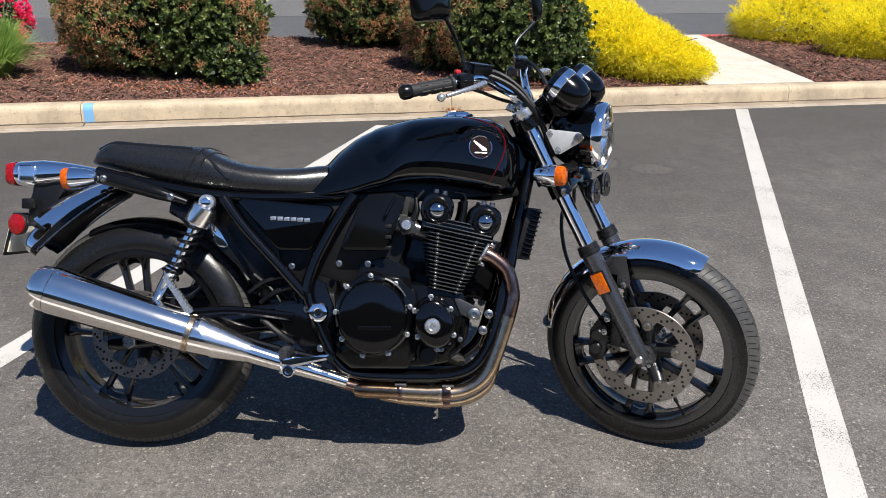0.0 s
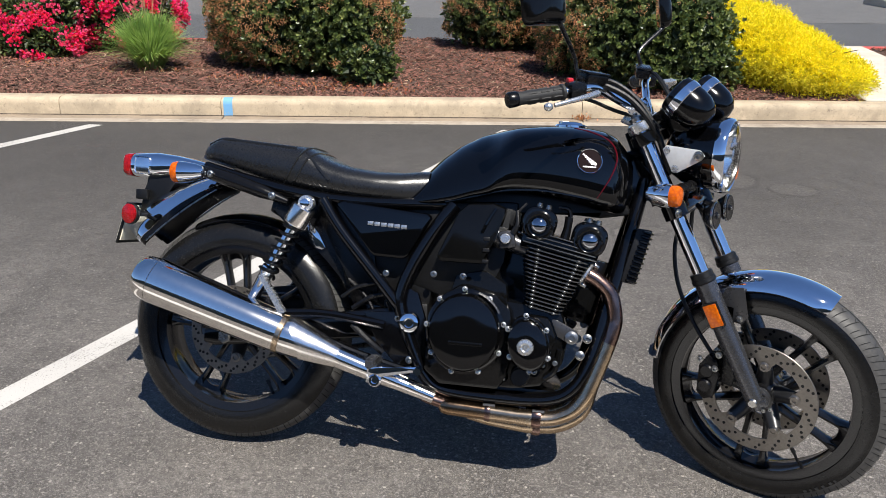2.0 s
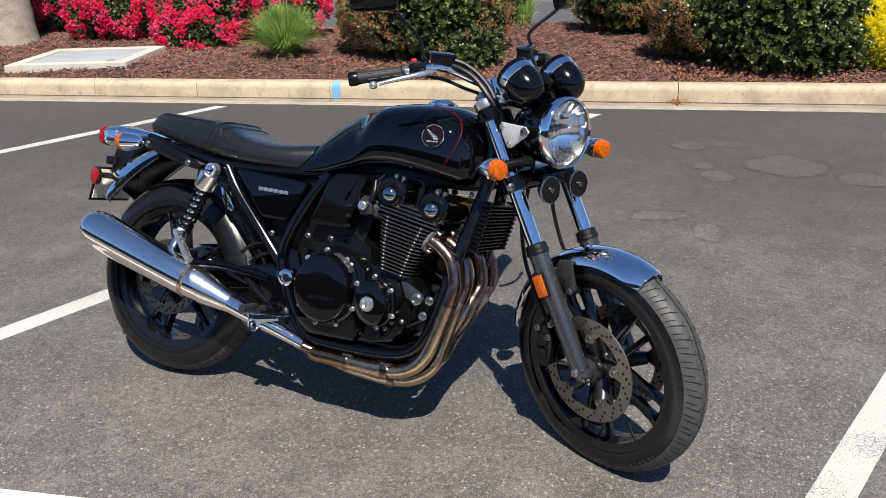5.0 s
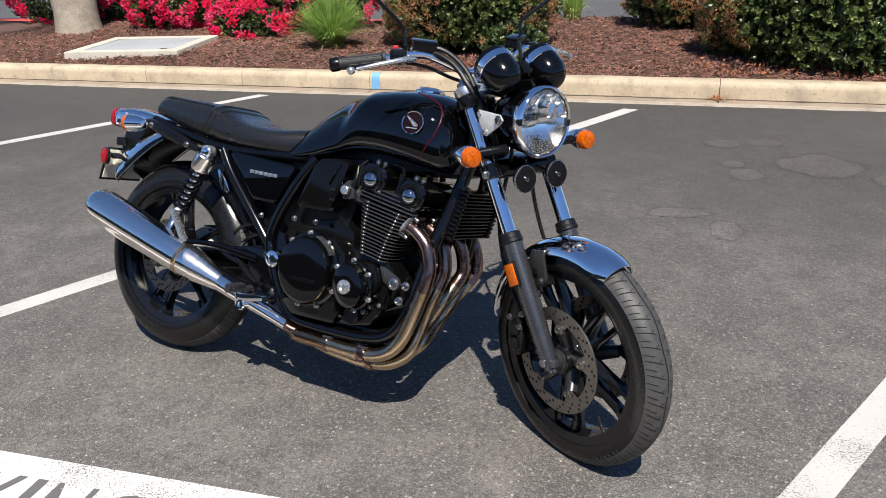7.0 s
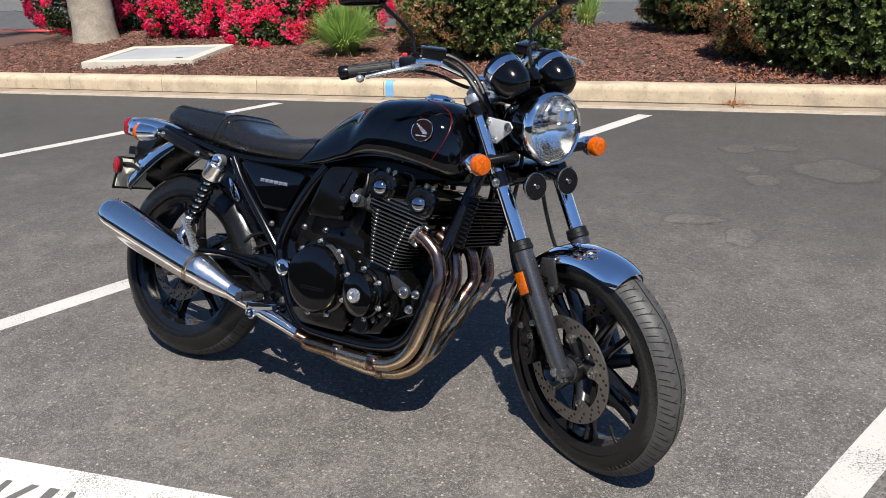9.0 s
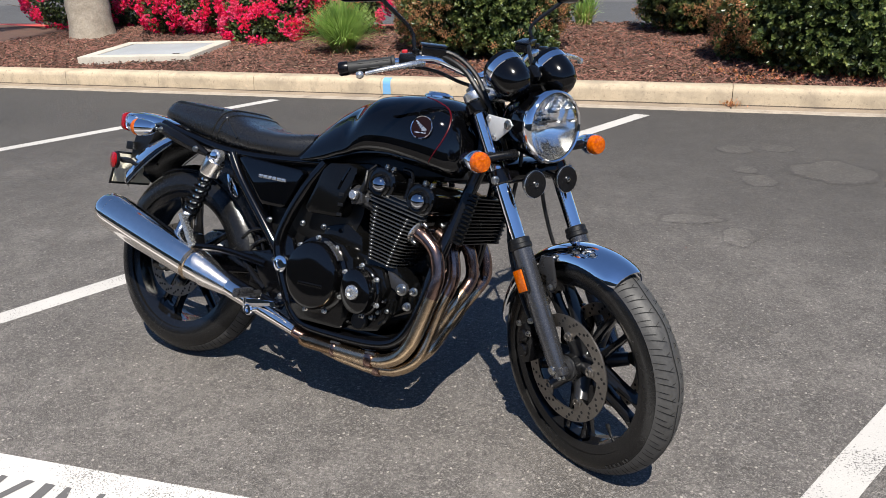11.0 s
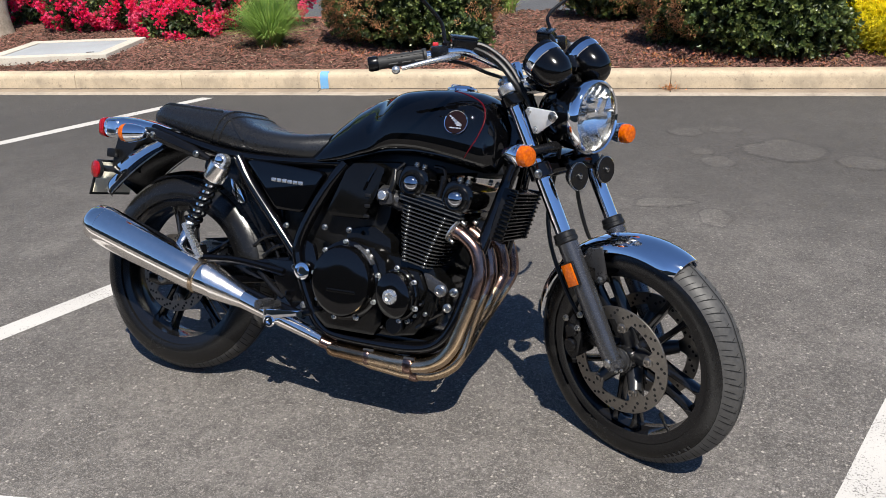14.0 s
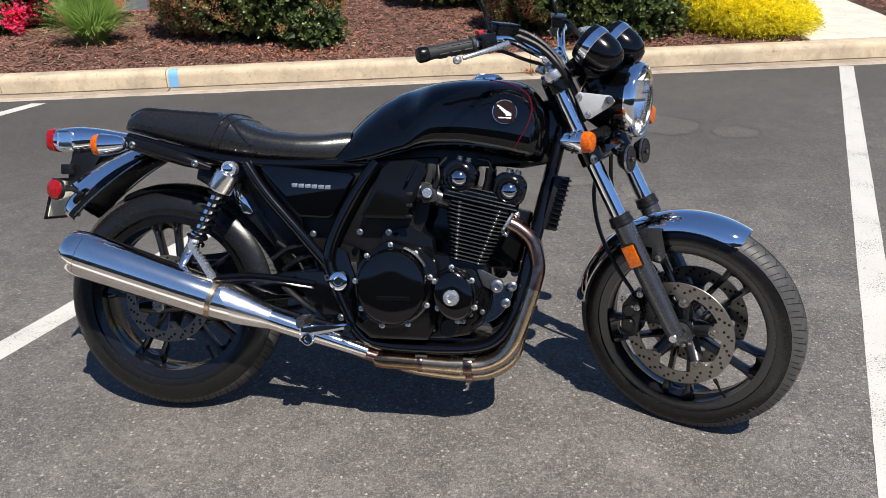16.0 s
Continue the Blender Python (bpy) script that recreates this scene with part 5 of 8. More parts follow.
box(bm, (1.270, 0, 1.062), (0.045, 0.036, 0.045), (0, -40, 0), 0.012)
prism(bm, [(1.16, 1.03), (1.20, 1.06), (1.29, 1.04), (1.26, 0.99), (1.19, 1.0)], -0.055, 0.055, 0.006)
bp("gauge_bracket", bm, M["engine_black"], steered=True)

# handlebar
right_bar = [(1.105, -0.0, 1.055), (1.103, -0.055, 1.056), (1.090, -0.085, 1.068), (1.060, -0.150, 1.102), (1.047, -0.200, 1.112), (1.018, -0.262, 1.106), (0.925, -0.400, 1.091)]
for s, pts in ((-1, right_bar), (1, mirror_y(right_bar))):
    bm = bmesh.new()
    tube(bm, pts, 0.0115, 12)
    bar = bp("handlebar", bm, M["chrome"], steered=True, label="chrome handlebar half")
    a, b = Vector(pts[5]), Vector(pts[6])
    d = (b - a).normalized()
    bm = bmesh.new()
    lathe(bm, [(0.012, 0), (0.021, 0.001), (0.021, 0.008), (0.0165, 0.012), (0.0165, 0.120), (0.0175, 0.126), (0.0175, 0.130), (0.012, 0.131)], a + d * 0.012, d, 20)
    ribs = []
    for k in range(3):
        for q in range(6):
            ang = q * math.pi / 3
            side, up = frame_of(d)
            o = side * math.cos(ang) + up * math.sin(ang)
            p = a + d * (0.035 + 0.034 * k) + o * 0.0165
            ribs.append([p - d * 0.012, p + d * 0.012])
    bp("grip", bm, M["grip"], bar, "ribbed black rubber grip")
    for rib in ribs:
        bm = bmesh.new()
        tube(bm, rib, 0.0022, 5, 1)
        bp("grip_rib", bm, M["grip"], bar)
    bm = bmesh.new()
    lathe(bm, [(0.012, 0), (0.0185, 0.001), (0.0195, 0.006), (0.0195, 0.022), (0.016, 0.027), (0.001, 0.028)], a + d * 0.142, d, 20)
    bp("bar_end", bm, M["satin_black"], bar)
    bm = bmesh.new()
    box(bm, a - d * 0.022, (0.046, 0.048, 0.044), (0, 0, s * 34), 0.012)
    sw = bp("switch_housing", bm, M["satin_black"], bar)
    bm = bmesh.new()
    box(bm, a - d * 0.026 + Vector((-0.020, 0, 0.024)), (0.016, 0.016, 0.012), (0, 0, s * 34), 0.004)
    bp("switch", bm, M["red_switch"] if s < 0 else M["matt_black"], bar, "red switch" if s < 0 else "")
    # lever
    bm = bmesh.new()
    root_ = a + Vector((0.045, s * -0.005, -0.004))
    tube(bm, [root_ + Vector((0.022, -s * 0.03, 0.0)), root_ + Vector((0.034, s * 0.005, 0.0)), root_ + Vector((0.030, s * 0.045, -0.004)), root_ + Vector((0.008, s * 0.095, -0.012)), root_ + Vector((-0.016, s * 0.130, -0.02))], [0.0075, 0.009, 0.0075, 0.006, 0.0055], 10)
    tmp = root_ + Vector((-0.026, s * 0.142, -0.023))
    lathe(bm, [(0.001, -0.011), (0.007, -0.009), (0.0105, -0.002), (0.0105, 0.002), (0.007, 0.009), (0.001, 0.011)], tmp, d, 14)
    bp("lever", bm, M["alloy"], bar, "bare aluminium lever with a ball end", smooth=50)
    # fluid reservoir on the brake side, lever clamp on both
    rc = Vector((1.044, s * 0.166, 1.132))
    bm = bmesh.new()
    box(bm, rc, (0.040, 0.068, 0.026), (s * 8, 8, s * 27), 0.006)
    box(bm, rc + Vector((0.002, 0, 0.015)), (0.044, 0.072, 0.006), (s * 8, 8, s * 27), 0.003)
    res = bp("fluid_reservoir", bm, M["satin_black"], bar, "square black fluid reservoir")
    # mirror
    mb = Vector((1.030, s * 0.216, 1.122))
    mc = Vector((0.998 if s < 0 else 1.028, s * 0.352, 1.316 if s < 0 else 1.306))
    bm = bmesh.new()
    lathe(bm, [(0.009, 0), (0.011, 0.004), (0.011, 0.014), (0.006, 0.018)], mb, (0, 0, 1), 10)
    tube(bm, [mb, mb + Vector((-0.010, -s * 0.002, 0.03)), mb + Vector((-0.018, s * 0.004, 0.072)), mc + Vector((0.018, -s * 0.050, -0.050)), mc + Vector((0.012, -s * 0.020, -0.015))], [0.0055, 0.0055, 0.005, 0.006, 0.010], 10)
    stem = bp("mirror_stem", bm, M["satin_black"], bar)
    bm = bmesh.new()
    mt = Matrix.Translation(mc) @ Euler((0, radians(-6), radians(-14 if s < 0 else 25))).to_matrix().to_4x4()
    rings = []
    for k, (dx, sc) in enumerate(((-0.016, 0.93), (-0.014, 0.985), (-0.004, 1.0), (0.008, 0.95), (0.018, 0.78), (0.023, 0.45), (0.0245, 0.1))):
        ring = []
        for i in range(32):
            ang = 2 * math.pi * i / 32
            c, sn = math.cos(ang), math.sin(ang)
            ex = 0.30
            ring.append(mt @ Vector((dx, 0.069 * sc * math.copysign(abs(c) ** ex, c), 0.050 * sc * math.copysign(abs(sn) ** ex, sn))))
        rings.append(ring)
    loft(bm, rings)
    head = bp("mirror_head", bm, M["engine_black"], bar, "black rectangular mirror housing with rounded corners", smooth=50)
    bm = bmesh.new()
    ring = [mt @ Vector((-0.0165, 0.063 * math.copysign(abs(math.cos(q)) ** 0.38, math.cos(q)), 0.045 * math.copysign(abs(math.sin(q)) ** 0.38, math.sin(q)))) for q in (2 * math.pi * i / 32 for i in range(32))]
    loft(bm, [ring, [p + mt.to_3x3() @ Vector((0.002, 0, 0)) for p in ring]])
    bp("mirror_glass", bm, M["mirror"], bar, "mirror glass")

# clamps
for y in (-0.035, 0.035):
    bm = bmesh.new()
    box(bm, (1.108, y, 1.045), (0.036, 0.024, 0.052), (0, -20, 0), 0.006)
    bp("bar_clamp", bm, M["chrome"], steered=True)

# cables sweeping round the headstock
for pts, r in (([(1.00, -0.22, 1.108), (1.045, -0.16, 1.120), (1.12, -0.125, 1.085), (1.18, -0.11, 1.02), (1.205, -0.07, 0.94), (1.19, -0.03, 0.86)], 0.0080),
               ([(1.02, -0.21, 1.125), (1.075, -0.135, 1.125), (1.145, -0.10, 1.07), (1.20, -0.09, 0.98), (1.22, -0.06, 0.88)], 0.0070),
               ([(1.00, -0.23, 1.095), (1.03, -0.15, 1.075), (1.09, -0.11, 1.045), (1.17, -0.07, 1.02)], 0.005),
               ([(1.02, 0.21, 1.115), (1.09, 0.14, 1.13), (1.16, 0.10, 1.06), (1.21, 0.07, 0.95), (1.2, 0.04, 0.86)], 0.0062)):
    bm = bmesh.new()
    tube(bm, pts, r, 8)
    bp("cable", bm, M["matt_black"], steered=True)


# --- mudguards
def mudguard(name, centre, r, a0, a1, half, mat, label, steered=False, drop=0.03, n=40, flare=0.0, domed=False, span=1.45, front=1.0):
    """front: how much of the flank's depth is left at the forward end."""
    bm = bmesh.new()
    prof = [(1.0, -drop), (0.985, -drop * 0.45), (0.90, -0.006), (0.7, 0.006), (0.4, 0.013), (0, 0.016), (-0.4, 0.013), (-0.7, 0.006), (-0.90, -0.006), (-0.985, -drop * 0.45), (-1.0, -drop)]
    if domed:
        prof = [(math.sin(q), 0.016 - (drop + 0.016) * (1 - math.cos(q)) / (1 - math.cos(1.45))) for q in np.linspace(span, -span, 17)]
    th = 0.0035
    rings = []
    for k in range(n + 1):
        a = radians(a0 + (a1 - a0) * k / n)
        e = Vector((math.cos(a), 0, math.sin(a)))
        end = min(1, min(k, n - k) / (n * 0.12))
        w = half * (0.80 + 0.20 * math.sqrt(max(0, 1 - (1 - end) ** 2)))
        rr = r + flare * (k / n) ** 2
        deep = front + (1 - front) * min(1, k / n * 1.25) ** 0.8
        out = [Vector(centre) + e * (rr + (h - 0.016) * deep + 0.016) + Vector((0, w * x, 0)) for x, h in prof]
        inn = [Vector(centre) + e * (rr + (h - 0.016) * deep + 0.016 - th) + Vector((0, (w - th) * x, 0)) for x, h in prof[::-1]]
        rings.append(out + inn)
    loft(bm, rings)
    return bp(name, bm, mat, None, label, 40, steered)


mudguard("front_mudguard", FRONT, 0.314, 61, 172, 0.066, M["chrome"], "chrome front mudguard", True, 0.024, domed=True)
mudguard("rear_mudguard", GUARD, 0.455, 97, 142, 0.086, M["chrome"], "chrome rear mudguard", False, 0.088, flare=0.012, domed=True, span=1.29, front=0.38)
# black flanks put the dark reflection in the chrome into a colour
mudguard("mudguard_dark_flank", GUARD, 0.4530, 97.5, 141.5, 0.0855, M["satin_black"], "black lower flanks, a dark reflection painted onto the rear mudguard", False, 0.088, flare=0.012, domed=True, front=0.38)
for s in (-1, 1):
    bm = bmesh.new()
    tube(bm, [GUARD + Vector((math.cos(q) * r, s * 0.0855, math.sin(q) * r)) for q, r in ((radians(100 + 4.8 * k), 0.368 + 0.050 * (1 - k / 8) ** 2 + 0.008 * (k / 8) ** 2) for k in range(9))], 0.0026, 6, 3)
    bp("mudguard_lip", bm, M["steel"], None, "thin bright rolled mudguard edge")
mudguard("tyre_hugger", REAR, 0.3215, 64, 118, 0.060, M["satin_black"], "black plastic tyre hugger", False, 0.004)
# front guard stays
for s in (-1, 1):
    bm = bmesh.new()
    prism(bm, [(1.395, 0.60), (1.44, 0.605), (1.455, 0.53), (1.44, 0.505), (1.415, 0.51), (1.42, 0.55), (1.375, 0.55)], s * 0.070, s * 0.076, 0.002)
    st = bp("mudguard_stay", bm, M["alloy_dark"], steered=True)
    bm = bmesh.new()
    bolt(bm, (1.435, s * 0.076, 0.52), (0, s, 0), 0.007, 0.008)
    bp("stay_bolt", bm, M["steel"], st)

# --- tank
TX = [0.505, 0.53, 0.57, 0.62, 0.68, 0.74, 0.80, 0.86, 0.92, 0.97, 1.01, 1.045, 1.075, 1.094]
TOP = [0.800, 0.834, 0.876, 0.915, 0.946, 0.964, 0.974, 0.980, 0.982, 0.980, 0.974, 0.960, 0.928, 0.892]
BOT = [0.738, 0.737, 0.740, 0.748, 0.766, 0.779, 0.781, 0.779, 0.770, 0.762, 0.754, 0.748, 0.752, 0.785]
HW = [0.116, 0.124, 0.132, 0.140, 0.149, 0.158, 0.165, 0.171, 0.174, 0.172, 0.166, 0.152, 0.122, 0.080]


def knee(x, full, slack):
    """The flank is round in front and slopes inward where the knees go."""
    k = min(1, max(0, (x - 0.70) / 0.085))
    k = k * k * (3 - 2 * k)
    return slack + (full - slack) * k


def tank_ring(x):
    t, b, w = (float(np.interp(x, TX, q)) for q in (TOP, BOT, HW))
    ey, ez = knee(x, 0.84, 1.25), knee(x, 0.88, 1.15)
    ring = []
    n = 48
    for k in range(n):
        a = 2 * math.pi * k / n
        c, s = math.cos(a), math.sin(a)
        zc = b + (t - b) * knee(x, 0.46, 0.13)
        if s >= 0:
            y, z = math.copysign(abs(c) ** ey, c), zc + (t - zc) * abs(s) ** ez
        else:
            y, z = math.copysign(abs(c) ** 0.30, c) * (1 - 0.03 * s * s), zc - (zc - b) * abs(s) ** 0.55
        ring.append((x, w * y, z))
    return ring


bm = bmesh.new()
xs = [0.505 + (1.094 - 0.505) * (0.5 - 0.5 * math.cos(math.pi * k / 44)) for k in range(45)]
loft(bm, [tank_ring(x) for x in xs])
tank = bp("fuel_tank", bm, M["gloss_black"], label="gloss black teardrop fuel tank", smooth=70)


def tank_skin(x, z, s, off=0.002):
    """A place on the tank's flank."""
    t, b, w = (float(np.interp(x, TX, q)) for q in (TOP, BOT, HW))
    zc = b + (t - b) * knee(x, 0.46, 0.13)
    ey, ez = knee(x, 0.84, 1.25), knee(x, 0.88, 1.15)
    if z >= zc:
        sn = min(1, ((z - zc) / (t - zc)) ** (1 / ez))
        y = abs(math.sqrt(1 - sn * sn)) ** ey
    else:
        sn = min(1, ((zc - z) / (zc - b)) ** (1 / 0.55))
        y = abs(math.sqrt(1 - sn * sn)) ** 0.30 * (1 - 0.03 * sn * sn)
    return Vector((x, s * (w * y + off), z))


for s in (-1, 1):
    bm = bmesh.new()
    tube(bm, [tank_skin(x, z, s, 0.0) for x, z in ((0.93, 0.972), (0.985, 0.958), (1.028, 0.935), (1.045, 0.895), (1.035, 0.850), (1.012, 0.805), (1.0, 0.785))], [0.0022, 0.0024, 0.0026, 0.0024, 0.0020, 0.0016, 0.0012], 6, 4)
    bp("pinstripe", bm, M["red_stripe"], tank, "thin dark red pinstripe")
    bm = bmesh.new()
    tube(bm, [tank_skin(x, z, s, -0.002) for x, z in ((0.60, 0.752), (0.68, 0.772), (0.76, 0.792), (0.86, 0.797), (0.96, 0.786), (1.03, 0.772))], 0.0045, 6)
    bp("tank_seam", bm, M["frame_black"], tank)
    # round badge, its device drawn as plain shapes
    c = tank_skin(0.974, 0.879, s, 0.0)
    nrm = Vector((0.10, s * 1.0, 0.20)).normalized()
    bm = bmesh.new()
    lathe(bm, [(0.0305, 0), (0.033, 0.001), (0.0335, 0.004), (0.0325, 0.006), (0.0308, 0.005)], c, nrm, 36, closed=True)
    badge = bp("badge", bm, M["chrome"], tank, "round chrome-ringed badge")
    bm = bmesh.new()
    lathe(bm, [(0.031, 0.001), (0.030, 0.0045), (0.001, 0.005)], c, nrm, 36)
    bp("badge_field", bm, M["badge_red"], badge)
    side = nrm.cross(Vector((0, 0, 1))).normalized() * -s
    up = Vector((0, 0, 1)) - nrm * nrm.z
    up.normalize()
    fwd = Vector((1, 0, 0)) - nrm * nrm.x
    fwd.normalize()
    for k in range(5):
        bm = bmesh.new()
        o = c + nrm * 0.0055
        tip = fwd * (-0.019 + 0.0055 * k) + up * (0.017 - 0.0062 * k)
        root_ = fwd * 0.017 + up * (-0.0065 - 0.0008 * k)
        wide = (tip - root_).cross(nrm).normalized() * 0.0021
        p = [o + root_ - wide * 0.6, o + tip - wide, o + tip + wide, o + root_ + wide * 0.6]
        loft(bm, [p, [q + nrm * 0.0012 for q in p]])
        bp("badge_bar", bm, M["alloy"], badge)
    bm = bmesh.new()
    o = c + nrm * 0.0055
    p = [o + fwd * u + up * v for u, v in ((-0.017, -0.0145), (0.017, -0.0145), (0.017, -0.0175), (-0.017, -0.0175))]
    loft(bm, [p, [q + nrm * 0.001 for q in p]])
    bp("badge_bar", bm, M["alloy"], badge)
# filler cap
bm = bmesh.new()
lathe(bm, [(0.046, -0.006), (0.046, 0.004), (0.042, 0.009), (0.034, 0.010), (0.032, 0.014), (0.020, 0.017), (0.001, 0.018)], (0.920, 0, 0.980), (-0.02, 0, 1), 36)
cap = bp("filler_cap", bm, M["chrome"], tank, "chrome filler cap")
bm = bmesh.new()
box(bm, (0.900, 0, 0.996), (0.028, 0.014, 0.008), bevel=0.003)
bp("key_flap", bm, M["alloy"], tank)

# --- seat
SX = [-0.122, -0.105, -0.07, 0.0, 0.08, 0.15, 0.185, 0.205, 0.23, 0.27, 0.32, 0.40, 0.47, 0.515, 0.545]
ST = [0.850, 0.876, 0.896, 0.893, 0.888, 0.884, 0.882, 0.878, 0.862, 0.845, 0.832, 0.824, 0.826, 0.832, 0.834]
SB = [0.828, 0.822, 0.815, 0.796, 0.775, 0.762, 0.757, 0.755, 0.752, 0.748, 0.745, 0.741, 0.738, 0.738, 0.742]
SW = [0.075, 0.092, 0.104, 0.116, 0.126, 0.133, 0.136, 0.138, 0.140, 0.141, 0.141, 0.136, 0.124, 0.110, 0.10]


def seat_ring(x, grow=0.0):
    t, b, w = (float(np.interp(x, SX, q)) for q in (ST, SB, SW))
    ring = []
    n = 40
    for k in range(n):
        a = 2 * math.pi * k / n
        c, s = math.cos(a), math.sin(a)
        zc = b + (t - b) * 0.42
        ex, ez = (0.5, 0.72) if s >= 0 else (0.28, 0.45)
        flat = 1.0 - (0.10 if s < 0 else 0.0) * abs(s)
        y = math.copysign(abs(c) ** ex, c) * flat
        z = zc + (t - zc) * abs(s) ** ez if s >= 0 else zc - (zc - b) * abs(s) ** ez
        ring.append((x, (w + grow) * y, z + (grow if s > 0 else 0)))
    return ring


bm = bmesh.new()
loft(bm, [seat_ring(-0.122 + 0.667 * k / 46) for k in range(47)])
seat = bp("seat", bm, M["leather"], label="black vinyl dual seat with a raised pillion part", smooth=60)
def sheared(x, grow):
    """A section of the seat that leans forward towards the top."""
    out = []
    for k in range(40):
        q = seat_ring(x, grow)[k]
        xx = x + 0.5 * (q[2] - 0.83)
        out.append((xx, *seat_ring(xx, grow)[k][1:]))
    return out


for x0 in (0.172, 0.200):
    bm = bmesh.new()
    loft(bm, [sheared(x0 + dx, g) for dx, g in ((-0.0035, -0.001), (-0.0025, 0.0022), (0.0, 0.0034), (0.0025, 0.0022), (0.0035, -0.001))], caps=False)
    bp("seat_seam", bm, M["piping"], seat, "raised stitched seam across the seat", smooth=60)
for s in (-1, 1):
    bm = bmesh.new()

    def seat_skin(x, f):
        r = seat_ring(x)
        k = int(round(f * 10))
        p = r[(20 - k) % 40] if s < 0 else r[k]
        return Vector(p)

    tube(bm, [seat_skin(x, 0.55) for x in (-0.105, -0.06, 0.0, 0.06, 0.12, 0.165)], 0.0045, 6)
    bp("seat_piping", bm, M["piping"], seat)
    bm = bmesh.new()
    tube(bm, [seat_skin(0.20, 0.5), seat_skin(0.24, 0.25), seat_skin(0.275, 0.02)], 0.0042, 6)
    bp("seat_piping", bm, M["piping"], seat)

# --- frame
TUBE = 0.0185
for s in (-1, 1):
    for pts, r in (([(1.130, s * 0.045, 0.845), (1.098, s * 0.085, 0.70), (1.058, s * 0.125, 0.53), (1.020, s * 0.14, 0.36), (0.975, s * 0.14, 0.275), (0.90, s * 0.14, 0.240), (0.75, s * 0.14, 0.235), (0.63, s * 0.14, 0.243), (0.580, s * 0.145, 0.275), (0.545, s * 0.148, 0.34), (0.512, s * 0.150, 0.42), (0.498, s * 0.150, 0.48), (0.520, s * 0.145, 0.56), (0.575, s * 0.135, 0.67), (0.625, s * 0.12, 0.745)], TUBE),
                   ([(0.500, s * 0.150, 0.455), (0.420, s * 0.150, 0.545), (0.320, s * 0.147, 0.655), (0.262, s * 0.142, 0.735)], 0.0165),
                   ([(0.62, s * 0.10, 0.745), (0.42, s * 0.115, 0.737), (0.24, s * 0.125, 0.742), (0.05, s * 0.115, 0.772), (-0.10, s * 0.10, 0.805)], 0.0165)):
        bm = bmesh.new()
        tube(bm, pts, r, 14, 5)
        bp("frame_tube", bm, M["frame_black"], label="glossy black steel frame tube")
    # pivot plate
    bm = bmesh.new()
    prism(bm, [(0.455, 0.47), (0.50, 0.52), (0.545, 0.50), (0.570, 0.43), (0.585, 0.30), (0.555, 0.27), (0.50, 0.36)], s * 0.125, s * 0.145, 0.005)
    plate = bp("pivot_plate", bm, M["frame_black"])
    bm = bmesh.new()
    lathe(bm, [(0.028, 0), (0.028, 0.006), (0.025, 0.011), (0.018, 0.014), (0.013, 0.014), (0.011, 0.010), (0.001, 0.010)], (0.530, s * 0.163, 0.420), (0, s, 0), 28)
    bp("pivot_cap", bm, M["chrome"], plate, "round chrome pivot cap")
    # grab rail
    bm = bmesh.new()
    tube(bm, [(-0.135, s * 0.100, 0.795), (-0.085, s * 0.125, 0.790), (0.0, s * 0.140, 0.770), (0.09, s * 0.148, 0.745), (0.165, s * 0.150, 0.722)], [0.014, 0.018, 0.021, 0.019, 0.008], 12)
    rail = bp("grab_rail", bm, M["satin_black"], label="black moulded grab rail under the seat")
    for q in ((-0.065, 0.785), (0.125, 0.736)):
        bm = bmesh.new()
        bolt(bm, (q[0], s * (0.148 if q[0] < 0 else 0.168), q[1]), (0, s, 0), 0.008, 0.008)
        bp("rail_bolt", bm, M["steel"], rail)
    # side panel with a lettering bar
    bm = bmesh.new()
    prism(bm, [(0.300, 0.728), (0.318, 0.735), (0.560, 0.716), (0.572, 0.706), (0.512, 0.597), (0.500, 0.588), (0.418, 0.590), (0.405, 0.600)], s * 0.128, s * 0.156, 0.006, 0.03)
    panel = bp("side_panel", bm, M["gloss_black"], label="gloss black side panel")
    for k in range(6):
        bm = bmesh.new()
        box(bm, (0.404 + 0.0185 * k, s * 0.1575, 0.6795 - 0.0008 * k), (0.0160, 0.004, 0.0110), bevel=0.0015)
        bp("emblem_bar", bm, M["alloy"], panel, "silver emblem bar")
    # airbox cover
    bm = bmesh.new()
    prism(bm, [(0.585, 0.600), (0.640, 0.728), (0.665, 0.752), (0.735, 0.757), (0.772, 0.745), (0.765, 0.725), (0.738, 0.665), (0.728, 0.600), (0.715, 0.588), (0.60, 0.588)], s * 0.105, s * 0.160, 0.010, 0.04)
    air = bp("airbox_cover", bm, M["engine_black"], label="satin black airbox cover")
    bm = bmesh.new()
    tube(bm, [(0.742, s * 0.158, 0.742), (0.725, s * 0.160, 0.712), (0.708, s * 0.159, 0.675)], 0.005, 6)
    bp("airbox_rib", bm, M["gloss_black"], air)
    for dz in (0.0, 0.03, 0.06):
        bm = bmesh.new()
        box(bm, (0.722, s * 0.160, 0.60 + dz), (0.018, 0.006, 0.010), bevel=0.002)
        bp("airbox_clip", bm, M["matt_black"], air)
    for q in ((0.454, 0.547), (0.585, 0.555), (0.665, 0.555)):
        bm = bmesh.new()
        bolt(bm, (q[0], s * 0.150, q[1]), (0, s, 0), 0.007, 0.010)
        bp("frame_bolt", bm, M["steel"], plate)
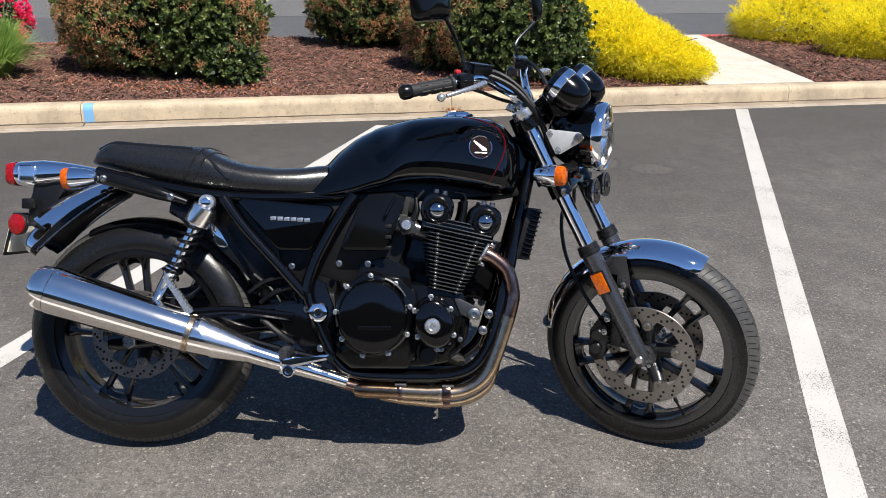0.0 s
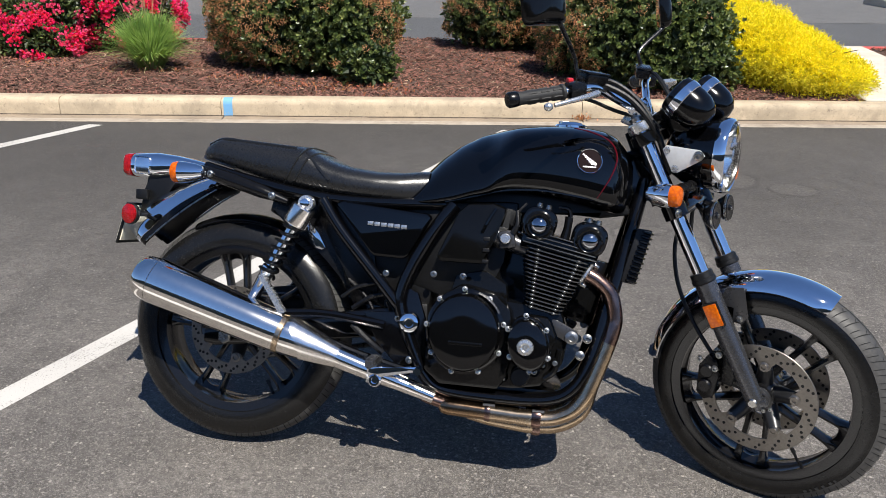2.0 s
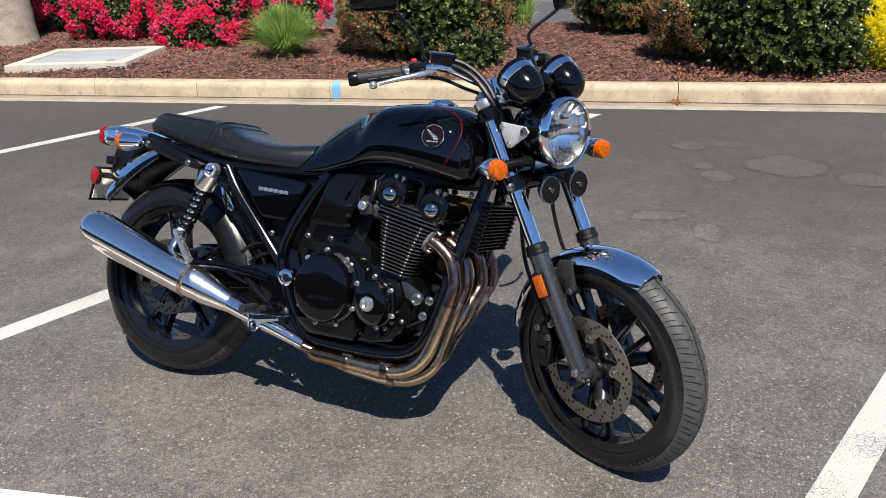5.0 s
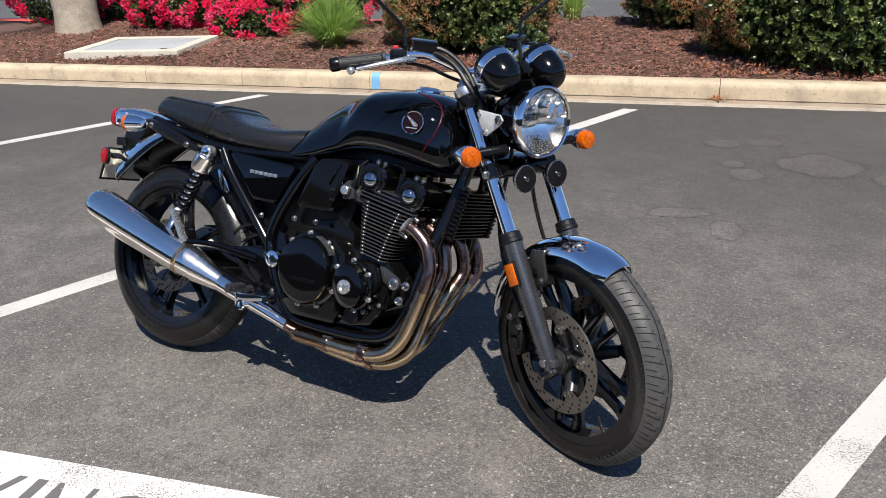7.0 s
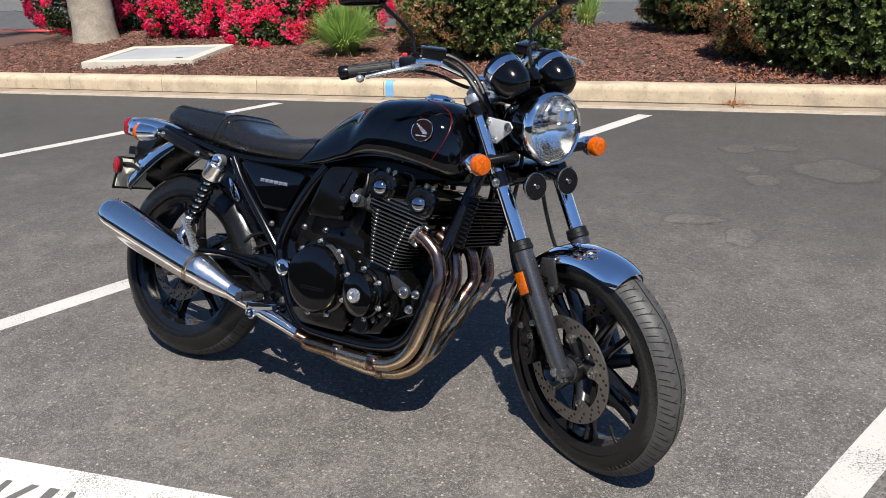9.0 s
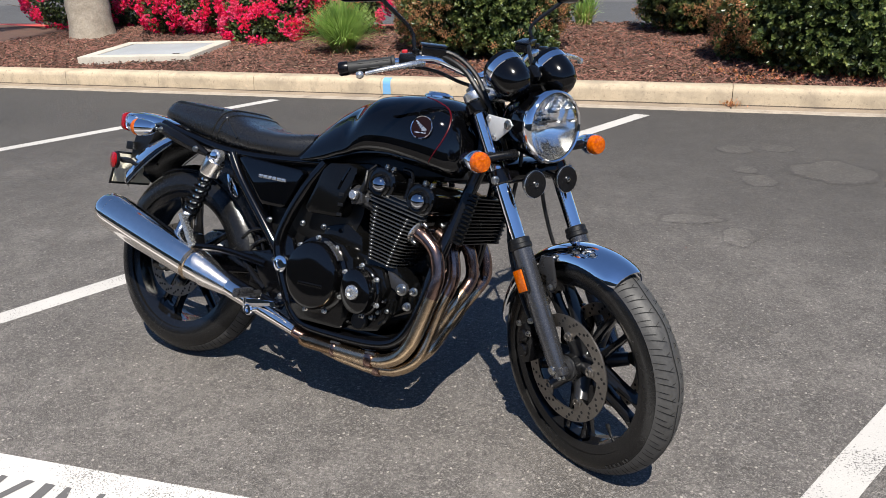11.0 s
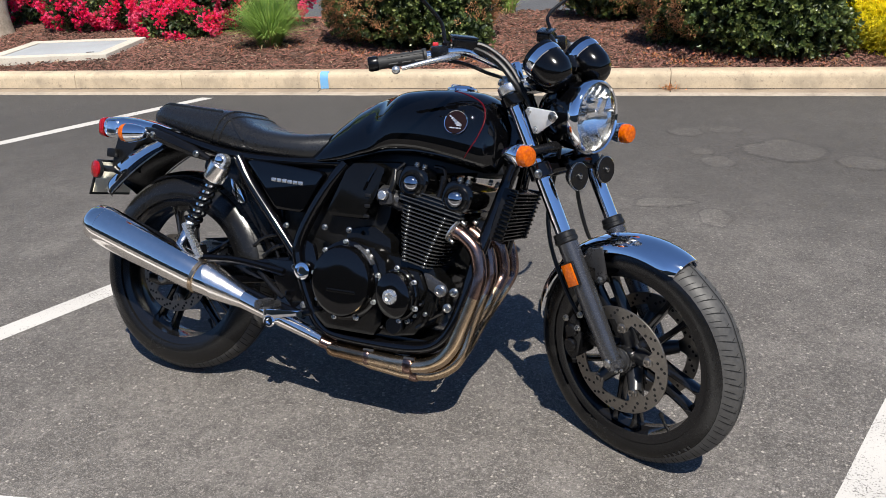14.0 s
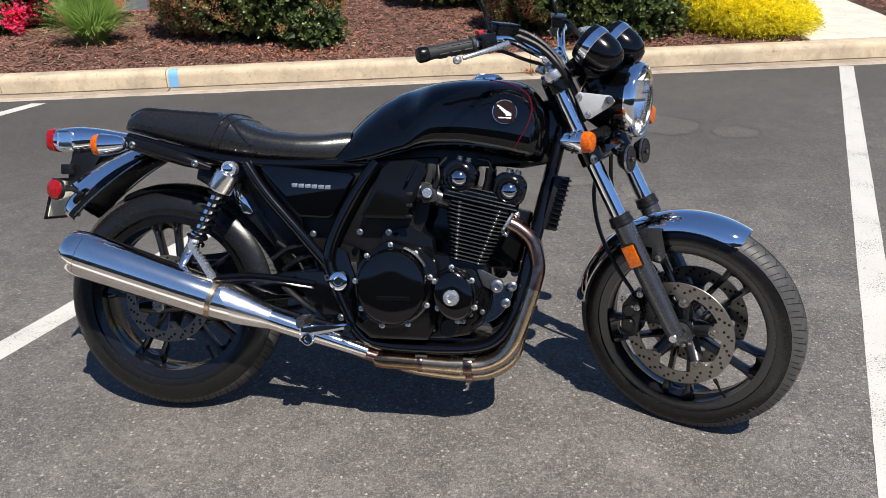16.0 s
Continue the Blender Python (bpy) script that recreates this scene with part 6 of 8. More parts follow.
# headstock and backbone
bm = bmesh.new()
tube(bm, [(1.188, 0, 0.79), (1.098, 0, 0.985)], 0.032, 18)
tube(bm, [(1.12, 0, 0.90), (0.95, 0, 0.86), (0.70, 0, 0.79), (0.55, 0, 0.73)], 0.035, 12)
prism(bm, [(1.13, 0.78), (1.16, 0.86), (1.08, 0.92), (0.98, 0.86), (1.08, 0.76)], -0.05, 0.05, 0.01)
bp("headstock", bm, M["frame_black"])
# airbox and wiring behind the covers
bm = bmesh.new()
prism(bm, [(0.47, 0.745), (0.80, 0.765), (0.795, 0.70), (0.745, 0.60), (0.77, 0.53), (0.60, 0.49), (0.50, 0.52)], -0.10, 0.10, 0.02)
bp("airbox", bm, M["matt_black"])
bm = bmesh.new()
prism(bm, [(0.62, 0.80), (1.07, 0.81), (1.10, 0.75), (1.02, 0.735), (0.85, 0.752), (0.66, 0.72)], -0.080, 0.080, 0.015)
bp("wiring_tray", bm, M["matt_black"])
# dark inner rear guard and battery box
bm = bmesh.new()
prism(bm, [(0.25, 0.735), (0.60, 0.74), (0.57, 0.44), (0.47, 0.42), (0.39, 0.47), (0.325, 0.50), (0.30, 0.60)], -0.095, 0.095, 0.02)
prism(bm, [(0.44, 0.47), (0.57, 0.47), (0.58, 0.28), (0.50, 0.29), (0.47, 0.38)], -0.115, 0.115, 0.012)
bp("battery_box", bm, M["matt_black"])
bm = bmesh.new()
prism(bm, [(0.10, 0.735), (0.33, 0.735), (0.40, 0.47), (0.352, 0.44), (0.318, 0.51), (0.278, 0.57), (0.222, 0.622), (0.15, 0.667), (0.09, 0.69)], -0.088, 0.088, 0.012)
liner = bp("wheel_arch_liner", bm, M["satin_black"], label="black plastic liner ahead of the rear wheel")
for s in (-1, 1):
    bm = bmesh.new()
    prism(bm, [(0.206, 0.668), (0.222, 0.664), (0.246, 0.636), (0.266, 0.600), (0.254, 0.594), (0.236, 0.598), (0.216, 0.628)], s * 0.092, s * 0.100, 0.003)
    bp("liner_cap", bm, M["chrome"], liner, "small chrome cover plate")

# --- engine
CYL_DOWN, CYL_UP = Vector((0.879, 0, 0.474)), Vector((0.914, 0, 0.636))
CA = (CYL_UP - CYL_DOWN).normalized()
CF_ = Vector((CA.z, 0, -CA.x))
bm = bmesh.new()
prism(bm, [(0.575, 0.30), (0.585, 0.40), (0.60, 0.49), (0.66, 0.535), (0.76, 0.515), (0.80, 0.48), (0.815, 0.40), (0.80, 0.30), (0.78, 0.262), (0.62, 0.262)], -0.175, 0.175, 0.016)
prism(bm, [(0.78, 0.50), (0.93, 0.485), (0.955, 0.42), (0.945, 0.34), (0.89, 0.275), (0.82, 0.262), (0.77, 0.262)], -0.142, 0.142, 0.014)
prism(bm, [(0.80, 0.40), (0.83, 0.47), (0.90, 0.465), (0.925, 0.41), (0.90, 0.35), (0.84, 0.32)], -0.170, 0.170, 0.012)
prism(bm, [(0.62, 0.48), (0.64, 0.555), (0.72, 0.575), (0.78, 0.54), (0.79, 0.48)], -0.11, 0.11, 0.012)
crank = bp("crankcase", bm, M["engine_black"], label="black engine crankcase")
# barrel core and fins
bm = bmesh.new()
box(bm, (CYL_DOWN + CYL_UP) / 2, (0.090, 0.290, 0.18), CA.to_track_quat("Z", "Y").to_matrix().to_4x4(), 0.012)
barrel = bp("cylinder_block", bm, M["engine_black"], label="air-cooled four-cylinder barrel")
turn = Matrix((CF_, Vector((0, 1, 0)), CA)).transposed().to_4x4()
for k in range(15):
    t = k / 14
    p = CYL_DOWN.lerp(CYL_UP, 0.06 + t * 0.90)
    w = float(np.interp(t, (0, 0.15, 0.5, 0.8, 1), (0.112, 0.122, 0.155, 0.186, 0.196)))
    L_ = 0.330 + 0.024 * min(1, t * 2)
    tmp = []
    for i in range(64):
        a = 2 * math.pi * i / 64
        c, sn = math.cos(a), math.sin(a)
        x = w / 2 * math.copysign(abs(c) ** 0.45, c)
        y = L_ / 2 * math.copysign(abs(sn) ** 0.30, sn)
        y *= 1 + 0.022 * (math.exp(-((x / w + 0.27) / 0.09) ** 2) + math.exp(-((x / w - 0.27) / 0.09) ** 2))
        x *= 1 - 0.035 * (0.5 - 0.5 * math.cos(4 * 2 * math.pi * (y / L_ + 0.5)))
        tmp.append((x, y))
    bm = bmesh.new()
    loft(bm, [[p + CF_ * x * q + Vector((0, y * q, 0)) + CA * h for x, y in tmp] for h, q in ((-0.0020, 0.982), (-0.0012, 1), (0.0012, 1), (0.0020, 0.982))])
    bp("cooling_fin", bm, M["fin"], barrel, smooth=30)
for s in (-1, 1):
    for q in (-0.032, 0.032):
        for k in range(15):
            t = k / 14
            bm = bmesh.new()
            p = CYL_DOWN.lerp(CYL_UP, 0.06 + t * 0.90) + CF_ * q * (0.95 + 0.75 * t) + Vector((0, s * (0.163 + 0.012 * min(1, t * 2)), 0))
            lathe(bm, [(0.002, -0.0045), (0.0065, -0.003), (0.008, 0), (0.0065, 0.003), (0.002, 0.0045)], p, CA, 10)
            bp("fin_boss", bm, M["fin"], barrel, smooth=60)
# head with two cam housings
bm = bmesh.new()
box(bm, CYL_UP + CA * 0.016, (0.150, 0.315, 0.04), turn, 0.008)
head_ = bp("cylinder_head", bm, M["engine_black"], label="black cylinder head")
for k in range(4):
    bm = bmesh.new()
    box(bm, CYL_UP + CA * (0.006 + 0.0105 * k), (0.198 - 0.012 * k, 0.350 - 0.008 * k, 0.0032), turn, 0.001)
    bp("head_fin", bm, M["fin"], head_)
for cx, cz in ((0.857, 0.710), (0.990, 0.678)):
    c = Vector((cx, 0, cz))
    bm = bmesh.new()
    rings = []
    for y, q in ((-0.164, 0.86), (-0.160, 0.96), (-0.150, 1), (0.150, 1), (0.160, 0.96), (0.164, 0.86)):
        ring = []
        for i in range(24):
            a = 2 * math.pi * i / 24
            x, z = math.cos(a), math.sin(a)
            ring.append(c + CF_ * (0.046 * q * math.copysign(abs(x) ** 0.75, x)) + CA * (0.044 * q * math.copysign(abs(z) ** 0.75, z)) + Vector((0, y, 0)))
        rings.append(ring)
    loft(bm, rings)
    box(bm, c - CA * 0.045, (0.070, 0.30, 0.06), turn, 0.010)
    cov = bp("cam_cover", bm, M["engine_cover"], None, "glossy black cam cover")
    for s in (-1, 1):
        bm = bmesh.new()
        lathe(bm, [(0.036, 0), (0.038, 0.003), (0.038, 0.006), (0.034, 0.008), (0.034, 0.012), (0.030, 0.016), (0.026, 0.014)], c + Vector((0, s * 0.158, -0.004)), (0, s, 0), 28)
        bp("cam_cap_ring", bm, M["engine_black"], cov)
        bm = bmesh.new()
        lathe(bm, [(0.0245, 0.005), (0.0245, 0.013), (0.022, 0.021), (0.016, 0.027), (0.009, 0.030), (0.001, 0.031)], c + Vector((0, s * 0.158, -0.004)), (0, s, 0), 28)
        bp("cam_cap", bm, M["dark_chrome"], cov, "domed chrome cap")
        for q in (-1, 1):
            bm = bmesh.new()
            bolt(bm, c + CA * 0.044 + CF_ * q * 0.012 + Vector((0, s * 0.135, 0)), CA, 0.007, 0.010)
            bp("cover_bolt", bm, M["steel"], cov)
for y in (-0.125, -0.045, 0.045, 0.125):
    bm = bmesh.new()
    p = Vector((0.923, y, 0.66))
    tube(bm, [p, p + CA * 0.04, p + CA * 0.075 + Vector((-0.004, 0, 0))], [0.013, 0.010, 0.010], 10)
    tube(bm, [p + CA * 0.075, p + CA * 0.095 + Vector((-0.012, 0, 0)), p + CA * 0.10 + Vector((-0.04, 0, 0))], 0.005, 6)
    plug = bp("spark_plug_cap", bm, M["satin_black"])
    bm = bmesh.new()
    lathe(bm, [(0.013, 0), (0.015, 0.002), (0.015, 0.012), (0.012, 0.014)], p - CA * 0.01, CA, 12)
    bp("plug_collar", bm, M["alloy"], plug)
# throttle bodies
for y in (-0.120, -0.042, 0.042, 0.120):
    bm = bmesh.new()
    tube(bm, [(0.835, y, 0.640), (0.790, y, 0.655), (0.745, y, 0.668)], [0.024, 0.026, 0.028], 16)
    lathe(bm, [(0.030, 0), (0.030, 0.012)], (0.765, y, 0.662), (-1, 0, 0.3), 16)
    bp("throttle_body", bm, M["alloy_dark"], head_)
for s in (-1, 1):
    bm = bmesh.new()
    box(bm, (0.775, s * 0.150, 0.662), (0.044, 0.022, 0.048), (0, -10, 0), 0.008)
    lathe(bm, [(0.016, 0), (0.016, 0.010), (0.013, 0.013), (0.001, 0.014)], (0.772, s * 0.160, 0.665), (0, s, 0), 18)
    sensor = bp("throttle_sensor", bm, M["alloy_dark"], head_, "dull grey throttle end")
    bm = bmesh.new()
    lathe(bm, [(0.0135, 0), (0.0135, 0.003), (0.011, 0.005), (0.001, 0.005)], (0.772, s * 0.1735, 0.665), (0, s, 0), 18)
    bp("sensor_cap", bm, M["alloy"], sensor, "round bare alloy cap")
    bm = bmesh.new()
    tube(bm, [(0.79, s * 0.155, 0.68), (0.80, s * 0.158, 0.705), (0.797, s * 0.15, 0.74)], [0.010, 0.006, 0.004], 8)
    bp("cable_elbow", bm, M["matt_black"], sensor)
    for pts, rad in (([(0.79, 0.14, 0.70), (0.80, 0.15, 0.735), (0.82, 0.14, 0.76)], 0.004),):
        bm = bmesh.new()
        tube(bm, [(x, s * y, z) for x, y, z in pts], rad, 8)
        bp("breather_hose", bm, M["matt_black"], head_)


def round_cover(name, c, rx, rz, y0, y1, mat, label, s, tilt=0.0, bolts=8, parent=None, clip=None):
    bm = bmesh.new()
    rings = []
    for q, h in ((1.10, 0), (1.10, 0.25), (1.05, 0.33), (1.0, 0.36), (0.985, 0.75), (0.93, 0.95), (0.85, 1.0), (0.4, 1.03), (0.02, 1.035)):
        ring = []
        for i in range(48):
            a = 2 * math.pi * i / 48
            x, z = rx * q * math.cos(a), rz * q * math.sin(a)
            x, z = x * math.cos(tilt) - z * math.sin(tilt), x * math.sin(tilt) + z * math.cos(tilt)
            ring.append((c[0] + x, s * (y0 + (y1 - y0) * h), c[1] + z))
        rings.append(ring)
    loft(bm, rings)
    ob = bp(name, bm, mat, None, label, 40)
    for k in range(bolts):
        a = 2 * math.pi * (k + 0.35) / bolts
        x, z = rx * 1.08 * math.cos(a), rz * 1.08 * math.sin(a)
        x, z = x * math.cos(tilt) - z * math.sin(tilt), x * math.sin(tilt) + z * math.cos(tilt)
        bm = bmesh.new()
        bolt(bm, (c[0] + x, s * (y0 + (y1 - y0) * 0.25), c[1] + z), (0, s, 0), 0.0060, 0.012)
        bp("cover_bolt", bm, M["alloy"], ob)
    return ob


for s in (-1, 1):
    clutch = round_cover("clutch_cover" if s < 0 else "alternator_cover", (0.683, 0.412), 0.096, 0.104, 0.168, 0.222, M["engine_cover"], "glossy black round engine cover", s, bolts=9)
    for k in range(8):
        bm = bmesh.new()
        box(bm, (0.650 + 0.0115 * k, s * 0.2235, 0.386), (0.0085, 0.003, 0.010), bevel=0.001)
        bp("lettering_bar", bm, M["engine_black"], clutch)
    for k in range(5):
        bm = bmesh.new()
        tube(bm, [(0.683 + math.cos(q) * 0.104, s * (0.186 + 0.006 * k), 0.412 + math.sin(q) * 0.112) for q in np.linspace(0.55, 1.25, 7)], 0.0022, 5)
        bp("cover_rib", bm, M["fin"], clutch)
    pulse = round_cover("pulse_cover" if s < 0 else "starter_cover", (0.851, 0.395), 0.053, 0.068, 0.168, 0.228, M["engine_cover"], "glossy black pear-shaped engine cover", s, 0.25, 6)
    bm = bmesh.new()
    lathe(bm, [(0.021, 0), (0.022, 0.003), (0.020, 0.007), (0.012, 0.008), (0.008, 0.005), (0.001, 0.005)], (0.846, s * 0.229, 0.392), (0, s, 0), 24)
    bp("inspection_cap", bm, M["alloy"], pulse, "satin alloy inspection cap")
    # front engine hanger with two bolts
    bm = bmesh.new()
    prism(bm, [(0.905, 0.462), (0.925, 0.458), (0.975, 0.434), (0.984, 0.416), (0.974, 0.401), (0.955, 0.400), (0.925, 0.415)], s * 0.140, s * 0.150, 0.004)
    hang = bp("engine_hanger", bm, M["alloy_dark"])
    for q, r in (((0.963, 0.416), 0.014), ((1.004, 0.417), 0.010), ((0.988, 0.371), 0.010)):
        bm = bmesh.new()
        lathe(bm, [(r * 1.25, 0), (r * 1.25, 0.003), (r, 0.004), (r, 0.012), (r * 0.6, 0.013), (r * 0.5, 0.008)], (q[0], s * 0.152, q[1]), (0, s, 0), 14)
        bp("hanger_bolt", bm, M["steel"], hang)
    bm = bmesh.new()
    lathe(bm, [(0.026, 0), (0.026, 0.012), (0.022, 0.016), (0.008, 0.016)], (0.835, s * 0.150, 0.300), (0, s, 0), 18)
    bp("oil_plug", bm, M["matt_black"], crank)
    for q, r in (((0.872, 0.318), 0.008), ((0.893, 0.336), 0.006), ((0.905, 0.372), 0.006), ((0.79, 0.292), 0.007), ((0.925, 0.345), 0.007)):
        bm = bmesh.new()
        lathe(bm, [(r * 1.9, 0), (r * 1.9, 0.012), (r * 1.5, 0.015), (r * 1.5, 0.015)], (q[0], s * 0.140, q[1]), (0, s, 0), 14)
        bp("case_boss", bm, M["engine_black"], crank)
        bm = bmesh.new()
        bolt(bm, (q[0], s * 0.155, q[1]), (0, s, 0), r * 0.8, 0.007)
        bp("case_bolt", bm, M["steel"], crank)
    bm = bmesh.new()
    tube(bm, [(0.90, s * 0.145, 0.30), (0.925, s * 0.150, 0.325), (0.935, s * 0.146, 0.38)], 0.008, 8)
    bp("oil_pipe", bm, M["engine_black"], crank)
bm = bmesh.new()
prism(bm, [(0.60, 0.265), (0.63, 0.222), (0.72, 0.205), (0.90, 0.213), (0.95, 0.265)], -0.12, 0.13, 0.012)
bp("sump", bm, M["engine_black"], crank)

# oil cooler in front of the down tubes
bm = bmesh.new()
box(bm, (1.108, 0, 0.64), (0.018, 0.225, 0.135), (0, 14, 0), 0.002)
cooler = bp("oil_cooler", bm, M["groove"], label="black finned oil cooler")
for s in (-1, 1):
    bm = bmesh.new()
    prism(bm, [(1.112, 0.716), (1.152, 0.712), (1.118, 0.566), (1.078, 0.572)], s * 0.112, s * 0.128, 0.005)
    bp("cooler_end", bm, M["matt_black"], cooler)
for k in range(14):
    t = (k + 0.5) / 14
    bm = bmesh.new()
    box(bm, (1.130 - 0.038 * t, 0, 0.712 - 0.143 * t), (0.042, 0.226, 0.0035), (0, 14, 0), 0.001)
    bp("cooler_fin", bm, M["satin_black"], cooler)
for s in (-1, 1):
    for k in range(11):
        t = k / 10
        bm = bmesh.new()
        lathe(bm, [(0.010, -0.0045), (0.0165, -0.002), (0.0165, 0.002), (0.010, 0.0045)], (1.140 - 0.034 * t, s * 0.124, 0.705 - 0.130 * t), (-0.26, 0, -1), 10)
        bp("cooler_rib", bm, M["engine_black"], cooler)

# --- exhaust
outs = ((-0.150, -0.150, 0.193, 1.000), (-0.052, -0.100, 0.161, 1.006), (0.052, -0.062, 0.190, 0.990), (0.150, -0.020, 0.168, 0.990))
for k, (ye, yc, ze, xb) in enumerate(outs):
    mid = (ye + yc) / 2
    yb = ye + (0.020 if k > 1 else 0.0)
    line = spline([(0.990, ye, 0.588), (1.020, ye, 0.572), (1.055, (ye + yb) / 2, 0.538), (1.0705, yb * 0.99, 0.480), (1.067, yb * 0.96 + yc * 0.04, 0.440), (1.050, mid * 0.7 + yb * 0.3, 0.378), (xb + 0.025, mid, 0.300), (xb + 0.007, yc * 0.7 + mid * 0.3, ze + 0.064), (xb - 0.021, yc, ze + 0.029), (xb - 0.064, yc, ze + 0.006), (xb - 0.110, yc, ze - 0.001), (0.855, yc, ze)], 6)
    bm = bmesh.new()
    tube(bm, line[:28], 0.0205, 16, 1)
    bp("header_bend", bm, M["pipe_hot"], label="browned steel header bend")
    bm = bmesh.new()
    tube(bm, line[27:], 0.0205, 16, 1)
    bp("header_pipe", bm, M["pipe"], label="golden heat-tinted steel header pipe")
    bm = bmesh.new()
    lathe(bm, [(0.020, 0), (0.034, 0.001), (0.036, 0.006), (0.030, 0.010), (0.022, 0.010)], (0.983, ye, 0.590), (0.87, 0, -0.5), 18)
    fl = bp("header_flange", bm, M["alloy"], None, "alloy header flange")
    for q in (-1, 1):
        bm = bmesh.new()
        bolt(bm, Vector((0.992, ye, 0.586)) + Vector((0.5, 0, 0.87)) * 0.030 * q, (0.87, 0, -0.5), 0.006, 0.014)
        bp("flange_nut", bm, M["steel"], fl)


def duct(bm, rows):
    """A flattened pipe through rows of x, y, z, half width, half height."""
    sq = lambda v: math.copysign(abs(v) ** 0.62, v)
    loft(bm, [[(x, yc + w * sq(math.cos(a)), zc + h * sq(math.sin(a))) for a in (2 * math.pi * i / 32 for i in range(32))] for x, yc, zc, w, h in rows])


bm = bmesh.new()
duct(bm, ((0.884, -0.150, 0.192, 0.022, 0.0215), (0.862, -0.150, 0.192, 0.022, 0.0215), (0.835, -0.140, 0.192, 0.030, 0.0205), (0.757, -0.135, 0.195, 0.034, 0.0220)))
duct(bm, ((0.884, -0.100, 0.160, 0.022, 0.0210), (0.855, -0.095, 0.162, 0.040, 0.0205), (0.760, -0.095, 0.172, 0.046, 0.0205), (0.700, -0.105, 0.184, 0.036, 0.0200)))
coll = bp("collector", bm, M["pipe"], label="heat-tinted steel collector under the engine", smooth=50)
bm = bmesh.new()
duct(bm, ((0.762, -0.135, 0.195, 0.0335, 0.0215), (0.700, -0.137, 0.198, 0.0335, 0.0225), (0.652, -0.140, 0.200, 0.0330, 0.0220), (0.634, -0.142, 0.201, 0.0300, 0.0195), (0.626, -0.144, 0.202, 0.0220, 0.0130)))
bp("collector_box", bm, M["pipe_brown"], coll, "browned rear half of the collector", smooth=50)
bm = bmesh.new()
tube(bm, [(0.66, -0.144, 0.201), (0.61, -0.158, 0.217), (0.58, -0.163, 0.228)], 0.0165, 14)
bp("link_pipe", bm, M["pipe_hot"], coll)
for rows in (((0.899, -0.150, 0.193, 0.0235, 0.0235), (0.893, -0.150, 0.193, 0.0250, 0.0250), (0.880, -0.150, 0.193, 0.0250, 0.0250), (0.875, -0.150, 0.193, 0.0235, 0.0235)),
             ((0.899, -0.100, 0.160, 0.0230, 0.0230), (0.893, -0.100, 0.160, 0.0245, 0.0245), (0.880, -0.100, 0.160, 0.0245, 0.0245), (0.875, -0.100, 0.160, 0.0230, 0.0230)),
             ((0.764, -0.135, 0.195, 0.0345, 0.0228), (0.761, -0.135, 0.195, 0.0360, 0.0245), (0.752, -0.135, 0.195, 0.0360, 0.0245), (0.749, -0.135, 0.195, 0.0345, 0.0228))):
    bm = bmesh.new()
    duct(bm, rows)
    cl = bp("exhaust_clamp", bm, M["pipe_hot"], coll)
    bm = bmesh.new()
    r = rows[1]
    tube(bm, [(r[0] - 0.018, r[1] - r[3] * 0.6, r[2] + r[4] * 0.85), (r[0] + 0.014, r[1] - r[3] * 0.6, r[2] + r[4] * 0.85)], 0.005, 8)
    bp("clamp_bolt", bm, M["alloy_dark"], cl)
# muffler: a long megaphone rising to the rear
MA, MB = Vector((-0.228, -0.2127, 0.4962)), Vector((0.610, -0.165, 0.226))
MD = (MB - MA).normalized()
ML = (MB - MA).length
bm = bmesh.new()
lathe(bm, [(0.034, 0.010), (0.039, 0.0), (0.050, 0.003), (0.0585, 0.016), (0.0620, 0.040), (0.0622, 0.050)], MA, MD, 48)
lathe(bm, [(0.0600, 0.050), (0.0638, 0.052), (0.0642, 0.056), (0.0628, 0.20), (0.0595, 0.33), (0.0565, 0.420), (0.0535, 0.434)], MA, MD, 48)
muff = bp("muffler", bm, M["chrome_worn"], label="long chrome megaphone muffler")
bm = bmesh.new()
lathe(bm, [(0.0545, 0.426), (0.0572, 0.428), (0.0572, 0.440), (0.0545, 0.442)], MA, MD, 48)
bp("muffler_band", bm, M["pipe"], muff, "discoloured steel band")
bm = bmesh.new()
lathe(bm, [(0.0530, 0.440), (0.0540, 0.448), (0.0475, 0.500), (0.0418, 0.530), (0.0300, 0.590), (0.0298, 0.620), (0.0285, 0.665), (0.0260, 0.720), (0.0220, 0.790), (0.0185, ML), (0.012, ML + 0.001)], MA, MD, 40)
cone = bp("muffler_cone", bm, M["chrome_worn"], muff, "tapered chrome front cone")
# heat shield over the outer side of the cone, its rear edge swept forward underneath
SHIELD_T = [0.452, 0.470, 0.530, 0.596, 0.604]
SHIELD_R = [0.0574, 0.0556, 0.0448, 0.0318, 0.0312]
sd, up = frame_of(MD)
base_a = math.atan2(Vector((0, -0.8, 0.6)).dot(up), Vector((0, -0.8, 0.6)).dot(sd))
turn_ = 1 if (sd * -math.sin(base_a) + up * math.cos(base_a)).z > 0 else -1
rings = []
for i in range(29):
    f = i / 28
    a = base_a + turn_ * radians(-95 + 165 * f)
    t0 = 0.452 + 0.052 / (1 + math.exp((f - 0.42) * 14))
    rows = [(t, float(np.interp(t, SHIELD_T, SHIELD_R))) for t in (t0 + (0.600 - t0) * j / 14 for j in range(15))]
    e = sd * math.cos(a) + up * math.sin(a)
    rings.append([MA + MD * t + e * r for t, r in rows] + [MA + MD * t + e * (r - 0.0016) for t, r in rows[::-1]])
bm = bmesh.new()
loft(bm, rings)
bp("heat_shield", bm, M["shield_chrome"], muff, "polished heat shield on the front cone", smooth=40)
